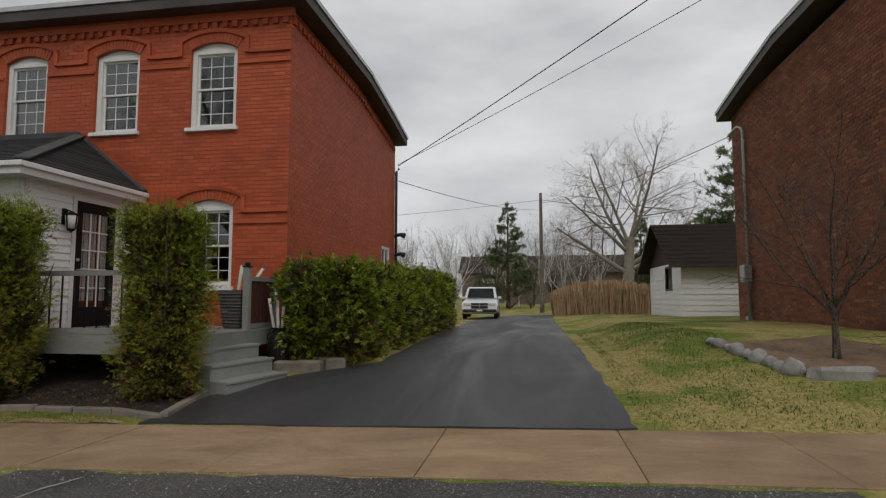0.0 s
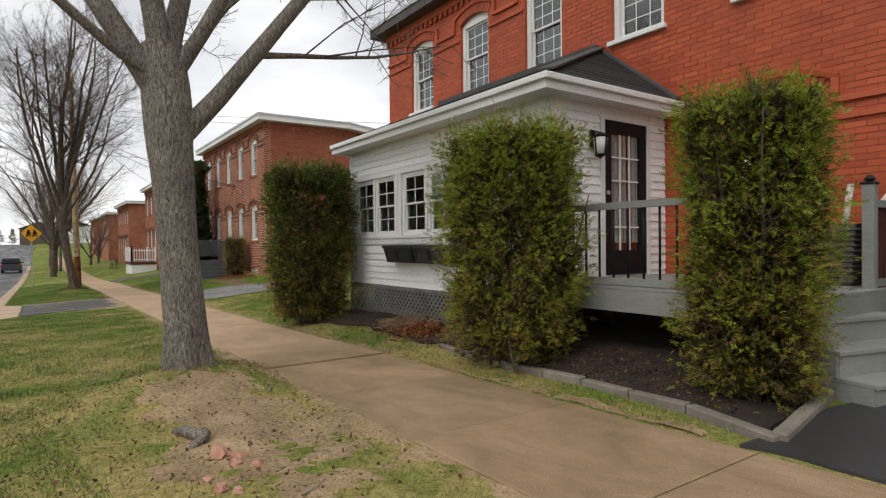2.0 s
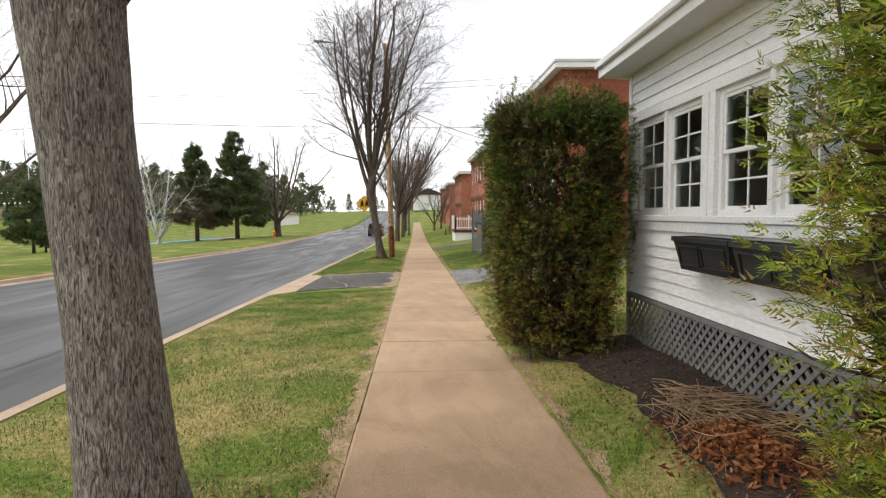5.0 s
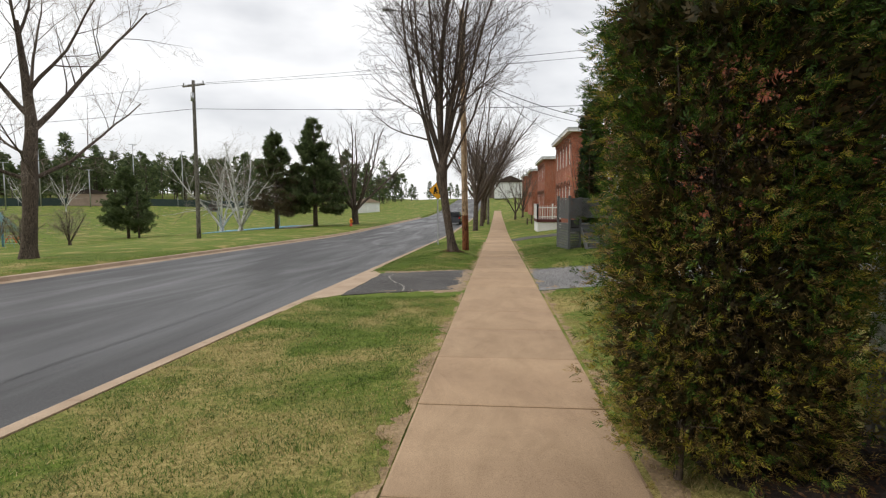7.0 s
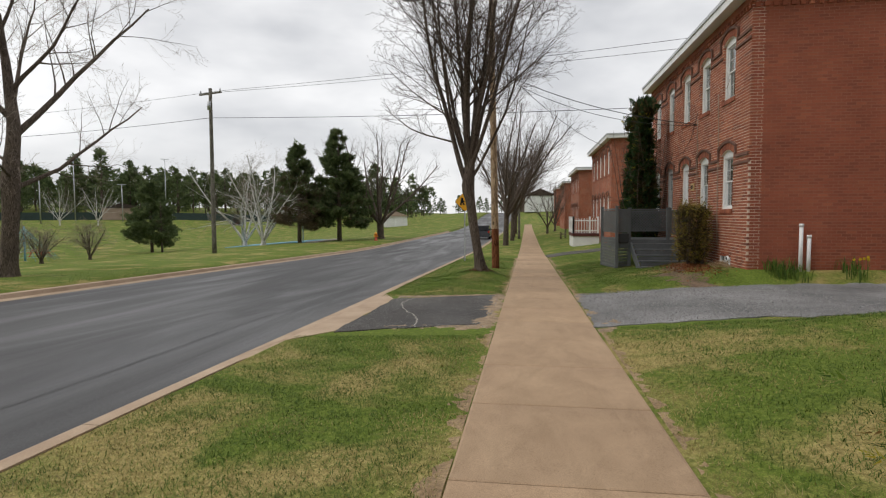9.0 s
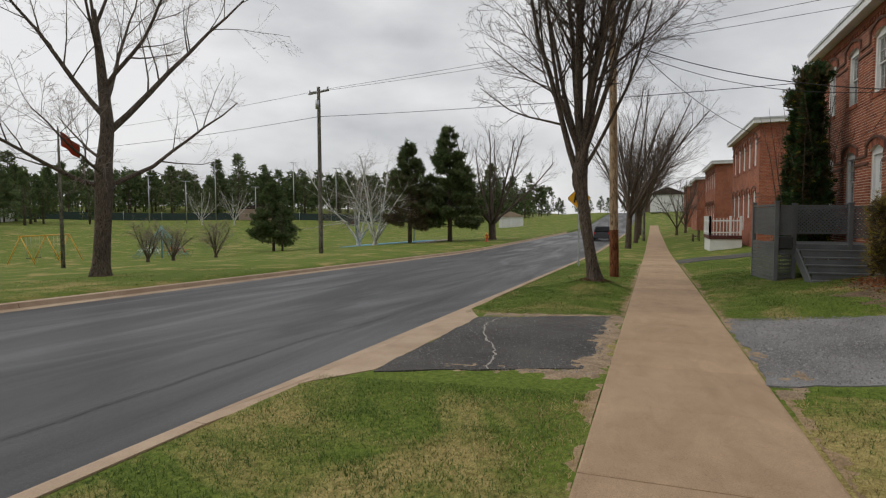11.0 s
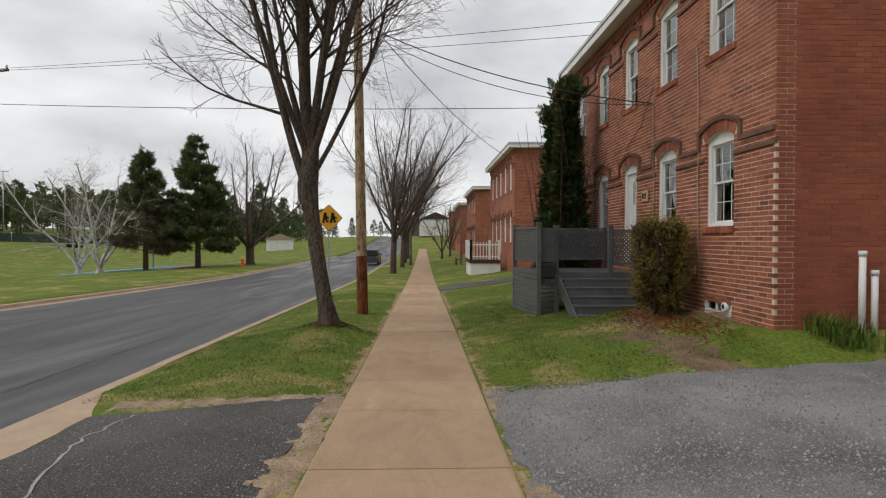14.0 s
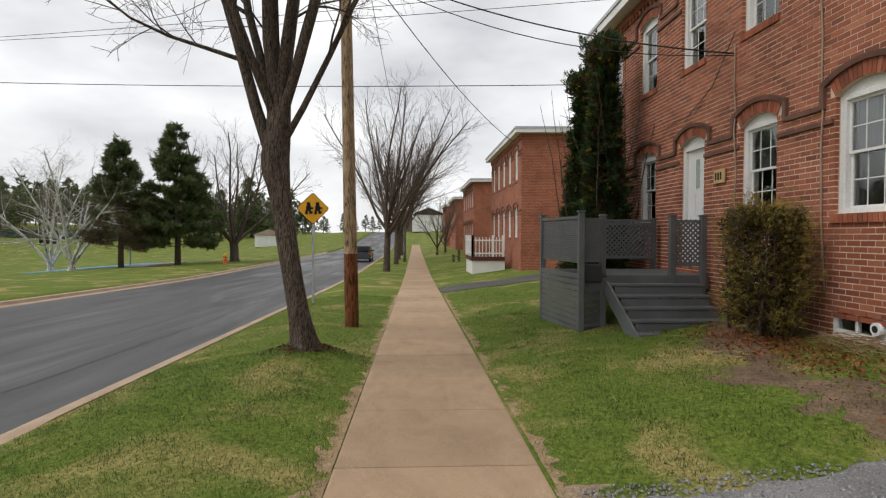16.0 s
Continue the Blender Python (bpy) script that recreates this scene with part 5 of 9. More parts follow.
railing((DX0 + 0.02, 7.1), (-4.56, 7.1), DZ + 0.05, DZ + 0.84, MAT["deck_grey"], MAT["black"], 15)
deck_post(-4.5, 7.1)
deck_post(-4.5, 8.52)
deck_post(-4.5, 9.5, 0.84)
MAT["red_slat"] = surface("dark_red_slats", (0.06, 0.018, 0.014), (0.1, 0.03, 0.022), 4, 50, 0.6, 0.2)
railing((-4.5, 8.57), (-4.5, 9.45), DZ + 0.05, DZ + 0.8, MAT["deck_grey"], MAT["red_slat"], 9, True)
steps = thing("deck_steps", -4.1, 7.9, 0.3, "grey-painted wooden steps from the deck to the driveway", "steps")
for k in range(3):
    x1 = -4.42 + 0.1 + 0.27 * k
    zt = DZ - 0.2 * (k + 1)
    bm = boxes((x1 - 0.33, x1, 7.2, 8.44, zt - 0.035, zt), bev=0.004)
    bmesh.ops.rotate(bm, verts=bm.verts, cent=(-4.4, 7.9, 0), matrix=Matrix.Rotation(radians(-14), 3, "Z"))
    part("tread", bm, MAT["deck_grey"], steps)
    bm = boxes((x1 - 0.05, x1 - 0.02, 7.22, 8.42, zt - 0.42, zt - 0.036))
    box(bm, x1 - 0.33, x1 - 0.03, 7.2, 7.23, zt - 0.42, zt - 0.036)
    bmesh.ops.rotate(bm, verts=bm.verts, cent=(-4.4, 7.9, 0), matrix=Matrix.Rotation(radians(-14), 3, "Z"))
    part("riser", bm, MAT["deck_grey"], steps)

# wicker planter with birch sticks on the deck, milk can with sticks beside the steps
MAT["wicker"] = surface("grey_wicker", (0.07, 0.068, 0.065), (0.13, 0.127, 0.12), 10, 120, 0.8, 0.8, 0.01, stretch=(1, 1, 3))
MAT["birch_stick"] = surface("birch_stick_bark", (0.5, 0.46, 0.4), (0.75, 0.71, 0.64), 6, 40, 0.8, 0.3, stretch=(1, 1, 0.3))
pl = thing("planter", -4.85, 8.82, DZ, "tall tapered grey wicker planter on the deck", "planter")
bm = bmesh.new()
loops = []
for h, s in ((0.0, 0.13), (0.6, 0.2), (0.62, 0.205), (0.62, 0.17), (0.5, 0.16)):
    loops.append([bm.verts.new((-4.85 + sx * s, 8.82 + sy * s, DZ + h)) for sx, sy in ((-1, -1), (1, -1), (1, 1), (-1, 1))])
for r0, r1 in zip(loops, loops[1:]):
    for k in range(4):
        bm.faces.new((r0[k], r0[(k + 1) % 4], r1[(k + 1) % 4], r1[k]))
bm.faces.new(loops[0][::-1])
bm.faces.new(loops[-1])
part("basket", bm, MAT["wicker"], pl)
for k in range(11):
    s = 0.135 + 0.07 * (k + 0.5) / 11.5
    zz = DZ + 0.04 + k * 0.052
    bm = bmesh.new()
    pts = [(-4.85 + sx * s, 8.82 + sy * s, zz) for sx, sy in ((-1, -1), (1, -1), (1, 1), (-1, 1), (-1, -1))]
    tube(bm, pts, 0.012, 5)
    part("woven_band", bm, MAT["wicker"], pl)


def stick(name_thing, x, y, z, dx, dy, h, r):
    ob = thing("birch_stick", x, y, z, "pale birch stick with cut ends, " + name_thing, "stick", "birch sticks")
    bm = bmesh.new()
    pts = [(x + dx * f + 0.006 * math.sin(5 * f), y + dy * f, z + h * f) for f in (0, 0.25, 0.5, 0.75, 1)]
    tube(bm, pts, r, 9)
    part("bark", bm, MAT["birch_stick"], ob)
    bm = bmesh.new()
    e = Vector(pts[-1])
    d = (e - Vector(pts[-2])).normalized()
    tube(bm, [e, e + d * 0.004], r * 0.94, 9)
    part("cut_end", bm, MAT["siding"], ob)


stick("leaning in the planter", -4.87, 8.86, DZ + 0.4, 0.1, 0.0, 0.62, 0.03)
stick("leaning in the planter", -4.82, 8.8, DZ + 0.35, 0.42, 0.05, 0.62, 0.025)
can = thing("milk_can", -4.15, 8.95, 0.43, "black milk can holding birch sticks beside the steps", "milk can")
cz = ground_z(-4.15, 8.95) - 0.01
bm = bmesh.new()
lathe(bm, -4.15, 8.95, [(0.165, cz), (0.175, cz + 0.02), (0.175, cz + 0.42), (0.16, cz + 0.48), (0.105, cz + 0.56), (0.1, cz + 0.64), (0.12, cz + 0.66), (0.12, cz + 0.68), (0.09, cz + 0.68), (0.09, cz + 0.6)], 20)
part("body", bm, MAT["black"], can)
for sx in (-1, 1):
    bm = bmesh.new()
    tube(bm, [(-4.15 + sx * 0.15, 8.95, cz + 0.47), (-4.15 + sx * 0.2, 8.95, cz + 0.5), (-4.15 + sx * 0.19, 8.95, cz + 0.58), (-4.15 + sx * 0.11, 8.95, cz + 0.61)], 0.01, 6)
    part("handle", bm, MAT["black"], can)
for dx, dy, h in ((-0.14, 0.0, 0.85), (-0.06, 0.02, 0.95), (0.0, -0.03, 0.82), (0.05, 0.02, 0.72), (0.03, 0.06, 0.9)):
    stick("standing in the milk can", -4.15 + dx * 0.25, 8.95 + dy, cz + 0.3, dx, dy, h, 0.026)

# ---- plants ----
def leaf_mat(name, tones, rough=0.6, through=0.25):
    m, nt, bs = mat_new(name)
    n = len(tones)
    col = ramp(nt, rand_value(nt), [(i / max(n - 1, 1), c) for i, c in enumerate(tones)])
    st = ramp(nt, noise_tex(nt, 2.5, 4, 0.6), [(0.35, (0.7, 0.7, 0.7)), (0.65, (1.15, 1.15, 1.1))])
    col = mixc(nt, 1.0, col, st, "MULTIPLY")
    nt.links.new(col, bs.inputs["Base Color"])
    bs.inputs["Roughness"].default_value = rough
    bs.inputs["Specular IOR Level"].default_value = 0.25
    tr = nt.nodes.new("ShaderNodeBsdfTranslucent")
    nt.links.new(col, tr.inputs[0])
    mx = nt.nodes.new("ShaderNodeMixShader")
    mx.inputs[0].default_value = through
    nt.links.new(bs.outputs[0], mx.inputs[1])
    nt.links.new(tr.outputs[0], mx.inputs[2])
    nt.links.new(mx.outputs[0], nt.nodes["Material Output"].inputs[0])
    return m


MAT["cedar"] = leaf_mat("cedar_leaf", [(0.055, 0.1, 0.009), (0.14, 0.205, 0.017), (0.24, 0.3, 0.027), (0.34, 0.365, 0.044)])
MAT["cedar_deep"] = leaf_mat("deep_cedar_leaf", [(0.02, 0.05, 0.008), (0.05, 0.1, 0.012), (0.11, 0.17, 0.022)])
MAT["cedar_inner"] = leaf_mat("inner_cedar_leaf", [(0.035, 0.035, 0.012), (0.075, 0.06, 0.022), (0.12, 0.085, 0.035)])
MAT["cedar_dark"] = leaf_mat("dark_cedar_leaf", [(0.016, 0.042, 0.012), (0.03, 0.066, 0.018), (0.05, 0.09, 0.026)])
MAT["cedar_dry"] = leaf_mat("dry_cedar_leaf", [(0.11, 0.075, 0.027), (0.24, 0.17, 0.045), (0.38, 0.27, 0.085), (0.22, 0.125, 0.045)])
MAT["cedar_yellow"] = leaf_mat("yellowing_cedar_leaf", [(0.17, 0.18, 0.02), (0.3, 0.28, 0.03), (0.42, 0.33, 0.045)])
MAT["pine"] = leaf_mat("pine_needle", [(0.065, 0.095, 0.04), (0.105, 0.145, 0.058), (0.17, 0.2, 0.085)], 0.7, 0.35)
MAT["pine_brown"] = leaf_mat("brown_needle", [(0.1, 0.075, 0.05), (0.16, 0.12, 0.08)], 0.8, 0.2)
MAT["blade_green"] = leaf_mat("grass_blade", [(0.045, 0.085, 0.014), (0.085, 0.145, 0.02), (0.15, 0.21, 0.038)], 0.7, 0.2)
MAT["blade_straw"] = leaf_mat("straw_blade", [(0.24, 0.19, 0.07), (0.38, 0.3, 0.125), (0.48, 0.4, 0.2)], 0.8, 0.2)
MAT["reed"] = leaf_mat("dry_reed", [(0.25, 0.16, 0.09), (0.36, 0.24, 0.14), (0.46, 0.33, 0.2)], 0.8, 0.15)
MAT["dead_leaf"] = leaf_mat("dead_leaf", [(0.06, 0.03, 0.015), (0.11, 0.056, 0.028), (0.18, 0.095, 0.045)], 0.8, 0.1)
MAT["daffodil"] = leaf_mat("yellow_petal", [(0.7, 0.5, 0.02), (0.8, 0.6, 0.04)], 0.6, 0.2)


def quads_mesh(name, v):
    """v: (n, 4, 3) or (n, 3, 3) corners, a loose face each."""
    v = np.asarray(v)
    c = v.shape[1]
    me = bpy.data.meshes.new(name)
    me.from_pydata(v.reshape(-1, 3).tolist(), [], np.arange(len(v) * c).reshape(-1, c).tolist())
    return me


def unit(a):
    return a / np.maximum(np.linalg.norm(a, axis=-1, keepdims=True), 1e-9)


def feathers(rg, base, out, length, leaflets=7, width=0.3, up=0.1, short=1.0):
    """Flat feathery sprays: short leaflets set on both sides of an axis."""
    n = len(base)
    d = unit(out + rg.normal(0, 0.35, (n, 3)) + np.array([0, 0, up]))
    s = unit(np.cross(d, rg.normal(0, 1, (n, 3))))
    nn = np.cross(d, s)
    L = length * rg.uniform(0.55, 1.25, (n, 1))
    droop = rg.normal(-0.1, 0.2, (n, 1))
    quads = []
    for k in range(leaflets):
        f = k / (leaflets - 1)
        a = (1 if k % 2 else -1) * (0.75 - 0.45 * f) + rg.normal(0, 0.15, (n, 1))
        if k == leaflets - 1:
            a = a * 0.2
        dd = d * np.cos(a) + s * np.sin(a)
        ss = -d * np.sin(a) + s * np.cos(a)
        st = base + d * L * 0.62 * f + nn * L * droop * f * f
        ll = L * (0.62 - 0.24 * f) * short * rg.uniform(0.75, 1.15, (n, 1))
        w = ll * width / 2
        quads.append(np.stack([st + dd * ll * 0.2 + ss * w * 1.25, st + dd * ll + nn * ll * droop, st + dd * ll * 0.2 - ss * w * 1.25], 1))
    return np.concatenate(quads)


def sprays(rg, base, out, length, leaflets=5, width=0.22, fan=60, up=0.3):
    """Flat fans of narrow leaflets at base points, pointing along out."""
    n = len(base)
    d = unit(out + rg.normal(0, 0.35, (n, 3)) + np.array([0, 0, up]))
    s = unit(np.cross(d, rg.normal(0, 1, (n, 3))))
    nn = np.cross(d, s)
    quads = []
    L = length * rg.uniform(0.6, 1.25, (n, 1))
    for k in range(leaflets):
        a = math.radians(-fan + 2 * fan * k / max(leaflets - 1, 1)) + rg.normal(0, 0.12, (n, 1))
        dd = d * np.cos(a) + s * np.sin(a)
        ss = -d * np.sin(a) + s * np.cos(a)
        st = base + d * L * (0.12 * (k % 3))
        ll = L * (1 - 0.35 * abs(k - (leaflets - 1) / 2) / max((leaflets - 1) / 2, 1)) * rg.uniform(0.8, 1.1, (n, 1))
        bend = nn * ll * rg.normal(0, 0.18, (n, 1))
        w = ll * width / 2
        quads.append(np.stack([st + dd * ll * 0.2 + ss * w * 1.25, st + dd * ll + bend, st + dd * ll * 0.2 - ss * w * 1.25], 1))
    return np.concatenate(quads)


def stuff(name, me, mat, parent, label=""):
    ob = part(name, me, mat, parent, label)
    ob["kind"] = "stuff"
    return ob


class Wood:
    """Collects tapered tubes into one mesh."""

    def __init__(self):
        self.v, self.f = [], []

    def tube(self, pts, rad, sides):
        b0 = len(self.v)
        n = len(pts)
        ref = Vector((0.3, 0.5, 0.81))
        for i, p in enumerate(pts):
            d = pts[min(i + 1, n - 1)] - pts[max(i - 1, 0)]
            u = d.cross(ref)
            if u.length < 1e-4:
                u = d.cross(Vector((1, 0, 0)))
            u.normalize()
            w = d.cross(u).normalized()
            for k in range(sides):
                a = 2 * math.pi * k / sides
                q = p + (u * math.cos(a) + w * math.sin(a)) * rad[i]
                self.v.append((q.x, q.y, q.z))
        for i in range(n - 1):
            for k in range(sides):
                a, b = b0 + i * sides + k, b0 + i * sides + (k + 1) % sides
                self.f.append((a, b, b + sides, a + sides))

    def spike(self, p, q, r):
        """The last thin twig, drawn to a point."""
        b0 = len(self.v)
        d = q - p
        u = d.cross(Vector((0.3, 0.5, 0.81)))
        u = (u if u.length > 1e-5 else Vector((1, 0, 0))).normalized() * r
        w = d.cross(u).normalized() * r
        for a, b in ((1, 0), (-0.5, 0.87), (-0.5, -0.87)):
            c = p + u * a + w * b
            self.v.append((c.x, c.y, c.z))
        self.v.append((q.x, q.y, q.z))
        self.f += [(b0, b0 + 1, b0 + 3), (b0 + 1, b0 + 2, b0 + 3), (b0 + 2, b0, b0 + 3)]

    def mesh(self, name):
        me = bpy.data.meshes.new(name)
        me.from_pydata(self.v, [], self.f)
        me.polygons.foreach_set("use_smooth", [True] * len(me.polygons))
        return me


def limb_points(rd, p, d, L, n, wander, lift):
    pts = [p.copy()]
    d = d.normalized()
    for i in range(n):
        d = (d + Vector((rd.gauss(0, wander), rd.gauss(0, wander), rd.gauss(0, wander) + lift))).normalized()
        p = p + d * (L / n)
        pts.append(p.copy())
    return pts


def side_dir(rd, d, angle):
    ax = d.cross(Vector((rd.gauss(0, 1), rd.gauss(0, 1), rd.gauss(0, 1))))
    ax.normalize()
    return Matrix.Rotation(angle, 3, ax) @ d


def fork(rd, wood, fine, p, d, L, r, level, spec):
    """A limb and its smaller branches."""
    n_side, ratio, angle, lift = spec[level]
    seg = 7 if level == 0 else 5 if level == 1 else 3 if level == 2 else 2 if level + 1 < len(spec) else 1
    pts = limb_points(rd, p, d, L, seg, 0.07 + 0.03 * level, lift)
    end = max(r * 0.25, 0.0035)
    rad = [r + (end - r) * (i / seg) ** 0.8 for i in range(seg + 1)]
    if seg == 1:
        fine.spike(pts[0], pts[1], r * 1.1)
        return
    (wood if level < 2 else fine).tube(pts, rad, 9 if level == 0 else 5 if level == 1 else 3)
    if level + 1 >= len(spec):
        return
    for k in range(n_side):
        f = 0.22 + 0.78 * (k + rd.random()) / n_side
        x = f * seg
        i = min(int(x), seg - 1)
        q = pts[i].lerp(pts[i + 1], x - i)
        dd = (pts[i + 1] - pts[i]).normalized()
        a = radians(angle * rd.uniform(0.65, 1.3))
        L2 = L * ratio * (1.15 - 0.6 * f) * rd.uniform(0.7, 1.25)
        r2 = max(rad[i] * 0.5 * rd.uniform(0.7, 1.0), 0.0045)
        fork(rd, wood, fine, q, side_dir(rd, dd, a), L2, min(r2, r * 0.6), level + 1, spec)


def bare_tree(seed, x, y, z, label, trunk, limbs, spec, bark_m, twig_m, r0, flare=1.5, group="", knots=()):
    """A leafless tree: trunk points (dx, dy, height, radius share), limbs (height share index, azimuth, tilt, length, radius)."""
    rd = random.Random(seed)
    ob = thing("tree", x, y, z, label, "tree", group)
    wood, fine, stem = Wood(), Wood(), Wood()
    pts, rad = [], []
    N = 22
    hs = [t[2] for t in trunk]
    for i in range(N + 1):
        h = hs[0] + (hs[-1] - hs[0]) * (i / N) ** 1.3
        j = max(k for k in range(len(trunk)) if trunk[k][2] <= h + 1e-6)
        j = min(j, len(trunk) - 2)
        f = (h - hs[j]) / (hs[j + 1] - hs[j])
        dx, dy, _, rr = [trunk[j][k] + (trunk[j + 1][k] - trunk[j][k]) * f for k in range(4)]
        pts.append(Vector((x + dx, y + dy, z + h)))
        rad.append(r0 * rr * (1 + (flare - 1) * math.exp(-max(h, 0) / 0.14)))
    stem.tube(pts, rad, 28)
    # uneven, fluted stem
    for i, (vx, vy, vz) in enumerate(stem.v):
        c = pts[i // 28]
        d = Vector((vx - c.x, vy - c.y, 0))
        k = 1 + 0.09 * noise.noise((vx * 5, vy * 5, vz * 0.8)) + 0.05 * noise.noise((vx * 14, vy * 14, vz * 2.5))
        low = math.exp(-max(vz - z, 0) / 0.22)
        k += low * 0.22 * math.sin(5 * math.atan2(d.y, d.x) + seed)
        stem.v[i] = (c.x + d.x * k, c.y + d.y * k, vz)
    part("trunk", stem.mesh("trunk"), bark_m, ob)
    for h, az, tilt, L, r in limbs:
        f = min(max((h - hs[0]) / (hs[-1] - hs[0]), 0), 1)
        i = min(int(f ** (1 / 1.3) * N), N)
        a, t = radians(az), radians(tilt)
        d = Vector((math.sin(t) * math.cos(a), math.sin(t) * math.sin(a), math.cos(t)))
        w1 = Wood()
        fork(rd, w1, fine, pts[i] - d * r * 0.6, d, L, r, 0, spec)
        part("limb", w1.mesh("limb"), bark_m, ob)
    if fine.v:
        stuff("twig_crown", fine.mesh("twig_crown"), twig_m, ob)
    return ob


# street tree beside the path
spec_near = [(9, 0.5, 42, 0.02), (8, 0.5, 45, 0.02), (6, 0.5, 45, 0.03), (3, 0.5, 42, 0.03), (0, 0, 0, 0.02)]
T1 = (-8.82, 3.4, 0.27)
bare_tree(3, *T1, "bare street tree with a stout grey trunk, beside the pavement", [(0, 0.03, -0.35, 1.06), (0, 0.0, 0, 1.03), (0.0, -0.07, 1.0, 0.93), (0.02, -0.13, 1.8, 0.93), (0.03, -0.17, 2.4, 1.06), (0.02, -0.19, 2.75, 1.14), (0.0, -0.22, 3.3, 0.9)],
          [(3.0, 215, 18, 5.8, 0.13), (2.85, 262, 27, 5.4, 0.14), (3.1, 320, 12, 6.2, 0.12), (2.45, 84, 38, 5.6, 0.12), (3.0, 60, 26, 5.2, 0.09), (3.1, 120, 14, 5.8, 0.12), (2.9, 150, 48, 4.8, 0.06), (2.9, 285, 52, 4.6, 0.06)],
          spec_near, MAT["bark_grey"], MAT["twig"], 0.208, 1.1, "street trees along the verge")
# the next one along, with a lean and a swollen graft
T2 = (-30.6, 3.28, -0.12)
bare_tree(8, *T2, "bare street tree with a leaning dark trunk and upswept limbs", [(0.02, 0.02, -0.3, 1.1), (0, 0, 0, 1.05), (0.02, -0.18, 1.0, 0.92), (0.03, -0.35, 2.2, 0.95), (0.03, -0.42, 2.6, 1.35), (0.0, -0.38, 3.0, 1.15), (0.0, -0.35, 3.6, 1.0)],
          [(2.7, 265, 30, 7.2, 0.1), (3.2, 205, 16, 7.2, 0.1), (3.4, 300, 9, 7.4, 0.12), (3.5, 100, 12, 7.2, 0.1), (2.9, 85, 34, 6.0, 0.055), (3.4, 20, 22, 6.8, 0.09), (3.2, 150, 26, 6.6, 0.085), (3.5, 230, 5, 7.4, 0.1), (3.3, 320, 30, 6.4, 0.07), (3.0, 270, 18, 7.2, 0.08), (3.3, 60, 20, 7.0, 0.08), (3.0, 180, 34, 6.2, 0.07)],
          [(13, 0.46, 44, 0.05), (9, 0.48, 42, 0.03), (5, 0.5, 42, 0.03), (2, 0.5, 40, 0.02), (0, 0, 0, 0.02)], MAT["bark_dark"], MAT["twig"], 0.155, 1.3, "street trees along the verge")
spec_mid = [(11, 0.4, 32, 0.05), (9, 0.48, 38, 0.03), (5, 0.5, 40, 0.03), (0, 0, 0, 0.02)]
for i, (xx, yy, hh, rr) in enumerate(((-60.2, 3.0, 1.0, 0.22), (-70.3, 3.3, 0.98, 0.2), (-80.5, 3.2, 1.0, 0.2), (-92.0, 3.2, 0.95, 0.2))):
    rd = random.Random(40 + i)
    bare_tree(40 + i, xx, yy, street(xx) - 0.1, "bare street tree with a vase of upswept limbs", [(0, 0, -0.2, 1.1), (0, 0, 0, 1.05), (0.02, 0.05, 2.0, 0.95), (0.0, 0.1, 3.2, 0.9)],
              [(2.4 + 0.08 * k, 40 * k + rd.uniform(-12, 12), rd.uniform(16, 54), 8.6 * hh * rd.uniform(0.85, 1.1), 0.11) for k in range(11)], spec_mid, MAT["bark_dark"], MAT["twig"], rr, 1.2, "street trees along the verge")
# spreading tree across the road
TLx, TLy = -28.8, -12.3
bare_tree(15, TLx, TLy, ground_z(TLx, TLy) - 0.02, "bare spreading park tree across the road", [(0, 0, -0.3, 1.1), (0, 0, 0, 1.05), (-0.1, 0.1, 1.8, 0.95), (-0.15, 0.15, 3.4, 1.0), (-0.3, 0.2, 5.0, 0.75), (-0.2, 0.1, 7.0, 0.5), (-0.1, 0, 8.6, 0.3)],
          [(3.3, 165, 66, 6.6, 0.09), (3.2, 330, 74, 6.2, 0.08), (4.9, 160, 50, 7.8, 0.12), (5.4, 330, 48, 5.6, 0.1), (6.2, 100, 40, 5.0, 0.08), (6.0, 215, 48, 6.2, 0.085), (7.4, 20, 35, 4.4, 0.06), (8.3, 260, 20, 4.0, 0.06), (8.5, 140, 25, 4.2, 0.06), (4.0, 250, 70, 4.6, 0.06), (3.4, 30, 75, 4.6, 0.06)],
          [(9, 0.44, 44, 0.03), (7, 0.5, 46, 0.03), (5, 0.5, 46, 0.03), (1, 0.5, 44, 0.03), (0, 0, 0, 0.02)], MAT["bark_dark"], MAT["twig_pale"], 0.26, 1.25)


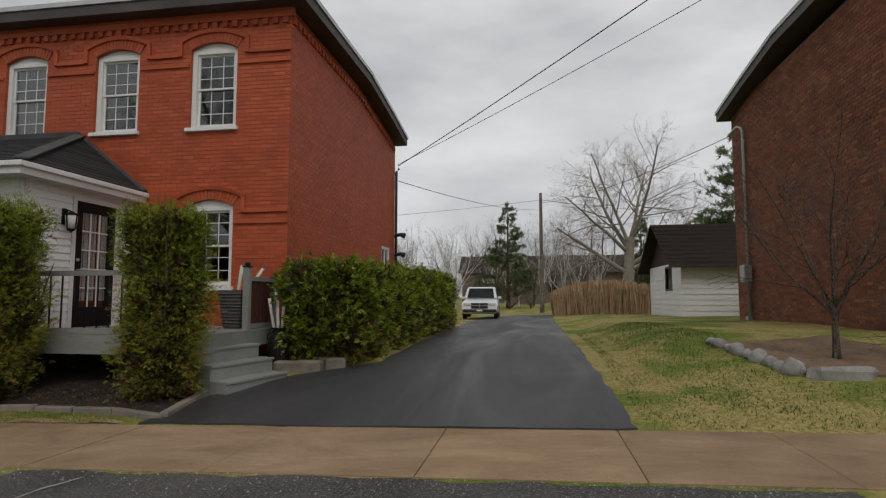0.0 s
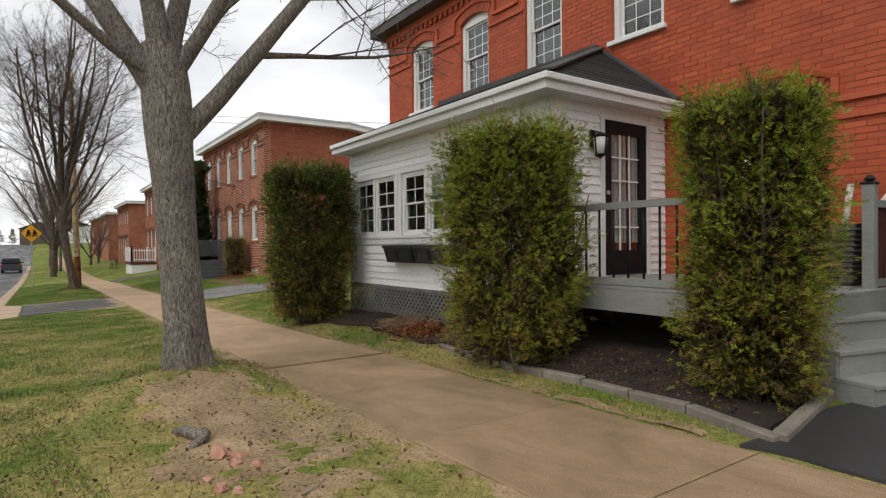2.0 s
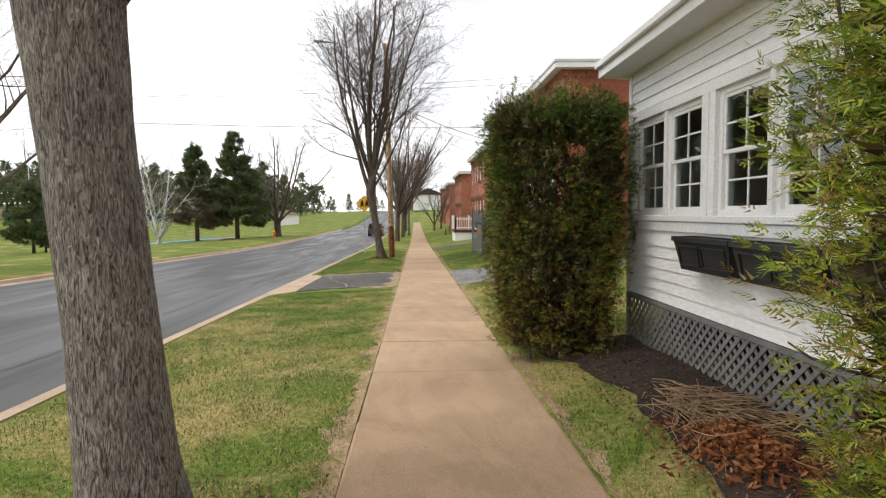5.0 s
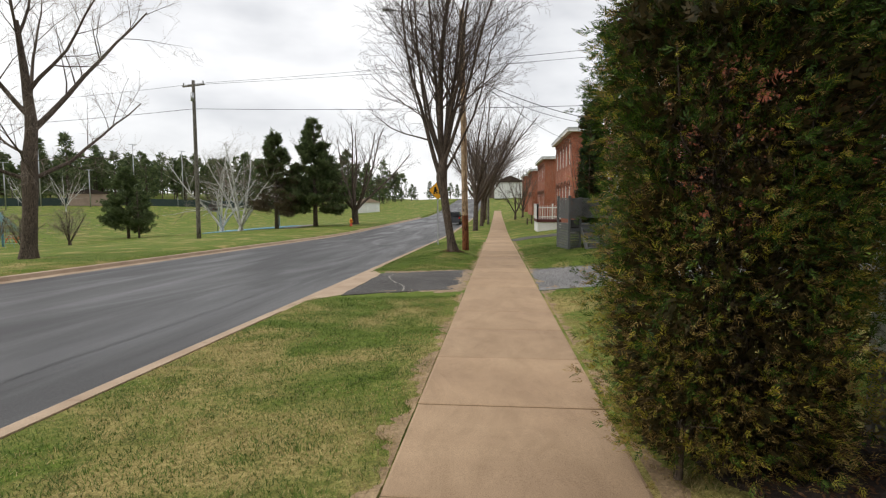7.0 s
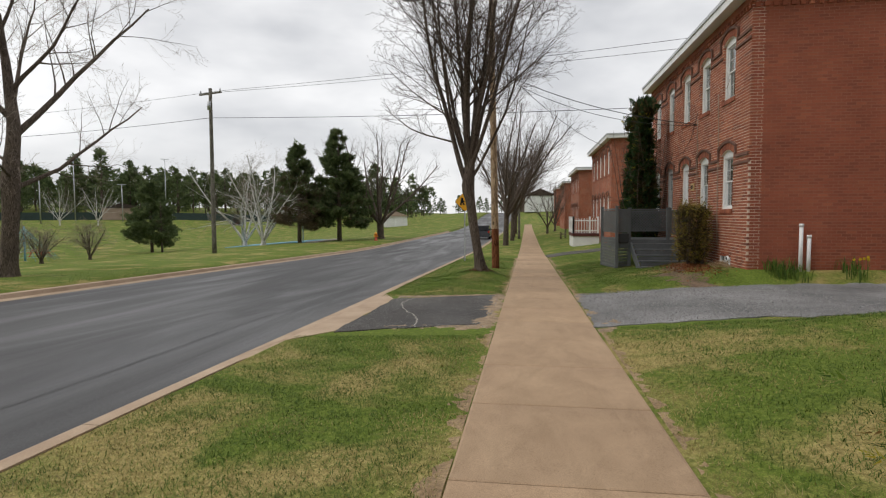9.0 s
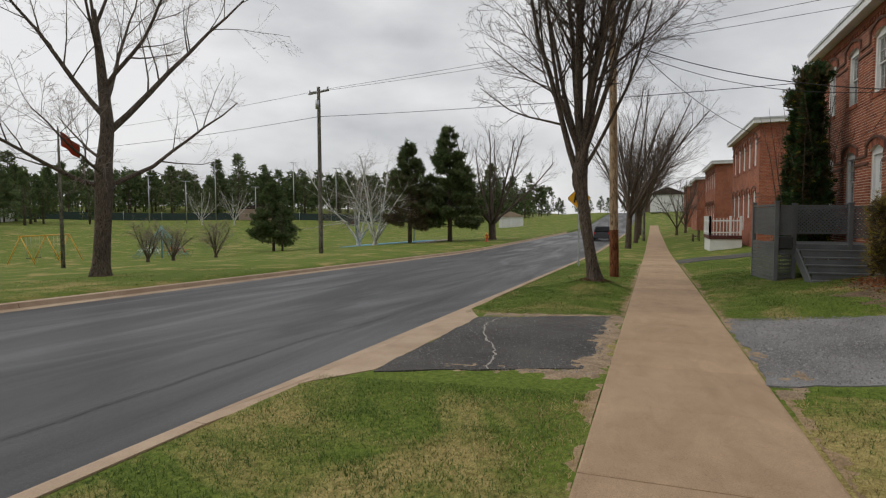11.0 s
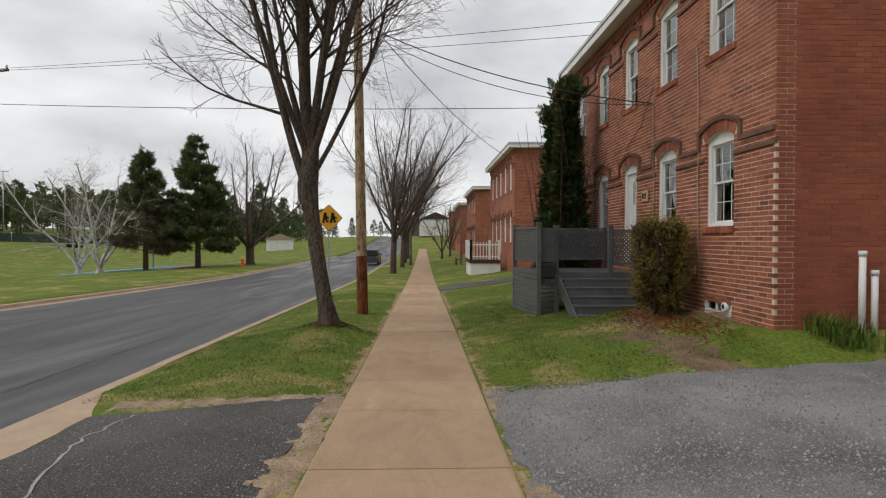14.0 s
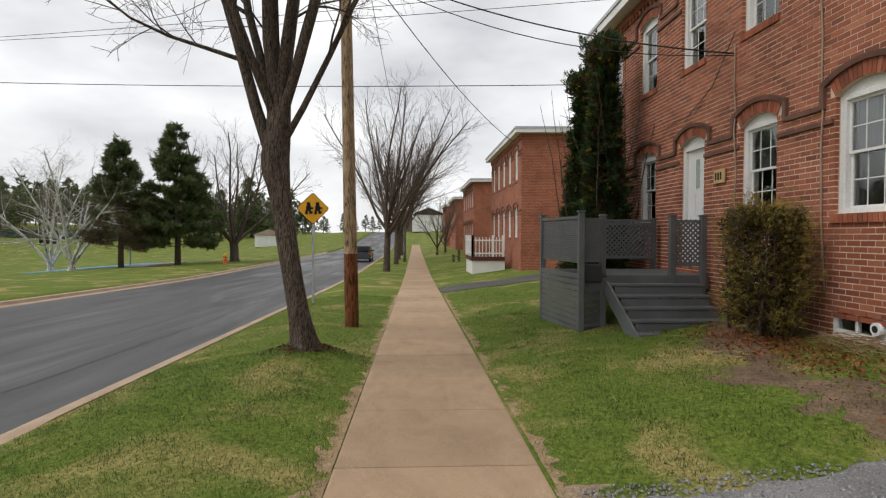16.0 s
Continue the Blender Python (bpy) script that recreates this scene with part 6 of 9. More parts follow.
# clipped cedars in front of the porch
def cedar(seed, cx, cy, wx, wy, z0, z1, label, name="cedar_shrub", dens=1.0, dry_from=0.75, lean=0.0, group="cedar hedge shrubs", green=None, shape=3.2, swell=0.0, category="shrub", length=0.1, rag=0.0):
    rg = np.random.default_rng(seed)
    ob = thing(name, cx, cy, z0, label, category, group)
    H = z1 - z0

    def shell(n, depth0, depth1, zlow, zhigh):
        """Points near the surface of a rounded block, with their outward ways."""
        zz = rg.uniform(zlow, zhigh, n)
        an = rg.uniform(0, 2 * math.pi, n)
        topz = rg.random(n) < 0.14 * (zhigh > 0.9)
        c, s = np.cos(an), np.sin(an)
        p = shape
        rr = (np.abs(c) ** p + np.abs(s) ** p) ** (-1 / p)
        prof = 1 - (0.16 + 0.08 * rag) * np.clip(1 - zz / 0.3, 0, 1) ** 1.5 + swell * zz - 0.22 * np.clip((zz - 0.93) / 0.07, 0, 1) ** 2
        lump = 1 + 0.09 * np.sin(an * 3 + zz * 9 + seed) + 0.07 * np.sin(an * 7 - zz * 13 + seed * 2) + 0.03 * np.sin(an * 13 + zz * 29)
        dep = rg.uniform(depth0, depth1, n)
        f = np.where(topz, np.sqrt(rg.random(n)) * 0.95, 1.0)
        k = rr * prof * lump * f
        P = np.stack([cx + (wx / 2 * k - dep * (~topz)) * c, cy + (wy / 2 * k - dep * (~topz)) * s + lean * zz, z0 + H * np.where(topz, 0.985 + 0.03 * np.sin(an * 5), zz) - dep * topz], 1)
        O = np.stack([c * (~topz), s * (~topz), np.where(topz, 1.0, 0.12)], 1)
        return P, O, zz

    area = 2 * (wx + wy) * H
    nc = int(120 * area * dens)
    P, O, zz = shell(nc, -0.05, 0.17, 0.03, 1.0)
    per = 13 if length < 0.09 else 9
    # some tufts stand out, some parts are thin
    P = P + unit(O) * (rg.random((nc, 1)) ** 3) * (0.05 + 0.13 * rag)
    hole = np.array([noise.noise((p[0] * 4.2, p[1] * 4.2, p[2] * 3.1 + seed)) for p in P])
    solid = hole > -0.62 + rag * (0.3 * np.clip(1.1 - zz, 0, 1) + 0.1)
    P, O, zz = P[solid], O[solid], zz[solid]
    nc = len(P)
    P, O, zz = np.repeat(P, per, 0), np.repeat(O, per, 0), np.repeat(zz, per)
    n = nc * per
    P = P + rg.normal(0, 0.045, (n, 3)) * np.array([1, 1, 1.3])
    O = O + rg.normal(0, 0.35, (n, 3))
    gaps = np.sin(P[:, 0] * 9 + seed) * np.sin(P[:, 1] * 8) * np.sin(P[:, 2] * 7 + seed)
    pick = rg.random(n)
    low = np.clip((dry_from - zz) / dry_from, 0, 1)
    keep = (pick > 0.5 * low * (gaps > 0.1)) 
    P, O, zz, low, pick = P[keep], O[keep], zz[keep], low[keep], rg.random(keep.sum())
    dry = pick < low * 0.62
    yel = (~dry) & (pick < 0.05 + low * 0.82)
    g = ~(dry | yel)
    stuff("foliage", quads_mesh("foliage", feathers(rg, P[g], O[g], length, leaflets=9, width=0.19 if length < 0.09 else 0.25, short=0.75 if length < 0.09 else 1.0)), green or MAT["cedar"], ob, "green scale-leaved sprays")
    stuff("yellow_foliage", quads_mesh("yellow_foliage", feathers(rg, P[yel], O[yel], length * 0.95, leaflets=8, width=0.19, up=0.0, short=0.75 if length < 0.09 else 1.0)), MAT["cedar_yellow"], ob, "yellowing sprays")
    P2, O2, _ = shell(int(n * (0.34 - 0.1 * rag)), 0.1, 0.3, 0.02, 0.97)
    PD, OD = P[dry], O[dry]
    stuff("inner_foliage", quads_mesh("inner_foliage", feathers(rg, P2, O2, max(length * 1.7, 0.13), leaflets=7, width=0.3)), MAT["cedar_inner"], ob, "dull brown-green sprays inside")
    stuff("dry_foliage", quads_mesh("dry_foliage", feathers(rg, PD, OD, length, leaflets=7, width=0.17, short=0.7)), MAT["cedar_dry"], ob, "dry brown sprays inside and near the foot")
    rd = random.Random(seed)
    w = Wood()
    for k in range(int(9 + 5 * wx + 8 * rag)):
        bx, by = cx + rd.uniform(-0.3, 0.3) * wx, cy + rd.uniform(-0.3, 0.3) * wy
        pts = limb_points(rd, Vector((bx, by, z0 - 0.05)), Vector((rd.gauss(0, 0.12), rd.gauss(0, 0.12), 1)), H * rd.uniform(0.75, 0.98), 7, 0.05, 0.03)
        w.tube(pts, [0.028 - 0.0034 * i for i in range(8)], 6)
        for j in range(26):
            i = rd.randrange(0, 6)
            q = pts[i].lerp(pts[i + 1], rd.random())
            a = rd.uniform(0, 6.28)
            tp = limb_points(rd, q, Vector((math.cos(a), math.sin(a), rd.uniform(0.1, 0.7))), rd.uniform(0.2, 0.45) * min(wx, wy), 4, 0.18, 0.05)
            tp = [Vector((min(max(v.x, cx - wx * 0.49), cx + wx * 0.49), min(max(v.y, cy - wy * 0.49), cy + wy * 0.49), v.z)) for v in tp]
            w.tube(tp, [0.007, 0.006, 0.005, 0.004, 0.003], 4)
    stuff("stem_mass", w.mesh("stem_mass"), MAT["bark_dark"], ob, "brown stems and twigs")
    return ob


cedar(1, -4.7, 6.74, 0.94, 0.7, 0.27, 2.64, "clipped square cedar shrub, green above and yellow-brown below", dens=1.75, dry_from=0.95, length=0.08)
cedar(2, -7.2, 6.42, 1.4, 1.12, 0.24, 2.72, "ragged cedar shrub with bare brown patches in front of the porch", dens=1.45, dry_from=0.95, shape=2.6, length=0.085, rag=1.0)
cedar(5, -12.85, 6.36, 1.25, 1.35, 0.1, 2.95, "dark cedar shrub at the porch corner, brown towards the foot", dens=1.3, dry_from=1.1, shape=2.8, swell=0.08, green=MAT["cedar_deep"], length=0.085, rag=0.7)
for k in range(5):
    cedar(20 + k, -3.5 + 0.02 * k, 10.25 + 2.05 * k, 1.35, 2.75, ground_z(-3.9, 10.25 + 2.05 * k) - 0.05, 2.12 + 0.03 * k, "low clipped cedar hedge shrub beside the driveway", dens=0.3 if k else 0.5, dry_from=0.6, shape=5, category="hedge", group="clipped hedge along the driveway", length=0.135)
cedar(31, -36.6, 9.15, 1.3, 1.2, 0.15, 5.45, "tall narrow dark cedar tree against the brick house", name="cedar_tree", dens=0.2, dry_from=0.12, green=MAT["cedar_dark"], shape=2.0, group="tall cedars beside the house", category="tree", length=0.2, swell=-0.88)
cedar(32, -35.3, 9.2, 1.35, 1.2, 0.15, 5.8, "tall narrow dark cedar tree against the brick house", name="cedar_tree", dens=0.2, dry_from=0.12, green=MAT["cedar_dark"], shape=2.0, group="tall cedars beside the house", category="tree", length=0.2, swell=-0.88)
cedar(33, -29.65, 9.5, 1.25, 0.85, 0.25, 1.85, "half-dead brown cedar shrub against the brick wall", dens=0.75, dry_from=9.0, shape=2.0, length=0.085, rag=0.6, green=MAT["cedar_dry"])


# conifers
def conifer(seed, x, y, z, H, R, label, mat, skirt=0.12, dens=1.0, irregular=0.25, brown=0.0, group="", big=1.0):
    rg = np.random.default_rng(seed)
    rd = random.Random(seed)
    ob = thing("conifer", x, y, z, label, "tree", group)
    bm = bmesh.new()
    lean = rd.uniform(-0.1, 0.1)
    tube(bm, [(x, y, z - 0.2), (x + lean * 0.3, y, z + H * 0.4), (x + lean, y, z + H * 0.98)], [0.022 * H, 0.016 * H, 0.02], 8)
    part("trunk", bm, MAT["bark_dark"], ob)
    w = Wood()
    P, O, B = [], [], []
    zz = skirt
    while zz < 0.985:
        rad = R * (1 - ((zz - skirt) / (1 - skirt)) ** 1.25) * (0.75 + 0.25 * min(1, (zz - skirt) / 0.12 + 0.3)) + 0.15
        for k in range(rd.randint(4, 6)):
            a = rd.uniform(0, 6.283)
            L = rad * rd.uniform(1 - irregular, 1 + irregular * 0.7)
            p = Vector((x + lean * zz, y, z + H * zz + rd.uniform(-0.1, 0.1)))
            pts = limb_points(rd, p, Vector((math.cos(a), math.sin(a), rd.uniform(-0.1, 0.35))), L, 4, 0.08, 0.04)
            if big < 1.5 or k < 2:
                w.tube(pts, [0.035, 0.028, 0.02, 0.012, 0.006], 4 if big < 1.5 else 3)
            m = max(4, int(L * 20 * dens))
            for j in range(m):
                f = 0.25 + 0.75 * rd.random() ** 0.7
                i = min(int(f * 4), 3)
                q = pts[i].lerp(pts[i + 1], f * 4 - i)
                sp = 0.16 * L + 0.12
                P.append((q.x + rd.gauss(0, sp * 0.5), q.y + rd.gauss(0, sp * 0.5), q.z + rd.gauss(0, 0.12)))
                O.append((math.cos(a), math.sin(a), 0.2))
                B.append(rd.random() < brown * (1 - zz))
        zz += 0.055 * rd.uniform(0.8, 1.2) * min(1.0, 9 / H + 0.25)
    P, O, B = np.array(P), np.array(O), np.array(B)
    stuff("needles", quads_mesh("needles", sprays(rg, P[~B], O[~B], (0.022 * H + 0.16) * big, leaflets=6 if big < 1.5 else 4, width=0.2 * big ** 0.5, fan=80)), mat, ob)
    if B.any():
        stuff("dead_needles", quads_mesh("dead_needles", sprays(rg, P[B], O[B], 0.03 * H + 0.1, leaflets=5, width=0.1, fan=75)), MAT["pine_brown"], ob)
    stuff("branch_mass", w.mesh("branch_mass"), MAT["bark_dark"], ob)
    return ob


def gz(x, y):
    return ground_z(x, y) - 0.05


conifer(51, -70.8, -19.3, gz(-70.8, -19.3), 10.6, 2.9, "park pine with dead brown lower branches", MAT["pine"], 0.16, 3.4, 0.15, 1.3, big=1.25)
conifer(52, -73.0, -15.6, gz(-73.0, -15.6), 12.2, 3.2, "tall green park pine with a ragged outline", MAT["pine"], 0.14, 3.6, 0.15, 0.25, big=1.25)
conifer(53, -75.0, -39.5, gz(-75, -39.5), 8.6, 2.9, "small dark park pine with drooping tiers", MAT["pine"], 0.12, 2.6, 0.2, big=1.2)
conifer(54, -74.0, -37.5, gz(-74, -37.5), 6.0, 1.4, "thin young park pine", MAT["pine"], 0.2, 0.5, 0.4)
# birches beside the court
for i, (xx, yy, hh, n) in enumerate(((-72.5, -24.2, 11.5, 6), (-76.8, -28.6, 11.0, 5))):
    rd = random.Random(70 + i)
    bare_tree(70 + i, xx, yy, gz(xx, yy), "white-stemmed leafless birch clump", [(0, 0, -0.2, 1.1), (0, 0, 0, 1.0), (0, 0, 0.35, 0.9), (0.02, 0, 0.7, 0.7)],
              [(0.5, 360 / n * k + rd.uniform(-20, 20), rd.uniform(12, 46), hh * rd.uniform(0.75, 1.0), 0.15) for k in range(n)], [(12, 0.42, 48, 0.02), (10, 0.5, 48, -0.01), (5, 0.5, 46, -0.02), (0, 0, 0, 0)], MAT["bark_birch"], MAT["twig_pale"], 0.3, 1.2, "birch clumps in the park")
bare_tree(81, -76.6, -11.9, gz(-76.6, -11.9), "broad leafless park tree with a fine crown", [(0, 0, -0.2, 1.1), (0, 0, 0, 1.0), (0.05, 0, 1.2, 0.9), (0.1, 0, 1.8, 0.9)],
          [(1.6, 45 * k, rd_t, 10.5, 0.17) for k, rd_t in enumerate((25, 38, 30, 42, 20, 35, 45, 28))], [(12, 0.36, 36, 0.04), (9, 0.42, 40, 0.03), (5, 0.45, 40, 0.03), (0, 0, 0, 0)], MAT["bark_dark"], MAT["twig"], 0.42, 1.2)
for i, (xx, yy) in enumerate(((-57.5, -38.0), (-55.5, -39.0), (-61.5, -36.5))):
    rd = random.Random(90 + i)
    bare_tree(90 + i, xx, yy, gz(xx, yy), "leafless multi-stemmed park shrub", [(0, 0, -0.2, 1.0), (0, 0, 0, 1.0), (0, 0, 0.2, 0.9), (0, 0, 0.4, 0.8)],
              [(0.25, 51 * k, rd.uniform(5, 34), rd.uniform(2.6, 3.6), 0.06) for k in range(9)], [(11, 0.5, 46, 0.0), (9, 0.5, 48, -0.02), (5, 0.5, 45, 0), (0, 0, 0, 0)], MAT["bark_dark"], MAT["twig_pale"], 0.16, 1.2, "park shrubs")
# far woods behind the playing field
proto = [conifer(200 + k, 0, 0, 0, 12.0 + 1.5 * (k % 3), 2.6 + 0.5 * (k % 2), "far dark pine behind the playing field", MAT["pine"], 0.14 + 0.1 * (k % 2), 0.16, 0.5, 0.2, "far pines", big=2.2) for k in range(5)]
rd = random.Random(5)
spots = []
for k in range(64):      # from the left end of the field round to the road
    az = radians(104 + 58 * (k / 63) + rd.uniform(-0.8, 0.8))
    D = rd.uniform(180, 215)
    spots.append((-15 - D * math.sin(az), 5 + D * math.cos(az), rd.uniform(0.75, 1.3)))
for k in range(10):
    spots.append((-85 - rd.uniform(0, 25), -105 - rd.uniform(0, 25), rd.uniform(0.7, 1.0)))
for k in range(8):
    spots.append((-58 - 4.5 * k * 0.6 - rd.uniform(0, 2), -78 - rd.uniform(0, 10) - 2 * k, rd.uniform(0.55, 0.75)))
for k in range(26):
    spots.append((-232 - rd.uniform(0, 24), -58 + 3.1 * k + rd.uniform(-1.5, 1.5), rd.uniform(0.32, 0.55)))
for i, (xx, yy, s) in reversed(list(enumerate(spots))):
    m = pose(xx, yy, ground_z(xx, yy) - 0.2, 0, 0, rd.uniform(0, 360)) @ Matrix.Diagonal((s * 1.15, s * 1.15, s, 1))
    if i < 5:
        proto[i].matrix_basis = m
    else:
        copy_thing(proto[i % 5], m)
# the mass of the woods behind them
rgw = np.random.default_rng(61)
WP, WO, WL = [], [], Wood()
for k in range(230):
    az = radians(100 + 66 * (k / 229) + rgw.normal(0, 0.5))
    D = rgw.uniform(188, 240)
    tx, ty = -15 - D * math.sin(az), 5 + D * math.cos(az)
    tz = ground_z(tx, ty) - 0.2
    H, R = rgw.uniform(8.5, 14.5), rgw.uniform(1.9, 3.3)
    bare = rgw.uniform(0.02, 0.22)
    WL.tube([Vector((tx, ty, tz)), Vector((tx, ty, tz + H * 0.9))], [0.2, 0.05], 4)
    h = rgw.random(75) ** 0.8
    rr = R * (1 - h ** 2.2) * rgw.uniform(0.35, 1.0, 75) * (0.55 + 0.45 * np.minimum(h / 0.2, 1))
    an = rgw.uniform(0, 6.28, 75)
    WP.append(np.stack([tx + rr * np.cos(an), ty + rr * np.sin(an), tz + H * (bare + (1 - bare) * h)], 1))
    WO.append(np.stack([np.cos(an), np.sin(an), np.full(75, 0.2)], 1))
woods = part("far_woods", quads_mesh("far_woods", sprays(rgw, np.concatenate(WP), np.concatenate(WO), 1.5, leaflets=4, width=0.55, fan=80)), MAT["pine"])
tagged(woods, "far dark mixed woods behind the playing field", "woods", kind="stuff")
stems = part("far_stems", WL.mesh("far_stems"), MAT["bark_dark"])
tagged(stems, "dark trunks standing in the far woods", "woods", kind="stuff")
# far leafless saplings, birch and bushes behind the back garden
for i, (xx, yy, hh) in enumerate(((-120, -92, 7), (-126, -88, 8), (-88, 7.4, 5.5), (-93, 8.6, 6))):
    rd2 = random.Random(120 + i)
    bare_tree(120 + i, xx, yy, gz(xx, yy), "far leafless tree with pale twigs", [(0, 0, -0.2, 1.0), (0, 0, 0, 1.0), (0, 0, 0.5, 0.9), (0, 0, 1.0, 0.8)], [(0.9, 60 * k, rd2.uniform(10, 42), hh, 0.09) for k in range(6)], [(10, 0.4, 38, 0.04), (8, 0.45, 40, 0.03), (0, 0, 0, 0)], MAT["bark_birch"] if i < 2 else MAT["bark_dark"], MAT["twig_pale"] if i < 2 else MAT["twig"], 0.16, 1.2)

# ---- ground cover round the near house: planting bed, edging, bare earth ----
strip("planting_bed", [(-12.9, 6.2), (-12.2, 6.42), (-10.9, 6.58), (-9.4, 6.45), (-8.5, 6.47), (-7.0, 6.3), (-6.0, 6.31), (-4.3, 6.14), (-4.5, 7.3), (-5.0, 9.5), (-7.4, 9.5), (-7.4, 7.3), (-12.95, 7.3)], lawn_z, MAT["soil"], "dark planting bed strewn with dead leaves", "flower bed", 0.035, 0.12)
def amount_noise(x, y):
    return 0.7 * noise.noise((x * 1.3, y * 1.3, 3)) + 0.5 * noise.noise((x * 4.1, y * 4.1, 7)) + 0.6 * noise.noise((x * 11, y * 11, 1))


def sheet_z(x, y):
    """Height of the ground sheet between its grid points."""
    i = min(max(int(np.searchsorted(GX, x)) - 1, 0), len(GX) - 2)
    j = min(max(int(np.searchsorted(GY, y)) - 1, 0), len(GY) - 2)
    f, g = (x - GX[i]) / (GX[i + 1] - GX[i]), (y - GY[j]) / (GY[j + 1] - GY[j])
    a, b, c, d = [lawn_z(GX[i + p], GY[j + q]) for p, q in ((0, 0), (1, 0), (0, 1), (1, 1))]
    return (a * (1 - f) + b * f) * (1 - g) + (c * (1 - f) + d * f) * g


def worn(name, field, x0, x1, y0, y1, mat, label, step=0.09, rise=0.022):
    """Worn soil that comes up through the turf where field is above nought."""
    nx, ny = int((x1 - x0) / step) + 1, int((y1 - y0) / step) + 1
    bm = bmesh.new()
    vs, am = {}, {}
    for i in range(nx + 1):
        for j in range(ny + 1):
            x, y = x0 + (x1 - x0) * i / nx, y0 + (y1 - y0) * j / ny
            am[i, j] = max(-1, min(1, field(x, y) + amount_noise(x, y)))
    for i in range(nx):
        for j in range(ny):
            ks = [(i, j), (i + 1, j), (i + 1, j + 1), (i, j + 1)]
            if max(am[k] for k in ks) < 0:
                continue
            for k in ks:
                if k not in vs:
                    x, y = x0 + (x1 - x0) * k[0] / nx, y0 + (y1 - y0) * k[1] / ny
                    vs[k] = bm.verts.new((x, y, sheet_z(x, y) + rise * am[k]))
            f = bm.faces.new([vs[k] for k in ks])
            f.smooth = True
    return tagged(part(name, bm, mat), label, "bare earth", kind="structure")


def seg_d(x, y, a, b):
    t = ((x - a[0]) * (b[0] - a[0]) + (y - a[1]) * (b[1] - a[1])) / ((b[0] - a[0]) ** 2 + (b[1] - a[1]) ** 2)
    t = max(0, min(1, t))
    return math.hypot(x - a[0] - t * (b[0] - a[0]), y - a[1] - t * (b[1] - a[1]))


worn("bare_earth", lambda x, y: 0.75 - 1.1 * math.hypot((x + 7.0) / 2.2, (y - 3.35) / 0.85), -10, -4.5, 1.6, 4.26, MAT["bare_earth"], "worn patch of bare earth round the tree roots", 0.07)
worn("bare_earth_strip", lambda x, y: 0.5 - 1.6 * min(seg_d(x, y, (-30.5, 9.5), (-28, 8.6)), seg_d(x, y, (-28, 8.6), (-26.3, 8.7))), -31.5, -25.8, 7.4, 10.2, MAT["dark_earth"], "bare earth path in front of the brick house")
worn("sandy_verge", lambda x, y: 0.62 - 3.0 * abs(max(-25.8 - x, x + 21.35, 1.3 - y, y - 4.05)) - (0.45 if x > -21.4 and y < 3.6 else 0), -26.6, -20.6, 1.66, 4.25, MAT["sand"], "sandy rim round the worn asphalt apron", 0.05, 0.034)
worn("sandy_patch", lambda x, y: 0.5 - 2.2 * abs(y - 5.95) - (0.0 if -26.2 < x < -21 else 1.5), -26.5, -20.8, 5.845, 7.0, MAT["sand"], "sandy soil spread over the edge of the gravel", 0.05, 0.03)
worn("worn_edge", lambda x, y: 0.42 - 4.0 * (4.24 - y), -21, -4.5, 3.75, 4.24, MAT["bare_earth"], "worn soil along the pavement edge", 0.08)
worn("worn_edge", lambda x, y: 0.36 - 4.0 * (4.24 - y), -44, -26, 3.85, 4.24, MAT["bare_earth"], "worn soil along the pavement edge", 0.1)
worn("worn_edge", lambda x, y: 0.3 - 4.5 * (y - 5.87), -21.3, -4.6, 5.87, 6.25, MAT["bare_earth"], "worn soil along the pavement edge", 0.08)
worn("worn_edge", lambda x, y: 0.3 - 4.0 * (y - 5.87), -44, -26, 5.87, 6.25, MAT["bare_earth"], "worn soil along the pavement edge", 0.1)

edging = [(-8.6, 6.44), (-7.9, 6.36), (-7.0, 6.26), (-6.0, 6.26), (-4.9, 6.2), (-4.18, 6.06), (-4.34, 7.3)]
rd = random.Random(11)
for (xa, ya), (xb, yb_) in zip(edging, edging[1:]):
    L = math.hypot(xb - xa, yb_ - ya)
    n = max(1, round(L / 0.6))
    for k in range(n):
        f0, f1 = k / n + 0.008, (k + 1) / n - 0.008
        x0, y0, x1, y1 = xa + (xb - xa) * f0, ya + (yb_ - ya) * f0, xa + (xb - xa) * f1, ya + (yb_ - ya) * f1
        bm = bmesh.new()
        beam(bm, (x0, y0, ground_z(x0, y0) - 0.008 - 0.03 * smooth(-6.6, -8.2, x0) + rd.uniform(-0.01, 0.01)), (x1, y1, ground_z(x1, y1) - 0.008 - 0.03 * smooth(-6.6, -8.2, x1) + rd.uniform(-0.01, 0.01)), 0.1, 0.15)
        bmesh.ops.bevel(bm, geom=bm.edges[:], offset=0.012, segments=1, affect="EDGES")
        tagged(part("edging_block", bm, MAT["concrete_grey"]), "weathered grey concrete block edging the planting bed", "edging", "edging blocks")
for x, y, s in ((-3.55, 8.75, 0.22), (-3.9, 8.72, 0.2), (-3.2, 9.05, 0.17), (-3.5, 9.15, 0.16)):
    bm = boxes((x - s, x + s, y - 0.11, y + 0.11, ground_z(x, y) - 0.08, ground_z(x, y) + 0.17), bev=0.03)
    for v in bm.verts:
        v.co += Vector((noise.noise(v.co * 6), noise.noise(v.co * 6 + Vector((3, 0, 0))), 0)) * 0.03
    tagged(part("edging_block", bm, MAT["concrete_grey"]), "rough grey block beside the milk can", "edging", "edging blocks")


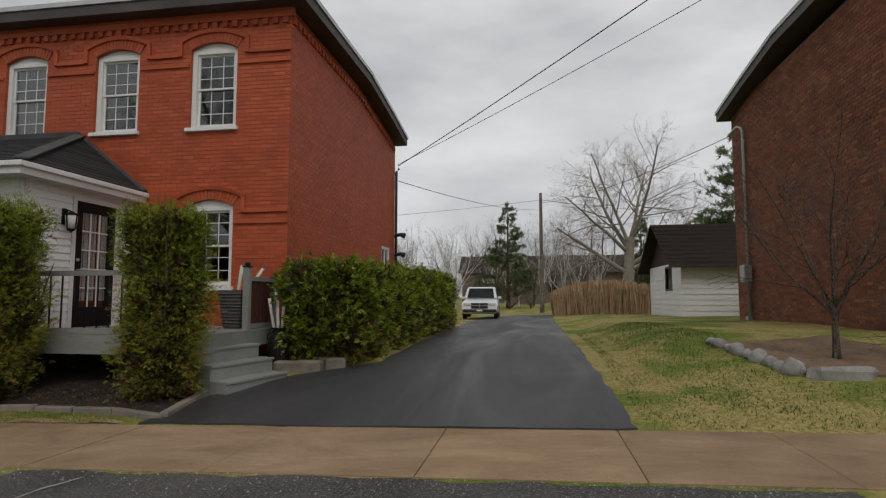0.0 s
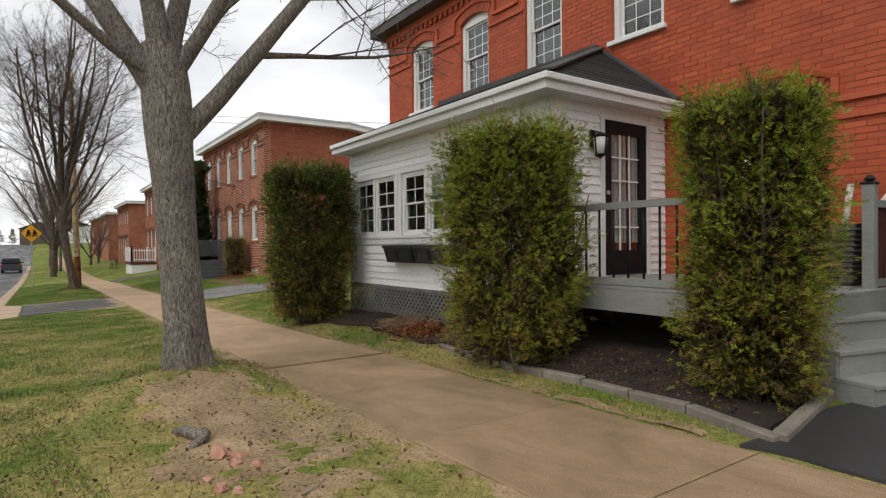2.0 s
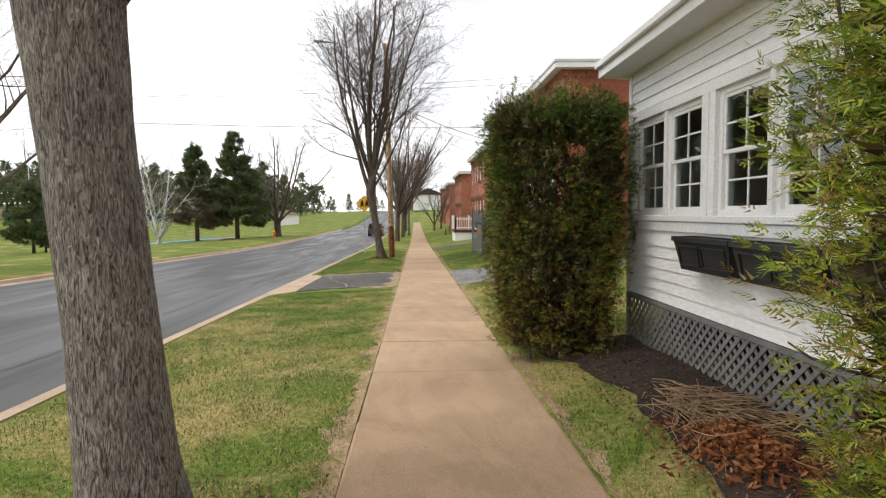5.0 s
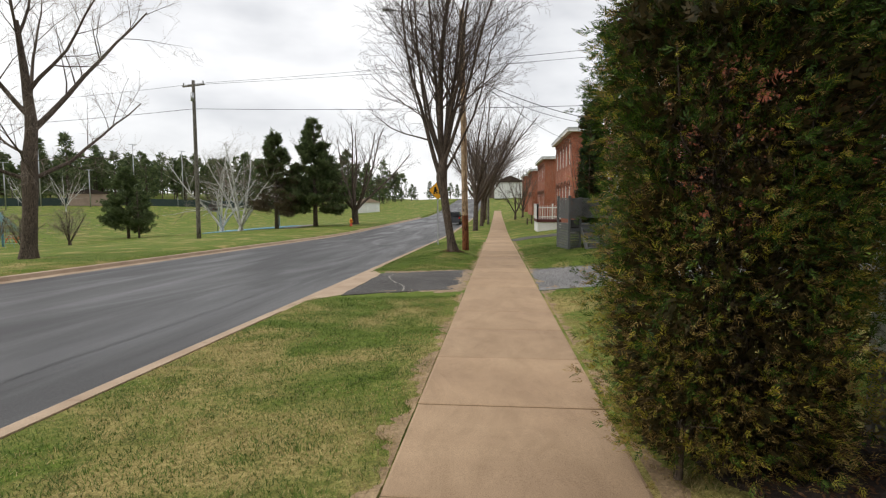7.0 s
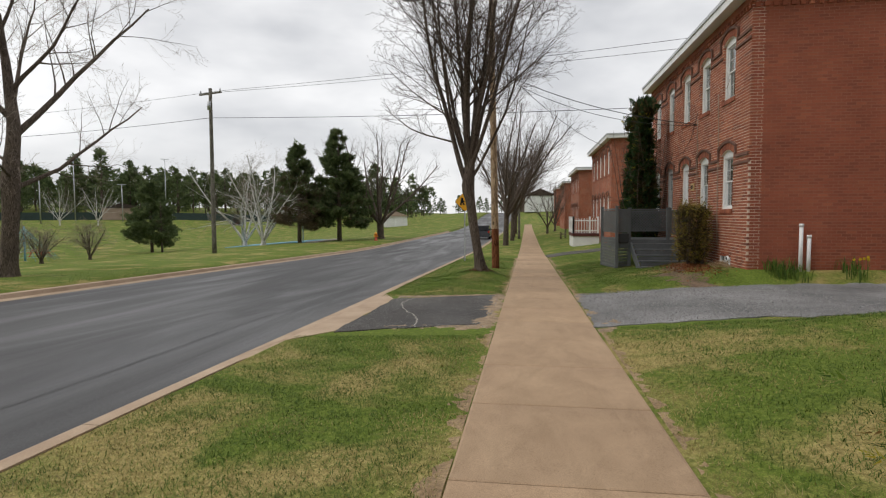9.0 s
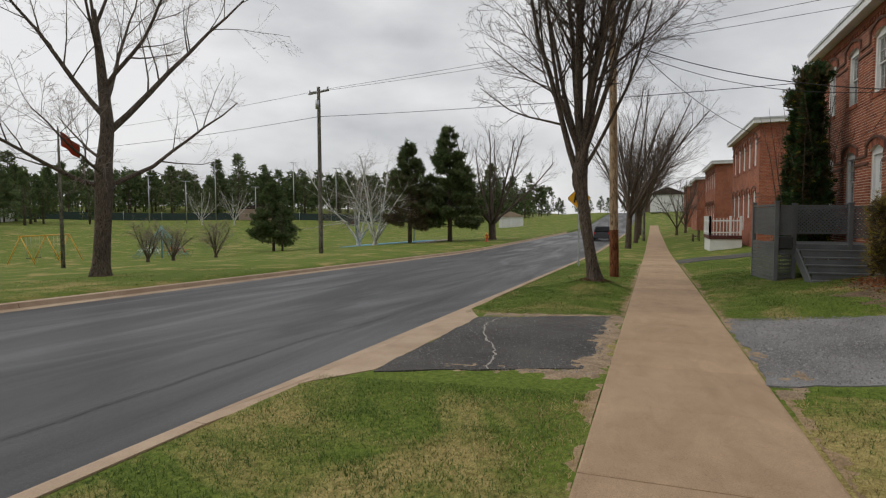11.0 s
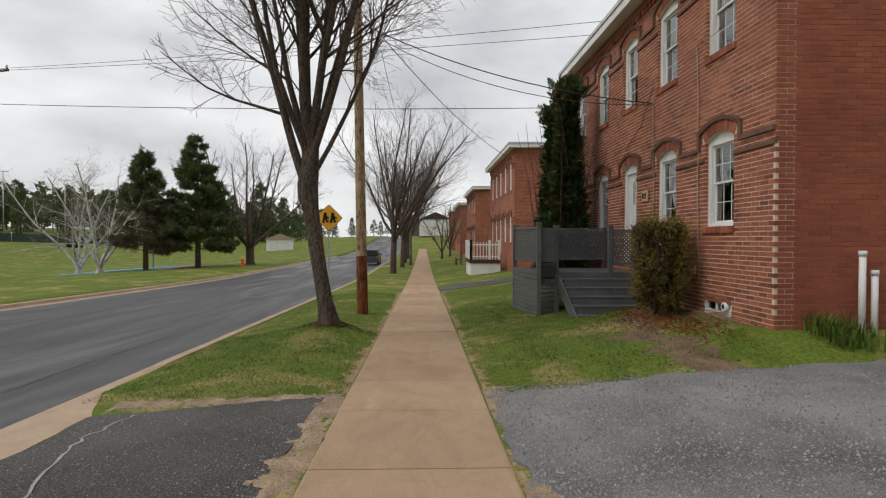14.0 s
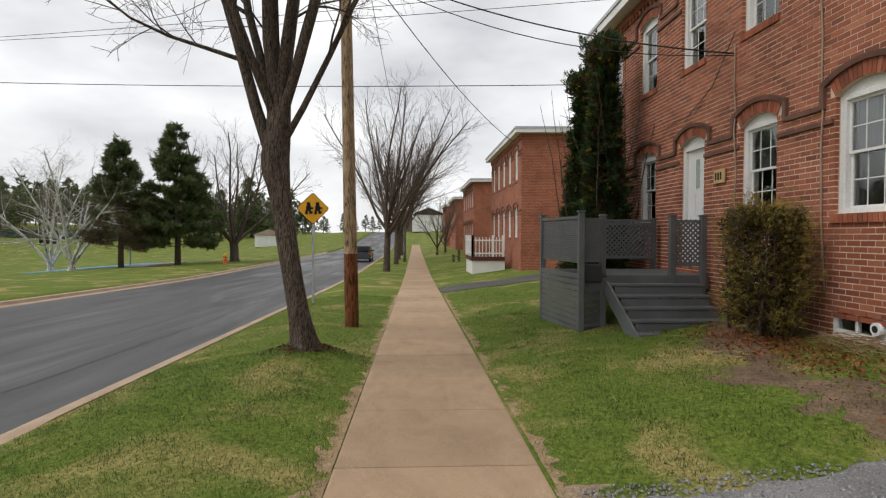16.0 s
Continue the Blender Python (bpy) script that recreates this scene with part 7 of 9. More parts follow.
def scatter(name, seed, n, region, size, mat, label, category, flat=0.35):
    """Loose leaves lying about."""
    rg = np.random.default_rng(seed)
    x0, x1, y0, y1 = region
    P = np.stack([rg.uniform(x0, x1, n), rg.uniform(y0, y1, n), np.zeros(n)], 1)
    P[:, 2] = [lawn_z(a, b) + 0.04 for a, b in P[:, :2]]
    a = rg.uniform(0, 6.28, n)
    u = np.stack([np.cos(a), np.sin(a), rg.normal(0, flat, n)], 1) * size * rg.uniform(0.6, 1.3, (n, 1))
    w = np.stack([-np.sin(a), np.cos(a), rg.normal(0, flat, n)], 1) * size * 0.45
    ob = part(name, quads_mesh(name, np.stack([P - u, P + w, P + u, P - w], 1)), mat)
    return tagged(ob, label, category, kind="stuff")


scatter("dead_leaves", 3, 4200, (-12.8, -4.6, 6.3, 7.25), 0.019, MAT["dead_leaf"], "brown dead leaves on the planting bed", "leaves")
scatter("dead_leaves", 4, 1500, (-9.8, -5.0, 1.6, 4.2), 0.02, MAT["dead_leaf"], "dead leaves on the bare earth and lawn", "leaves")
scatter("dead_leaves", 5, 900, (-31, -26.6, 8.4, 10.0), 0.02, MAT["dead_leaf"], "dead leaves along the foot of the brick wall", "leaves")


def stick_heap(cx, cy, n, seed, label):
    rd = random.Random(seed)
    w = Wood()
    for k in range(n):
        a = rd.gauss(0.4, 0.7)
        L = rd.uniform(0.25, 0.6)
        x, y = cx + rd.gauss(0, 0.32), cy + rd.gauss(0, 0.13)
        z = lawn_z(x, y) + 0.04 + 0.13 * math.exp(-((x - cx) ** 2 * 4 + (y - cy) ** 2 * 16)) * rd.random()
        d = Vector((math.cos(a), math.sin(a), rd.gauss(0.0, 0.12)))
        w.tube(limb_points(rd, Vector((x, y, z)), d, L, 4, 0.12, -0.01), [0.004, 0.004, 0.0035, 0.003, 0.002], 4)
    tagged(part("brushwood_heap", w.mesh("brushwood_heap"), MAT["reed"]), label, "brushwood", kind="stuff")


stick_heap(-10.25, 6.8, 300, 21, "heap of dry stalks and prunings on the planting bed")
stick_heap(-28.6, 9.85, 90, 22, "dry prunings lying under the cellar window")
def loose_stones(name, n, region, size, seed, mat, label, weight, hf):
    """Small six-faced stones, denser where weight is high."""
    rg = np.random.default_rng(seed)
    x0, x1, y0, y1 = region
    x, y = rg.uniform(x0, x1, n), rg.uniform(y0, y1, n)
    keep = rg.random(n) < weight(x, y)
    x, y = x[keep], y[keep]
    z = np.array([hf(a, b) for a, b in zip(x, y)])
    n = len(x)
    r = size * rg.uniform(0.4, 1.3, n)
    a = rg.uniform(0, 6.28, n)
    top = np.stack([x, y, z + r * 0.7], 1) + rg.normal(0, 1, (n, 3)) * (r * 0.2)[:, None]
    ring = []
    for k in range(4):
        q = r * rg.uniform(0.7, 1.2, n)
        ring.append(np.stack([x + q * np.cos(a + k * 1.57), y + q * np.sin(a + k * 1.57), z - 0.003], 1))
    tri = np.concatenate([np.stack([ring[k], ring[(k + 1) % 4], top], 1) for k in range(4)])
    return tagged(part(name, quads_mesh(name, tri), mat), label, "gravel", kind="stuff")


MAT["grit"] = pieces("grey_grit", [(0.1, 0.1, 0.1), (0.22, 0.215, 0.21), (0.36, 0.355, 0.35), (0.16, 0.155, 0.15), (0.28, 0.265, 0.25)], 0.3, (0.7, 0.7, 0.7), 0.95, 0.2)
loose_stones("loose_gravel", 15000, (-26.1, -21.6, 5.95, 11.0), 0.017, 71, MAT["grit"], "loose grey stones on the gravel driveway", lambda x, y: np.clip(1.0 - (y - 6.0) / 6.0, 0.1, 1), lambda x, y: ground_z(x, y) + 0.016)
loose_stones("loose_grit", 5000, (-25.7, -21.3, 1.7, 4.1), 0.011, 72, MAT["grit"], "pale grit lying on the worn asphalt apron", lambda x, y: np.clip(0.12 + np.exp(-(y - 1.7) / 0.4) + np.exp(-(4.1 - y) / 0.3) + 0.6 * np.exp(-(-21.4 - x) / 0.3), 0, 1), lambda x, y: ground_z(x, y) + 0.015)
loose_stones("loose_grit", 4000, (-4.4, 1.9, 2.2, 4.2), 0.011, 73, MAT["grit"], "pale grit along the edge of the asphalt apron", lambda x, y: np.clip(0.1 + np.exp(-(4.2 - y) / 0.22), 0, 1), lambda x, y: ground_z(x, y) + 0.02)


def leaf_heap(cx, cy, n, rx_, ry_, h, seed, mat, label):
    """A loose mound of fallen leaves."""
    rg = np.random.default_rng(seed)
    x, y = cx + rg.normal(0, rx_, n), cy + rg.normal(0, ry_, n)
    k = np.exp(-((x - cx) / rx_) ** 2 / 2 - ((y - cy) / ry_) ** 2 / 2)
    z = np.array([lawn_z(a, b) for a, b in zip(x, y)]) + 0.035 + h * k * rg.random(n)
    P = np.stack([x, y, z], 1)
    u = unit(rg.normal(0, 1, (n, 3)) * np.array([1, 1, 0.5])) * rg.uniform(0.018, 0.04, (n, 1))
    w = unit(np.cross(u, rg.normal(0, 1, (n, 3)))) * rg.uniform(0.008, 0.016, (n, 1))
    ob = part("leaf_heap", quads_mesh("leaf_heap", np.stack([P - u, P + w, P + u, P - w], 1)), mat)
    return tagged(ob, label, "leaves", kind="stuff")


MAT["rust_leaf"] = leaf_mat("rusty_leaf", [(0.12, 0.04, 0.016), (0.24, 0.085, 0.03), (0.34, 0.14, 0.055)], 0.8, 0.15)
leaf_heap(-9.55, 6.74, 1500, 0.3, 0.17, 0.12, 61, MAT["rust_leaf"], "rust-brown fallen leaves heaped on the planting bed")
leaf_heap(-30.7, 3.28, 700, 0.2, 0.2, 0.07, 62, MAT["dead_leaf"], "brown leaves gathered round the foot of the tree")
leaf_heap(-29.0, 9.3, 1500, 0.9, 0.28, 0.03, 63, MAT["rust_leaf"], "rust-brown leaves strewn on the bare earth")
# a broken root and crumbled brick in the bare earth
w = Wood()
rpts = [Vector((-7.25, 2.98, 0)), Vector((-7.1, 3.03, 0)), Vector((-6.95, 3.04, 0)), Vector((-6.82, 3.1, 0)), Vector((-6.72, 3.06, 0)), Vector((-6.68, 2.96, 0))]
for p, dz in zip(rpts, (0.0, 0.035, 0.045, 0.055, 0.04, 0.0)):
    p.z = lawn_z(p.x, p.y) + dz
w.tube(rpts, [0.03, 0.045, 0.04, 0.05, 0.038, 0.02], 10)
tagged(part("tree_root", w.mesh("tree_root"), MAT["bark_grey"]), "grey broken root lying in the bare earth", "root")
MAT["crumbled_brick"] = surface("crumbled_brick", (0.34, 0.16, 0.1), (0.5, 0.28, 0.2), 9, 60, 0.95, 0.6, 0.01)
rd = random.Random(31)
for x, y, r in ((-6.42, 3.12, 0.075), (-6.3, 3.2, 0.06), (-6.2, 3.16, 0.045), (-6.1, 3.27, 0.04), (-5.85, 2.98, 0.045), (-6.05, 2.95, 0.03), (-5.75, 3.05, 0.035)):
    bm = bmesh.new()
    bmesh.ops.create_icosphere(bm, subdivisions=2, radius=1)
    g = lawn_z(x, y)
    for v in bm.verts:
        n_ = 1 + 0.5 * noise.noise(v.co * 1.4 + Vector((x * 9, y * 5, 0)))
        v.co = Vector((x + v.co.x * r * 1.3 * n_, y + v.co.y * r * n_, g + r * 0.2 + v.co.z * r * 0.6 * n_))
    tagged(part("stone", bm, MAT["crumbled_brick"]), "crumbled pinkish brick lump in the bare earth", "stone", "brick lumps by the tree")
for x, y, a, L in ((-6.7, 3.5, 0.3, 0.34), (-6.0, 3.7, 1.1, 0.2), (-5.4, 3.3, 2.3, 0.25), (-7.9, 3.95, -0.4, 0.3), (-9.9, 2.6, 0.9, 0.22)):
    w = Wood()
    d = Vector((math.cos(a), math.sin(a), 0.03))
    w.tube(limb_points(rd, Vector((x, y, lawn_z(x, y) + 0.02)), d, L, 4, 0.12, 0.0), [0.008, 0.008, 0.007, 0.005, 0.003], 5)
    tagged(part("fallen_twig", w.mesh("fallen_twig"), MAT["twig_pale"]), "dry fallen twig on the bare earth", "twig", "fallen twigs")


# ---- brown brick house: porch, cellar window, cables, pipes ----
bp = thing("porch_deck", -33.0, 8.9, -0.1, "slate-grey wooden porch with lattice rails and steps", "porch")
bx0, bx1, by0, by1, bz = -34.2, -32.15, 7.7, 10.06, 0.78
y = by0
while y < by1 - 0.02:
    part("plank", boxes((bx0, bx1, y, min(y + 0.134, by1), bz - 0.035, bz)), MAT["deck_dark"], bp)
    y += 0.14
gx = lambda x, y: ground_z(x, y) - 0.03


def lattice_panel(x0, x1, y, z0, z1, along, step, parent, mat):
    """A framed panel of crossed slats."""
    def pt(u, d, z):
        return (u, y + d, z) if along == "x" else (y + d, u, z)
    for a, b, za, zb in ((x0, x1, z0, z0 + 0.05), (x0, x1, z1 - 0.05, z1)):
        bm = bmesh.new()
        beam(bm, pt(a, 0, (za + zb) / 2), pt(b, 0, (za + zb) / 2), 0.04, 0.05)
        part("rail", bm, mat, parent)
    H = z1 - z0
    for sgn in (1, -1):
        u = x0 - H
        while u < x1:
            ua, ub = u, u + H
            za, zb = (z0, z1) if sgn > 0 else (z1, z0)
            if ub > x0 and ua < x1:
                if ua < x0:
                    za += (zb - za) * (x0 - ua) / (ub - ua)
                    ua = x0
                if ub > x1:
                    zb = za + (zb - za) * (x1 - ua) / (ub - ua)
                    ub = x1
                if ub - ua > 0.02:
                    bm = bmesh.new()
                    beam(bm, pt(ua, 0.006 * sgn, za), pt(ub, 0.006 * sgn, zb), 0.008, 0.034)
                    part("slat", bm, mat, parent)
            u += step


def bpost(x, y, top=1.88):
    post = part("post", boxes((x - 0.05, x + 0.05, y - 0.05, y + 0.05, gx(x, y) - 0.1, top), bev=0.006), MAT["deck_dark"], bp)
    part("cap", boxes((x - 0.065, x + 0.065, y - 0.065, y + 0.065, top, top + 0.03), bev=0.008), MAT["deck_dark"], post)


for x, y in ((-33.95, 7.5), (-32.0, 7.73), (-32.2, 8.17), (-34.3, by1 - 0.1), (-32.15, 9.4), (-32.12, 9.94)):
    bpost(x, y, 1.88 if y < 8 else 1.82)
# west and street side: horizontal boards below, lattice above
for z0, z1 in [(-0.32 + 0.105 * k, -0.32 + 0.105 * k + 0.09) for k in range(11)]:
    bm = bmesh.new()
    beam(bm, (-33.95, 7.47, (z0 + z1) / 2), (-32.0, 7.7, (z0 + z1) / 2), 0.02, z1 - z0)
    part("siding_board", bm, MAT["deck_dark"], bp)
for k in range(9):
    zz = -0.28 + 0.1 * k
    bm = bmesh.new()
    beam(bm, (-31.99, 7.76, zz), (-32.19, 8.14, zz), 0.016, 0.05)
    part("skirt_slat", bm, MAT["deck_dark"], bp)
for k in range(9):
    f = (k + 0.5) / 9
    bm = bmesh.new()
    beam(bm, (-32.0 - 0.2 * f, 7.76 + 0.38 * f, -0.3), (-32.0 - 0.2 * f, 7.76 + 0.38 * f, 0.6), 0.016, 0.03)
    part("skirt_slat", bm, MAT["deck_dark"], bp)
part("mail_box", boxes((-32.3, -32.03, 7.78, 8.12, 0.66, 0.98), bev=0.02), MAT["black_plastic"], bp, "black box in the porch corner")
for k in range(22):
    f = (k + 0.5) / 22
    bm = bmesh.new()
    beam(bm, (-33.9, 7.5, 1.0 + 0.75 * f), (-32.05, 7.72, 1.0 + 0.75 * f), 0.014, 0.028)
    part("rail_slat", bm, MAT["deck_dark"], bp)
bm = bmesh.new()
beam(bm, (-33.95, 7.5, 1.8), (-32.0, 7.73, 1.8), 0.07, 0.05)
beam(bm, (-33.95, 7.5, 1.8), (-34.3, 9.96, 1.8), 0.07, 0.05)
part("top_rail", bm, MAT["deck_dark"], bp)
lattice_panel(7.78, 8.14, -32.1, 1.02, 1.78, "y", 0.08, bp, MAT["deck_dark"])
lattice_panel(7.6, 9.94, -34.15, 1.0, 1.76, "y", 0.1, bp, MAT["deck_dark"])
lattice_panel(9.45, 9.9, -32.13, 0.95, 1.76, "y", 0.09, bp, MAT["deck_dark"])
part("fascia", boxes((bx0, bx1 + 0.02, by0 + 0.02, by0 + 0.05, bz - 0.24, bz - 0.036), (bx1, bx1 + 0.03, by0 + 0.05, by1, bz - 0.24, bz - 0.036)), MAT["deck_dark"], bp)
for k in range(5):
    zt = bz - 0.17 * (k + 1) + 0.17
    xx = -32.13 + 0.265 * k
    bm = boxes((xx - 0.02, xx + 0.27, 8.24 + 0.02 * k, 9.84, zt - 0.17, zt - 0.13), bev=0.004)
    part("tread", bm, MAT["deck_dark"], bp)
    part("riser", boxes((xx - 0.03, xx - 0.005, 8.26 + 0.02 * k, 9.82, zt - 0.135, zt - 0.01)), MAT["deck_dark"], bp)
bm = bmesh.new()
beam(bm, (-32.1, 8.2, 0.58), (-30.82, 8.28, -0.2), 0.04, 0.26)
part("stringer", bm, MAT["deck_dark"], bp)
# cellar window with a vent
c0 = -27.13 - 1.56
cw = thing("cellar_window", c0, 10.12, 0.27, "white cellar window with a round dryer vent", "window")
bm = boxes((c0 - 0.47, c0 - 0.41, 10.12, 10.2, 0.27, 0.6), (c0 + 0.39, c0 + 0.45, 10.12, 10.2, 0.27, 0.6), (c0 - 0.41, c0 + 0.39, 10.12, 10.2, 0.27, 0.33), (c0 - 0.41, c0 + 0.39, 10.12, 10.2, 0.54, 0.6), (c0 - 0.12, c0 - 0.08, 10.13, 10.18, 0.33, 0.54), (c0 + 0.12, c0 + 0.39, 10.14, 10.17, 0.33, 0.54))
part("frame", bm, MAT["white"], cw)
part("pane", boxes((c0 - 0.41, c0 + 0.12, 10.15, 10.155, 0.33, 0.54)), MAT["glass"], cw)
bm = bmesh.new()
tube(bm, [(c0 + 0.26, 10.15, 0.43), (c0 + 0.26, 10.06, 0.43)], [0.07, 0.075], 16)
part("vent", bm, MAT["white"], cw, "white round vent")
bm = bmesh.new()
tube(bm, [(c0 + 0.26, 10.058, 0.43), (c0 + 0.26, 10.05, 0.43)], 0.04, 12)
part("vent_mouth", bm, MAT["black_plastic"], cw)
pq = thing("house_number", -31.85, 10.06, 2.5, "small tan house number plaque on the brick", "sign")
MAT["tan"] = surface("tan_wood", (0.5, 0.33, 0.14), (0.6, 0.42, 0.2), 6, 60, 0.7, 0.2)
part("board", boxes((-32.0, -31.66, 10.05, 10.085, 2.38, 2.62), bev=0.008), MAT["tan"], pq)
for x in (-31.92, -31.84, -31.76):
    part("mark", boxes((x - 0.02, x + 0.02, 10.043, 10.052, 2.44, 2.57)), MAT["black"], pq)


def cable(name, pts, r, mat, label, category="cable", sides=6):
    bm = bmesh.new()
    tube(bm, pts, r, sides)
    return tagged(part(name, bm, mat), label, category)


MAT["cable_tan"] = surface("tan_cable", (0.3, 0.22, 0.16), (0.4, 0.3, 0.22), 5, 60, 0.7, 0.1)
MAT["cable_black"] = surface("black_cable", (0.012, 0.012, 0.013), (0.02, 0.02, 0.02), 5, 60, 0.6, 0.0)
rd = random.Random(9)
for x0, za, zb in ((-31.42, 4.6, 1.4), (-29.42, 5.0, 0.75)):
    pts = [(x0 + 0.12 * (za - z) / 4 + rd.uniform(-0.035, 0.035), 10.1 - 0.03, z) for z in [za + (zb - za) * k / 9 for k in range(10)]]
    cable("wall_cable", pts, 0.013, MAT["cable_tan"], "tan cable clipped to the brick front")
cable("wall_cable", [(-31.4, 10.06, 4.8), (-32.1, 10.06, 4.1), (-33.0, 10.06, 3.75), (-34.2, 10.06, 3.7)], 0.008, MAT["cable_black"], "dark cable sagging across the brick front")
cable("wall_cable", [(-29.45, 10.06, 5.2), (-29.1, 10.05, 5.0), (-28.7, 10.06, 5.02), (-28.5, 10.06, 5.2)], 0.008, MAT["cable_tan"], "loose cable looping on the brick front")
for y, z1 in ((11.28, 1.37), (11.46, 1.1)):
    ob = thing("vent_pipe", -27.0, y, 0.2, "white plastic vent pipe beside the brick wall", "pipe", "white vent pipes")
    bm = bmesh.new()
    tube(bm, [(-27.0, y, 0.1), (-27.0, y, z1)], 0.045, 12)
    part("pipe", bm, MAT["white"], ob)
    bm = bmesh.new()
    tube(bm, [(-27.0, y, z1 - 0.06), (-27.0, y, z1 + 0.01)], 0.055, 12)
    part("cap", bm, MAT["white"], ob)


def strap_plant(x, y, n, seed, flowers):
    rd = random.Random(seed)
    rg = np.random.default_rng(seed)
    ob = thing("daffodil_clump", x, y, ground_z(x, y), "clump of green strap leaves" + (" with yellow daffodils" if flowers else "") + " beside the wall", "plant", "spring bulbs")
    q = []
    for k in range(n):
        a = rd.uniform(0, 6.28)
        bx, by = x + rd.gauss(0, 0.22), y + rd.gauss(0, 0.12)
        z = ground_z(bx, by) - 0.02
        L, w, lean = rd.uniform(0.22, 0.42), 0.011, rd.uniform(0.1, 0.5)
        d = Vector((math.cos(a), math.sin(a), 0))
        s = Vector((-d.y, d.x, 0)) * w
        p0, p1, p2 = Vector((bx, by, z)), Vector((bx, by, z + L * 0.6)) + d * lean * L * 0.3, Vector((bx, by, z + L * 0.9)) + d * lean * L
        q.append([p0 - s, p0 + s, p1 + s, p1 - s])
        q.append([p1 - s, p1 + s, p2 + s * 0.2, p2 - s * 0.2])
    stuff("leaf_tuft", quads_mesh("leaf_tuft", [[tuple(v) for v in r] for r in q]), MAT["blade_green"], ob)
    for k in range(flowers):
        fx, fy, fz = x + rd.gauss(0, 0.2), y + rd.gauss(0, 0.12), ground_z(x, y) + rd.uniform(0.3, 0.42)
        bm = bmesh.new()
        tube(bm, [(fx, fy, ground_z(x, y) - 0.02), (fx, fy, fz)], 0.005, 5)
        part("stalk", bm, MAT["blade_green"], ob)
        bm = bmesh.new()
        for j in range(6):
            a = j * math.pi / 3
            p = Vector((fx, fy, fz))
            d = Vector((0.2, math.cos(a), math.sin(a))) * 0.042
            s = Vector((0, -math.sin(a), math.cos(a))) * 0.016
            bm.faces.new([bm.verts.new(v) for v in (p, p + d * 0.6 + s, p + d, p + d * 0.6 - s)])
        tube(bm, [(fx, fy, fz), (fx + 0.03, fy, fz)], [0.01, 0.018], 8)
        part("flower", bm, MAT["daffodil"], ob, "yellow trumpet flower")


strap_plant(-26.78, 10.65, 110, 5, 0)
strap_plant(-26.6, 11.0, 60, 6, 0)
strap_plant(-26.75, 12.3, 60, 7, 6)

# ---- street furniture ----
MAT["pole_wood"] = bark("new_pole_wood", (0.36, 0.25, 0.15), (0.52, 0.39, 0.26), 14)
MAT["pole_stain"] = bark("stained_pole_foot", (0.14, 0.05, 0.022), (0.22, 0.085, 0.035), 14)
MAT["pole_grey"] = bark("weathered_pole_wood", (0.13, 0.12, 0.1), (0.22, 0.2, 0.17), 14)
MAT["galv"] = surface("galvanised_steel", (0.35, 0.36, 0.37), (0.48, 0.49, 0.5), 6, 60, 0.45, 0.1, metal=0.8)


def utility_pole(x, y, top, r, mat, label, foot=None, arm=0.0, lean=(0, 0), lamp_dir=None, transformer=False, z=None):
    g = (ground_z(x, y) if z is None else z) - 0.3
    ob = thing("utility_pole", x, y, g + 0.3, label, "utility pole", "utility poles")
    bm = bmesh.new()
    n = 8
    pts = [(x + lean[0] * k / n, y + lean[1] * k / n, g + (top - g) * k / n) for k in range(n + 1)]
    tube(bm, pts, [r * (1 - 0.32 * k / n) for k in range(n + 1)], 14)
    part("shaft", bm, mat, ob)
    if foot:
        bm = bmesh.new()
        f = 1.9 / (top - g)
        tube(bm, [pts[0], (x + lean[0] * f * 0.6, y + lean[1] * f * 0.6, g + 1.2), (x + lean[0] * f, y + lean[1] * f, g + 1.9)], [r * 1.012, r * 0.99, r * 0.95], 14, cap=False)
        part("foot", bm, foot, ob, "dark stained foot of the pole")
    tx, ty = x + lean[0], y + lean[1]
    if arm:
        bm = bmesh.new()
        beam(bm, (tx - arm * 0.35, ty - arm, top - 0.35), (tx + arm * 0.35, ty + arm, top - 0.35), 0.09, 0.11)
        part("crossarm", bm, MAT["pole_grey"], ob)
        for f in (-0.9, 0.9, 0):
            bm = bmesh.new()
            lathe(bm, tx + f * arm * 0.35, ty + f * arm, [(0.02, top - 0.3), (0.05, top - 0.24), (0.04, top - 0.2), (0.06, top - 0.16), (0.03, top - 0.08)], 8)
            part("insulator", bm, MAT["galv"], ob)
        bm = bmesh.new()
        tube(bm, [(tx + 0.2, ty, top - 1.5), (tx + 0.2, ty, top - 0.9)], 0.12, 10)
        part("fuse_box", bm, MAT["galv"], ob)
    if lamp_dir:
        bm = bmesh.new()
        ax, ay = lamp_dir
        tube(bm, [(tx, ty, top - 0.9), (tx + ax * 0.4, ty + ay * 0.4, top - 0.35), (tx + ax * 0.75, ty + ay * 0.75, top - 0.05), (tx + ax, ty + ay, top)], 0.028, 8)
        part("lamp_arm", bm, MAT["galv"], ob)
        bm = bmesh.new()
        beam(bm, (tx + ax * 0.98, ty + ay * 0.98, top), (tx + ax * 1.16, ty + ay * 1.16, top + 0.02), 0.22, 0.09)
        bmesh.ops.bevel(bm, geom=bm.edges[:], offset=0.03, segments=2, affect="EDGES")
        part("lamp_head", bm, MAT["galv"], ob, "grey street lamp head")
    return ob


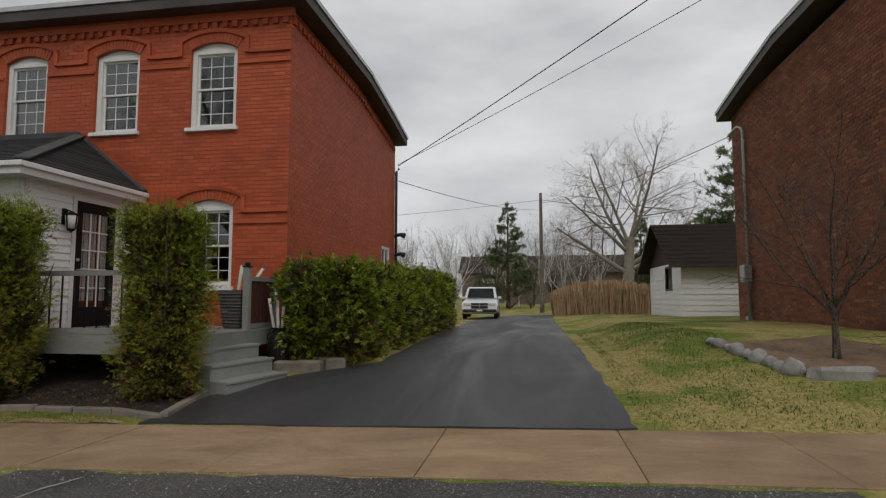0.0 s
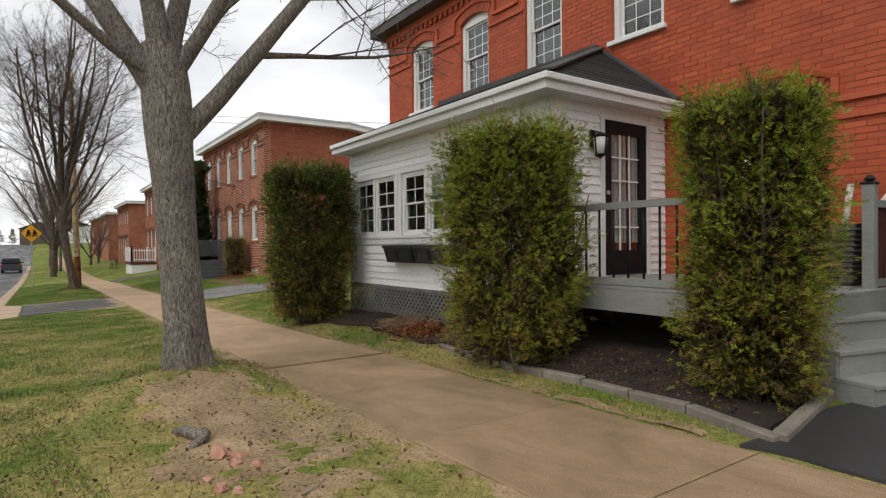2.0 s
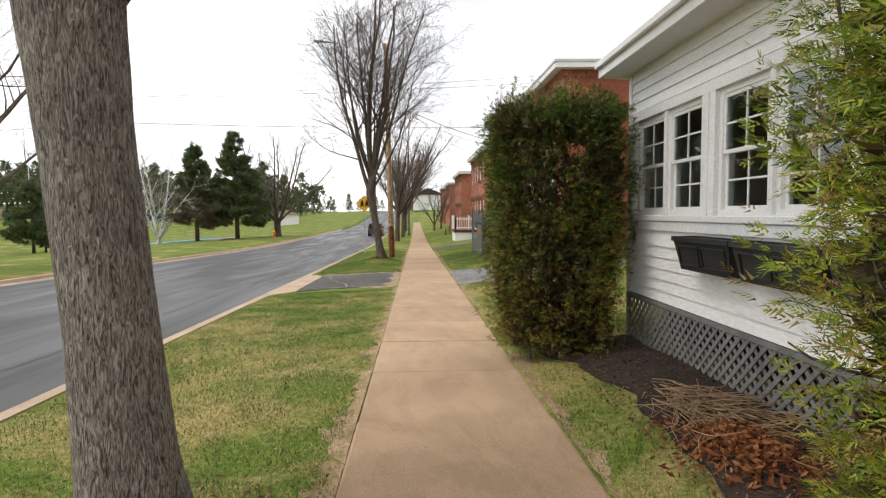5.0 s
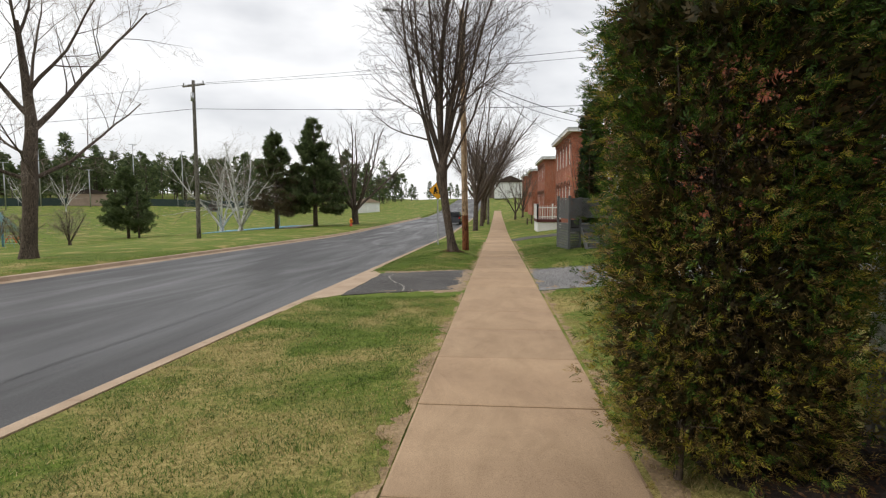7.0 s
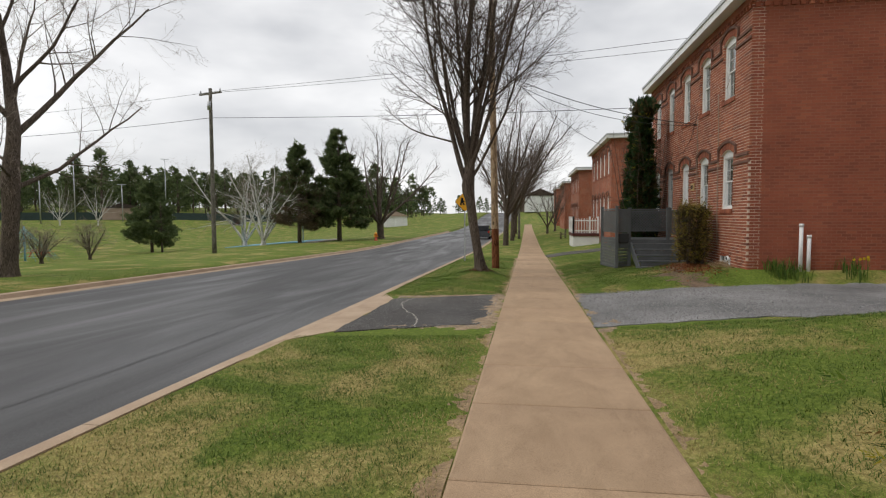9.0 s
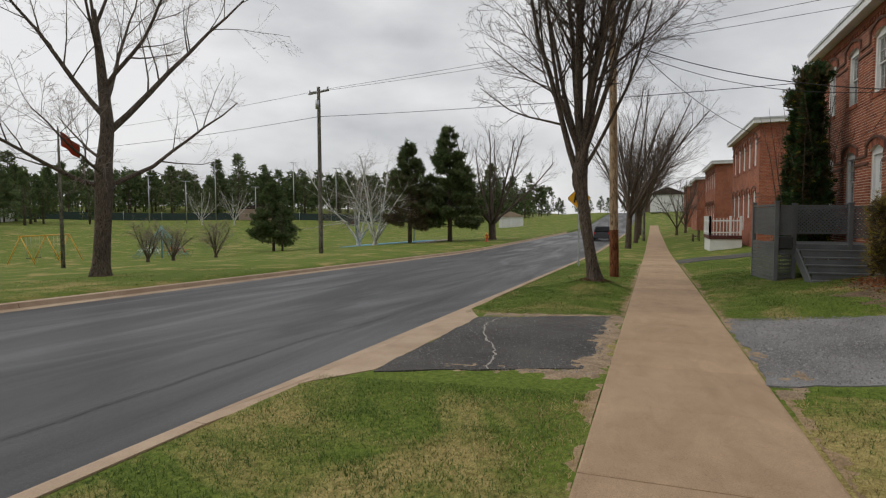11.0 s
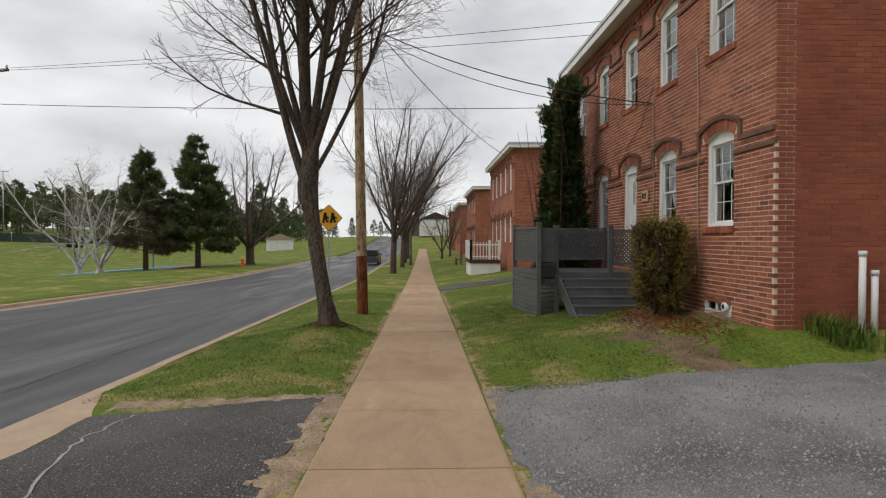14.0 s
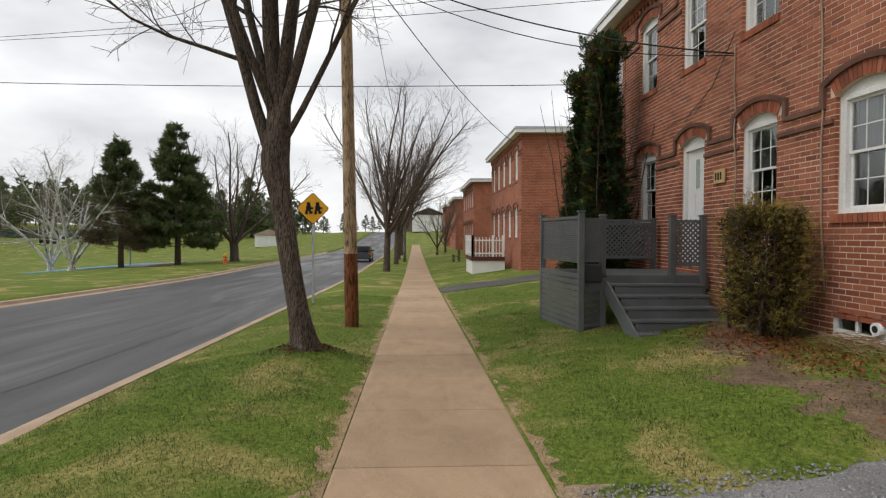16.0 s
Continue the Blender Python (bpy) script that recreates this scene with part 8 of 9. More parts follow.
utility_pole(-34.2, 3.57, 9.8, 0.145, MAT["pole_wood"], "pale wooden utility pole with a red-brown foot and street lamp", MAT["pole_stain"], 0, (-0.1, -0.2), (0.2, -2.9))
utility_pole(-49.6, -16.9, 10.4, 0.16, MAT["pole_grey"], "weathered grey utility pole with a crossarm across the road", None, 1.0)
utility_pole(-76.2, 3.9, 9.0, 0.14, MAT["pole_grey"], "grey utility pole further along the verge")
utility_pole(0.45, 42, 9.1, 0.16, MAT["pole_grey"], "grey utility pole behind the back garden")


def wire(a, b, sag, r=0.011):
    a, b = Vector(a), Vector(b)
    pts = []
    for k in range(17):
        f = k / 16
        p = a.lerp(b, f)
        p.z -= sag * 4 * f * (1 - f)
        pts.append(p)
    cable("overhead_wire", pts, r, MAT["cable_black"], "thin black overhead wire between poles", "wire", 5)


P1, P2 = Vector((-34.3, 3.37, 9.6)), Vector((-49.6, -16.9, 10.15))
wire(P2 + Vector((0.3, 0.9, 0)), (-36.5, 28.2, 10.3), 0.35)
wire(P2 + Vector((-0.3, -0.9, 0)), (-37.5, 28.6, 9.9), 0.35)
wire(P2 + Vector((0, 0, -1.75)), (-42.5, 21.0, 7.2), 0.25, 0.016)
wire(P2 + Vector((0, 0, -1.75)), (-55.5, -72, 8.6), 0.9, 0.016)
wire(P2 + Vector((0.3, 0.9, 0)), (-57, -72, 10), 0.8)
wire(P1, (-76.2, 3.9, 8.9), 0.8)
wire(P1 + Vector((0, 0, -2.4)), (-31.4, 10.05, 4.45), 0.35, 0.013)
wire(P1 + Vector((0, 0, -2.5)), (-31.4, 10.05, 4.42), 0.55, 0.009)
wire(P1 + Vector((0, 0, -2)), (-50.5, 10.0, 5.9), 0.5, 0.013)
wire((-4.2, 17.3, 5.65), (8.4, 6.6, 9.6), 0.12, 0.013)
wire((-4.2, 17.3, 5.7), (10.2, 6.2, 9.3), 0.2, 0.008)
wire((-4.2, 17.4, 5.2), (0.5, 42, 7.9), 0.3, 0.01)
wire((0.5, 42, 8.6), (-45, 52, 9.0), 0.8, 0.012)
wire((0.5, 42, 8.6), (30, 60, 10.0), 0.8, 0.012)
wire((0.5, 42, 8.4), (5.4, 17.0, 6.05), 0.4, 0.01)

# warning sign
MAT["sign_yellow"] = surface("sign_yellow", (0.75, 0.36, 0.01), (0.85, 0.42, 0.015), 3, 50, 0.45, 0.05)
sg = thing("warning_sign", -40.0, 1.75, ground_z(-40, 1.75), "diamond-shaped amber warning sign with black shapes on a steel post", "sign")
part("post", boxes((-40.03, -39.97, 1.72, 1.78, ground_z(-40, 1.75) - 0.1, 2.5), bev=0.004), MAT["galv"], sg)


def turned(bm):
    bmesh.ops.rotate(bm, verts=bm.verts, cent=(-40, 1.75, 0), matrix=Matrix.Rotation(radians(8), 3, "Z"))
    return bm


def diamond(x, h, t):
    bm = bmesh.new()
    vs = [bm.verts.new((xx, 1.75 + dy, 2.28 + dz)) for xx in (x, x + t) for dy, dz in ((0, -h), (h, 0), (0, h), (-h, 0))]
    for f in ((0, 1, 2, 3), (7, 6, 5, 4), (0, 4, 5, 1), (1, 5, 6, 2), (2, 6, 7, 3), (3, 7, 4, 0)):
        bm.faces.new([vs[i] for i in f])
    bmesh.ops.recalc_face_normals(bm, faces=bm.faces)
    bmesh.ops.bevel(bm, geom=[e for e in bm.edges if abs(e.verts[0].co.x - e.verts[1].co.x) > 0.001], offset=0.04, segments=3, affect="EDGES")
    return turned(bm)


part("border", diamond(-39.965, 0.5, 0.004), MAT["black"], sg)
part("panel", diamond(-39.96, 0.48, 0.004), MAT["sign_yellow"], sg, "amber panel")
for oy in (-0.13, 0.14):
    for dy, z0, z1, w_ in ((0.0, 2.36, 2.47, 0.055), (0.0, 2.2, 2.36, 0.075), (-0.06, 2.1, 2.22, 0.04), (0.07, 2.12, 2.2, 0.05), (0.09, 2.26, 2.32, 0.05)):
        bm = turned(boxes((-39.955, -39.95, 1.75 + oy + dy - w_, 1.75 + oy + dy + w_, z0, z1), bev=0.002))
        part("black_shape", bm, MAT["black"], sg)
# hydrant
MAT["hyd_yellow"] = surface("hydrant_yellow", (0.7, 0.3, 0.02), (0.8, 0.4, 0.03), 6, 50, 0.5, 0.1)
MAT["hyd_red"] = surface("hydrant_red", (0.5, 0.06, 0.02), (0.6, 0.08, 0.03), 6, 50, 0.5, 0.1)
hx, hy = -71.5, -11.1
hz = ground_z(hx, hy)
hyd = thing("fire_hydrant", hx, hy, hz, "yellow and red fire hydrant beside the kerb", "hydrant")
bm = bmesh.new()
lathe(bm, hx, hy, [(0.2, hz - 0.05), (0.2, hz + 0.05), (0.13, hz + 0.08), (0.13, hz + 0.6), (0.17, hz + 0.62), (0.17, hz + 0.66)], 16)
part("barrel", bm, MAT["hyd_red"], hyd)
bm = bmesh.new()
lathe(bm, hx, hy, [(0.16, hz + 0.66), (0.15, hz + 0.75), (0.1, hz + 0.84), (0.04, hz + 0.87), (0.04, hz + 0.93)], 16)
part("bonnet", bm, MAT["hyd_yellow"], hyd)
for dx, dy in ((0.24, 0), (0, 0.22), (0, -0.22)):
    bm = bmesh.new()
    tube(bm, [(hx, hy, hz + 0.48), (hx + dx, hy + dy, hz + 0.48)], 0.07, 10)
    part("outlet", bm, MAT["hyd_yellow"], hyd)


# ---- vehicles ----
MAT["car_dark"] = surface("dark_car_paint", (0.012, 0.013, 0.016), (0.02, 0.021, 0.024), 1, 60, 0.25, 0.0)
MAT["car_white"] = surface("white_car_paint", (0.62, 0.63, 0.65), (0.7, 0.71, 0.72), 1, 60, 0.3, 0.0)
MAT["tyre"] = surface("tyre_rubber", (0.015, 0.015, 0.015), (0.025, 0.025, 0.025), 8, 80, 0.9, 0.3)
MAT["lens"] = surface("lamp_lens", (0.6, 0.6, 0.58), (0.7, 0.7, 0.68), 8, 80, 0.15, 0.0)
MAT["lens_red"] = surface("tail_lens", (0.3, 0.01, 0.01), (0.4, 0.02, 0.015), 8, 80, 0.2, 0.0)
MAT["car_glass"] = surface("tinted_car_glass", (0.015, 0.017, 0.018), (0.02, 0.022, 0.024), 2, 60, 0.06, 0.0)


def car(x, y, z, heading, paint, label, L=4.5, W=1.82, H=1.66):
    """A family car built along +x, then turned."""
    ob = thing("car", x, y, z, label, "car")
    M = pose(x, y, z, 0, 0, heading)

    def put(name, bm, mat, parent=ob, lab=""):
        bmesh.ops.transform(bm, matrix=M, verts=bm.verts)
        return part(name, bm, mat, parent, lab)
    side = [(-0.5, 0.32), (-0.49, 0.75), (-0.47, 0.98), (-0.42, 1.05), (0.2, 1.03), (0.44, 0.88), (0.49, 0.72), (0.5, 0.4), (0.47, 0.26), (-0.47, 0.26)]
    bm = bmesh.new()
    rows = [[bm.verts.new((u * L, w * W / 2 * (1 if 0.3 < zz < 0.95 else 0.94), zz * H / 1.66)) for u, zz in side] for w in (-1, 1)]
    n = len(side)
    for k in range(n):
        bm.faces.new((rows[0][k], rows[0][(k + 1) % n], rows[1][(k + 1) % n], rows[1][k]))
    bm.faces.new(rows[0][::-1])
    bm.faces.new(rows[1])
    bmesh.ops.recalc_face_normals(bm, faces=bm.faces)
    bmesh.ops.bevel(bm, geom=bm.edges[:], offset=0.05, segments=2, affect="EDGES")
    put("body", bm, paint)
    cab = [(-0.45, 1.02), (-0.4, 1.56), (-0.34, 1.66), (0.06, 1.66), (0.12, 1.62), (0.25, 1.03)]
    bm = bmesh.new()
    rows = [[bm.verts.new((u * L, w * W / 2 * (0.95 - 0.16 * max(0, (zz - 1.02) / 0.64)), zz * H / 1.66)) for u, zz in cab] for w in (-1, 1)]
    n = len(cab)
    for k in range(n):
        bm.faces.new((rows[0][k], rows[0][(k + 1) % n], rows[1][(k + 1) % n], rows[1][k]))
    bm.faces.new(rows[0][::-1])
    bm.faces.new(rows[1])
    bmesh.ops.recalc_face_normals(bm, faces=bm.faces)
    bmesh.ops.bevel(bm, geom=bm.edges[:], offset=0.04, segments=2, affect="EDGES")
    put("cabin", bm, paint)
    k = H / 1.66

    def pane(pts, name):
        bm = bmesh.new()
        vs = [bm.verts.new(p) for p in pts]
        bm.faces.new(vs)
        bmesh.ops.solidify(bm, geom=bm.faces[:], thickness=0.008)
        put(name, bm, MAT["car_glass"], lab="dark window glass")
    pane([(0.247 * L, -0.78 * W / 2, 1.08 * k), (0.247 * L, 0.78 * W / 2, 1.08 * k), (0.135 * L, 0.7 * W / 2, 1.58 * k), (0.135 * L, -0.7 * W / 2, 1.58 * k)], "windscreen")
    pane([(-0.455 * L, 0.78 * W / 2, 1.1 * k), (-0.455 * L, -0.78 * W / 2, 1.1 * k), (-0.408 * L, -0.68 * W / 2, 1.54 * k), (-0.408 * L, 0.68 * W / 2, 1.54 * k)], "rear_window")
    for w in (-1, 1):
        for u0, u1, t0, t1 in ((-0.4, -0.2, -0.37, -0.2), (-0.18, 0.0, -0.18, 0.0), (0.02, 0.2, 0.02, 0.1)):
            pane([(u0 * L, w * 0.962 * W / 2, 1.08 * k), (u1 * L, w * 0.962 * W / 2, 1.08 * k), (t1 * L, w * 0.84 * W / 2, 1.56 * k), (t0 * L, w * 0.84 * W / 2, 1.56 * k)], "side_window")
        bm = boxes((0.14 * L, 0.19 * L, w * W / 2 * 0.98 - 0.02 + (0 if w > 0 else -0.16), w * W / 2 * 0.98 + 0.02 + (0.16 if w > 0 else 0), 1.02 * k, 1.16 * k), bev=0.02)
        put("mirror", bm, paint)
        put("headlight", boxes((0.475 * L, 0.497 * L, w * 0.62 - 0.2, w * 0.62 + 0.2, 0.7 * k, 0.84 * k), bev=0.02), MAT["lens"], lab="clear headlight")
        put("tail_light", boxes((-0.497 * L, -0.47 * L, w * 0.78 - 0.1, w * 0.78 + 0.1, 0.75 * k, 1.0 * k), bev=0.02), MAT["lens_red"], lab="red tail light")
        for u in (-0.31, 0.32):
            bm = bmesh.new()
            tube(bm, [(u * L, w * (W / 2 - 0.2), 0.34), (u * L, w * (W / 2 + 0.005), 0.34)], 0.34, 20)
            wh = put("wheel", bm, MAT["tyre"], lab="black tyre")
            bm = bmesh.new()
            tube(bm, [(u * L, w * (W / 2 - 0.05), 0.34), (u * L, w * (W / 2 + 0.012), 0.34)], [0.22, 0.2], 12)
            put("rim", bm, MAT["galv"], wh)
    put("grille", boxes((0.485 * L, 0.507 * L, -0.42, 0.42, 0.55 * k, 0.82 * k), bev=0.015), MAT["black_plastic"], lab="dark grille with a pale cross bar")
    put("grille_bar", boxes((0.505 * L, 0.512 * L, -0.42, 0.42, 0.67 * k, 0.7 * k), (0.505 * L, 0.512 * L, -0.02, 0.02, 0.55 * k, 0.82 * k)), MAT["galv"])
    put("bumper", boxes((0.47 * L, 0.515 * L, -0.86, 0.86, 0.36 * k, 0.5 * k), bev=0.03), MAT["black_plastic"])
    put("number_plate", boxes((0.514 * L, 0.519 * L, -0.15, 0.15, 0.4 * k, 0.48 * k)), MAT["white"])
    return ob


car(-82.5, -0.5, street(-82.5) - 0.225, 180, MAT["car_dark"], "dark car parked by the kerb further along")
car(-2.9, 31.5, ground_z(-2.9, 31.5) + 0.03, -88, MAT["car_white"], "white car parked at the end of the driveway")

# ---- back garden seen along the driveway ----
MAT["gable_brown"] = pieces("dark_brown_board", [(0.035, 0.024, 0.02), (0.05, 0.034, 0.027)], 0.3, (0.7, 0.7, 0.7), 0.8, 0.3)
sh = thing("garage", 8.5, 26, 0.85, "low white-sided garage with a brown shingled roof", "garage")
sx0, sx1, sy0, sy1, sz0, sz1, szr = 5.45, 12.5, 23.0, 29.0, 0.6, 2.92, 4.65
part("wall", boxes((sx0 + 0.02, sx1, sy0 + 0.02, sy0 + 0.14, sz0, sz1)), MAT["white"], sh)
part("wall", wall_mesh(sy0 + 0.14, sy1, sz0, sz1, sx0 + 0.02, sx0 + 0.14, [(24.6, 25.6, 1.9, 2.75)], "y"), MAT["white"], sh)
part("wall", boxes((sx1 - 0.12, sx1, sy0 + 0.14, sy1, sz0, sz1)), MAT["white"], sh)
for k in range(11):
    z0 = sz0 + 0.02 + k * 0.21
    part("board", board(sx0, sx1, z0, z0 + 0.208, "x", sy0 + 0.018, -1), MAT["white"], sh)
    for a, b in (((sy0, 24.5), (25.7, sy1)) if 1.7 < z0 + 0.1 < 2.85 else ((sy0, sy1),)):
        part("board", board(a, b, z0, z0 + 0.208, "y", sx0 + 0.018, -1), MAT["white"], sh)
wn = part("window", boxes((sx0 - 0.01, sx0 + 0.1, 24.5, 24.6, 1.82, 2.83), (sx0 - 0.01, sx0 + 0.1, 25.6, 25.7, 1.82, 2.83), (sx0 - 0.01, sx0 + 0.1, 24.6, 25.6, 1.82, 1.9), (sx0 - 0.01, sx0 + 0.1, 24.6, 25.6, 2.75, 2.83)), MAT["dark_trim"], sh)
part("pane", boxes((sx0 + 0.05, sx0 + 0.055, 24.6, 25.6, 1.9, 2.75)), MAT["glass"], wn)
bm = bmesh.new()
vs = [bm.verts.new((xx, yy, zz)) for xx in (sx0, sx0 + 0.1) for yy, zz in ((sy0, sz1), (sy1, sz1), ((sy0 + sy1) / 2, szr))]
for f in ((0, 1, 2), (5, 4, 3), (0, 3, 4, 1), (1, 4, 5, 2), (2, 5, 3, 0)):
    bm.faces.new([vs[i] for i in f])
bmesh.ops.recalc_face_normals(bm, faces=bm.faces)
part("gable", bm, MAT["gable_brown"], sh, "dark brown gable")
ym = (sy0 + sy1) / 2
for ya in (sy0 - 0.45, sy1 + 0.45):
    za = sz1 - (szr - sz1) * 0.45 / 3
    bm = bmesh.new()
    vs = [bm.verts.new(p) for p in ((sx0 - 0.5, ya, za), (sx1 + 0.4, ya, za), (sx1 + 0.4, ym, szr + 0.04), (sx0 - 0.5, ym, szr + 0.04))]
    bm.faces.new(vs)
    bmesh.ops.solidify(bm, geom=bm.faces[:], thickness=0.12)
    part("roof_slope", bm, MAT["shingle_brown"], sh, "brown shingled roof")
    for k in range(11):
        f = k / 11
        y0, z0 = ya + (ym - ya) * f, za + (szr - za) * f
        bm = bmesh.new()
        beam(bm, (sx0 - 0.5, y0, z0 + 0.055), (sx1 + 0.4, y0, z0 + 0.055), 0.02, 0.03)
        part("shingle_course", bm, MAT["shingle_brown"], sh)
# stones along a bed, leafless shrub and pipe on the side wall
rd = random.Random(77)
MAT["field_stone"] = surface("field_stone", (0.17, 0.16, 0.15), (0.36, 0.35, 0.33), 3, 40, 0.9, 0.5, 0.008)
for x, y, s in ((2.66, 9.5, 0.08), (2.72, 9.3, 0.1), (2.78, 9.1, 0.08), (2.83, 8.9, 0.11), (2.9, 8.68, 0.09), (2.96, 8.46, 0.11), (3.02, 8.24, 0.1), (3.06, 8.04, 0.09), (3.12, 7.8, 0.15)):
    bm = bmesh.new()
    bmesh.ops.create_icosphere(bm, subdivisions=3, radius=1)
    g = ground_z(x, y)
    k1, k2, k3 = rd.uniform(0.8, 1.2), rd.uniform(0.8, 1.1), rd.uniform(0.85, 1.25)
    for v in bm.verts:
        n_ = 1 + 0.35 * noise.noise(v.co * 1.1 + Vector((x * 7, y * 3, 0))) + 0.1 * noise.noise(v.co * 4)
        v.co = Vector((x + v.co.x * s * k1 * n_, y + v.co.y * s * k2 * n_, g + s * 0.45 + v.co.z * s * k3 * n_))
    for f in bm.faces:
        f.smooth = True
    tagged(part("stone", bm, MAT["field_stone"]), "rounded grey field stone edging a bed", "stone", "stones edging the bed")
bm = boxes((3.24, 3.92, 7.48, 7.72, ground_z(3.5, 7.6) - 0.06, ground_z(3.5, 7.6) + 0.14), bev=0.05)
for v in bm.verts:
    v.co += Vector((noise.noise(v.co * 5), noise.noise(v.co * 5 + Vector((9, 0, 0))), 0.3 * noise.noise(v.co * 6))) * 0.09
tagged(part("stone", bm, MAT["field_stone"]), "long flat grey stone edging a bed", "stone", "stones edging the bed")
strip("shrub_bed", [(3.1, 7.95), (2.85, 9.6), (4.6, 9.9), (5.1, 8.0), (4.0, 7.75)], ground_z, MAT["dark_earth"], "bark-strewn bed beside the brown wall", "flower bed", 0.03, 0.2)
bare_tree(140, 3.95, 8.5, ground_z(3.95, 8.5), "small leafless shrub beside the brown brick wall", [(0, 0, -0.1, 1.0), (0, 0, 0, 1.0), (0, 0, 0.4, 0.9), (0, 0, 0.8, 0.8)], [(0.5 + 0.04 * k, 47 * k, 22 + 6 * (k % 4), 2.3, 0.022) for k in range(8)], [(8, 0.45, 38, 0.03), (6, 0.5, 40, 0.02), (3, 0.5, 40, 0), (0, 0, 0, 0)], MAT["bark_dark"], MAT["twig"], 0.045, 1.2)
bare_tree(141, 4.9, 8.0, ground_z(4.9, 8.0), "low leafless shrub beside the brown brick wall", [(0, 0, -0.1, 1.0), (0, 0, 0, 1.0), (0, 0, 0.1, 0.9), (0, 0, 0.2, 0.8)], [(0.1, 40 * k, 30 + 8 * (k % 4), 1.1, 0.012) for k in range(9)], [(8, 0.45, 38, 0.03), (5, 0.5, 40, 0.02), (0, 0, 0, 0)], MAT["bark_dark"], MAT["twig"], 0.03, 1.2)
cd = thing("conduit", 5.6, 16.35, 0.9, "grey service conduit with a meter box on the brown wall", "pipe")
bm = bmesh.new()
tube(bm, [(5.6, 16.4, 0.75), (5.6, 16.4, 6.0), (5.58, 16.4, 6.12), (5.5, 16.5, 6.2), (5.4, 16.9, 6.05)], 0.045, 10)
part("pipe", bm, MAT["galv"], cd)
part("meter_box", boxes((5.42, 5.62, 16.2, 16.55, 1.95, 2.4), bev=0.02), MAT["galv"], cd)
part("lower_box", boxes((5.5, 5.63, 16.3, 16.5, 0.8, 1.05), bev=0.015), MAT["galv"], cd)
cd = thing("conduit", -4.28, 17.35, 0.6, "dark service pipe with flood lamps on the red wall", "pipe")
bm = bmesh.new()
tube(bm, [(-4.27, 17.4, 0.5), (-4.27, 17.4, 5.5), (-4.2, 17.45, 5.6)], 0.04, 10)
part("pipe", bm, MAT["dark_trim"], cd)
for z in (3.45, 2.85):
    bm = bmesh.new()
    tube(bm, [(-4.3, 17.3, z), (-4.1, 17.3, z + 0.05), (-3.98, 17.25, z)], [0.05, 0.06, 0.09], 10)
    part("flood_lamp", bm, MAT["black_plastic"], cd)
# window in the side of the red house
sw = thing("side_window", -4.4, 16.45, 2.2, "white-framed window in the red side wall", "window")
part("frame", boxes((-4.42, -4.36, 16.0, 16.08, 2.2, 3.05), (-4.42, -4.36, 16.82, 16.9, 2.2, 3.05), (-4.42, -4.36, 16.08, 16.82, 2.2, 2.28), (-4.42, -4.36, 16.08, 16.82, 2.97, 3.05), (-4.41, -4.37, 16.43, 16.47, 2.28, 2.97)), MAT["white"], sw)
part("pane", boxes((-4.4, -4.395, 16.08, 16.82, 2.28, 2.97)), MAT["glass"], sw)
# dry reeds and trees
rg = np.random.default_rng(8)
n = 5200
P = np.stack([rg.uniform(1.0, 6.6, n), rg.uniform(32.5, 36.5, n), np.zeros(n)], 1)
P[:, 2] = [ground_z(a, b) for a, b in P[:, :2]]
lean = rg.normal(0, 0.09, (n, 2))
Lh = rg.uniform(1.1, 1.95, n) * (0.75 + 0.25 * np.sin((P[:, 0] - 1) / 5.6 * math.pi))
T = P + np.stack([lean[:, 0] * Lh, lean[:, 1] * Lh, Lh], 1)
s = np.zeros((n, 3))
s[:, 0] = 0.014
reeds = thing("reed_bed", 3.8, 34.5, 0.4, "stand of dry tan reed grass at the end of the lawn", "reeds")
stuff("reed_growth", quads_mesh("reed_growth", np.stack([P - s, P + s, T + s * 1.6, T - s * 1.6], 1)), MAT["reed"], reeds)
bare_tree(150, 7.4, 50, gz(7.4, 50), "large leafless tree with a broad crown behind the garden", [(0, 0, -0.2, 1.0), (0, 0, 0, 1.0), (0.3, 0, 3.0, 0.9), (0.5, 0, 6.0, 0.7)], [(3.0, 180, 62, 7.2, 0.25), (3.8, 0, 58, 7.0, 0.22), (5.0, 140, 34, 8.4, 0.22), (5.5, 60, 20, 8.6, 0.2), (5.8, 300, 30, 8.4, 0.2), (4.6, 200, 48, 7.6, 0.18), (3.4, 330, 60, 7, 0.18), (5.6, 180, 12, 8.8, 0.18)], [(13, 0.6, 58, 0.0), (9, 0.5, 48, 0.02), (7, 0.5, 46, 0.02), (1, 0.5, 40, 0), (0, 0, 0, 0)], MAT["bark_grey"], MAT["twig_pale"], 0.5, 1.2)
conifer(151, -2.9, 62, gz(-2.9, 62), 11.5, 2.9, "dark spruce behind the garden", MAT["pine"], 0.1, 0.9, 0.3)
conifer(152, 13.5, 40, gz(13.5, 40), 12.2, 4.2, "tall soft pine behind the garage", MAT["pine"], 0.12, 1.0, 0.4)
conifer(153, 11.5, 66, gz(11.5, 66), 10, 2.4, "far spruce behind the garden", MAT["pine"], 0.1, 1.2, 0.3)
conifer(154, 16.5, 62, gz(16.5, 62), 9, 2.4, "far spruce behind the garden", MAT["pine"], 0.1, 1.2, 0.3)
rd = random.Random(60)
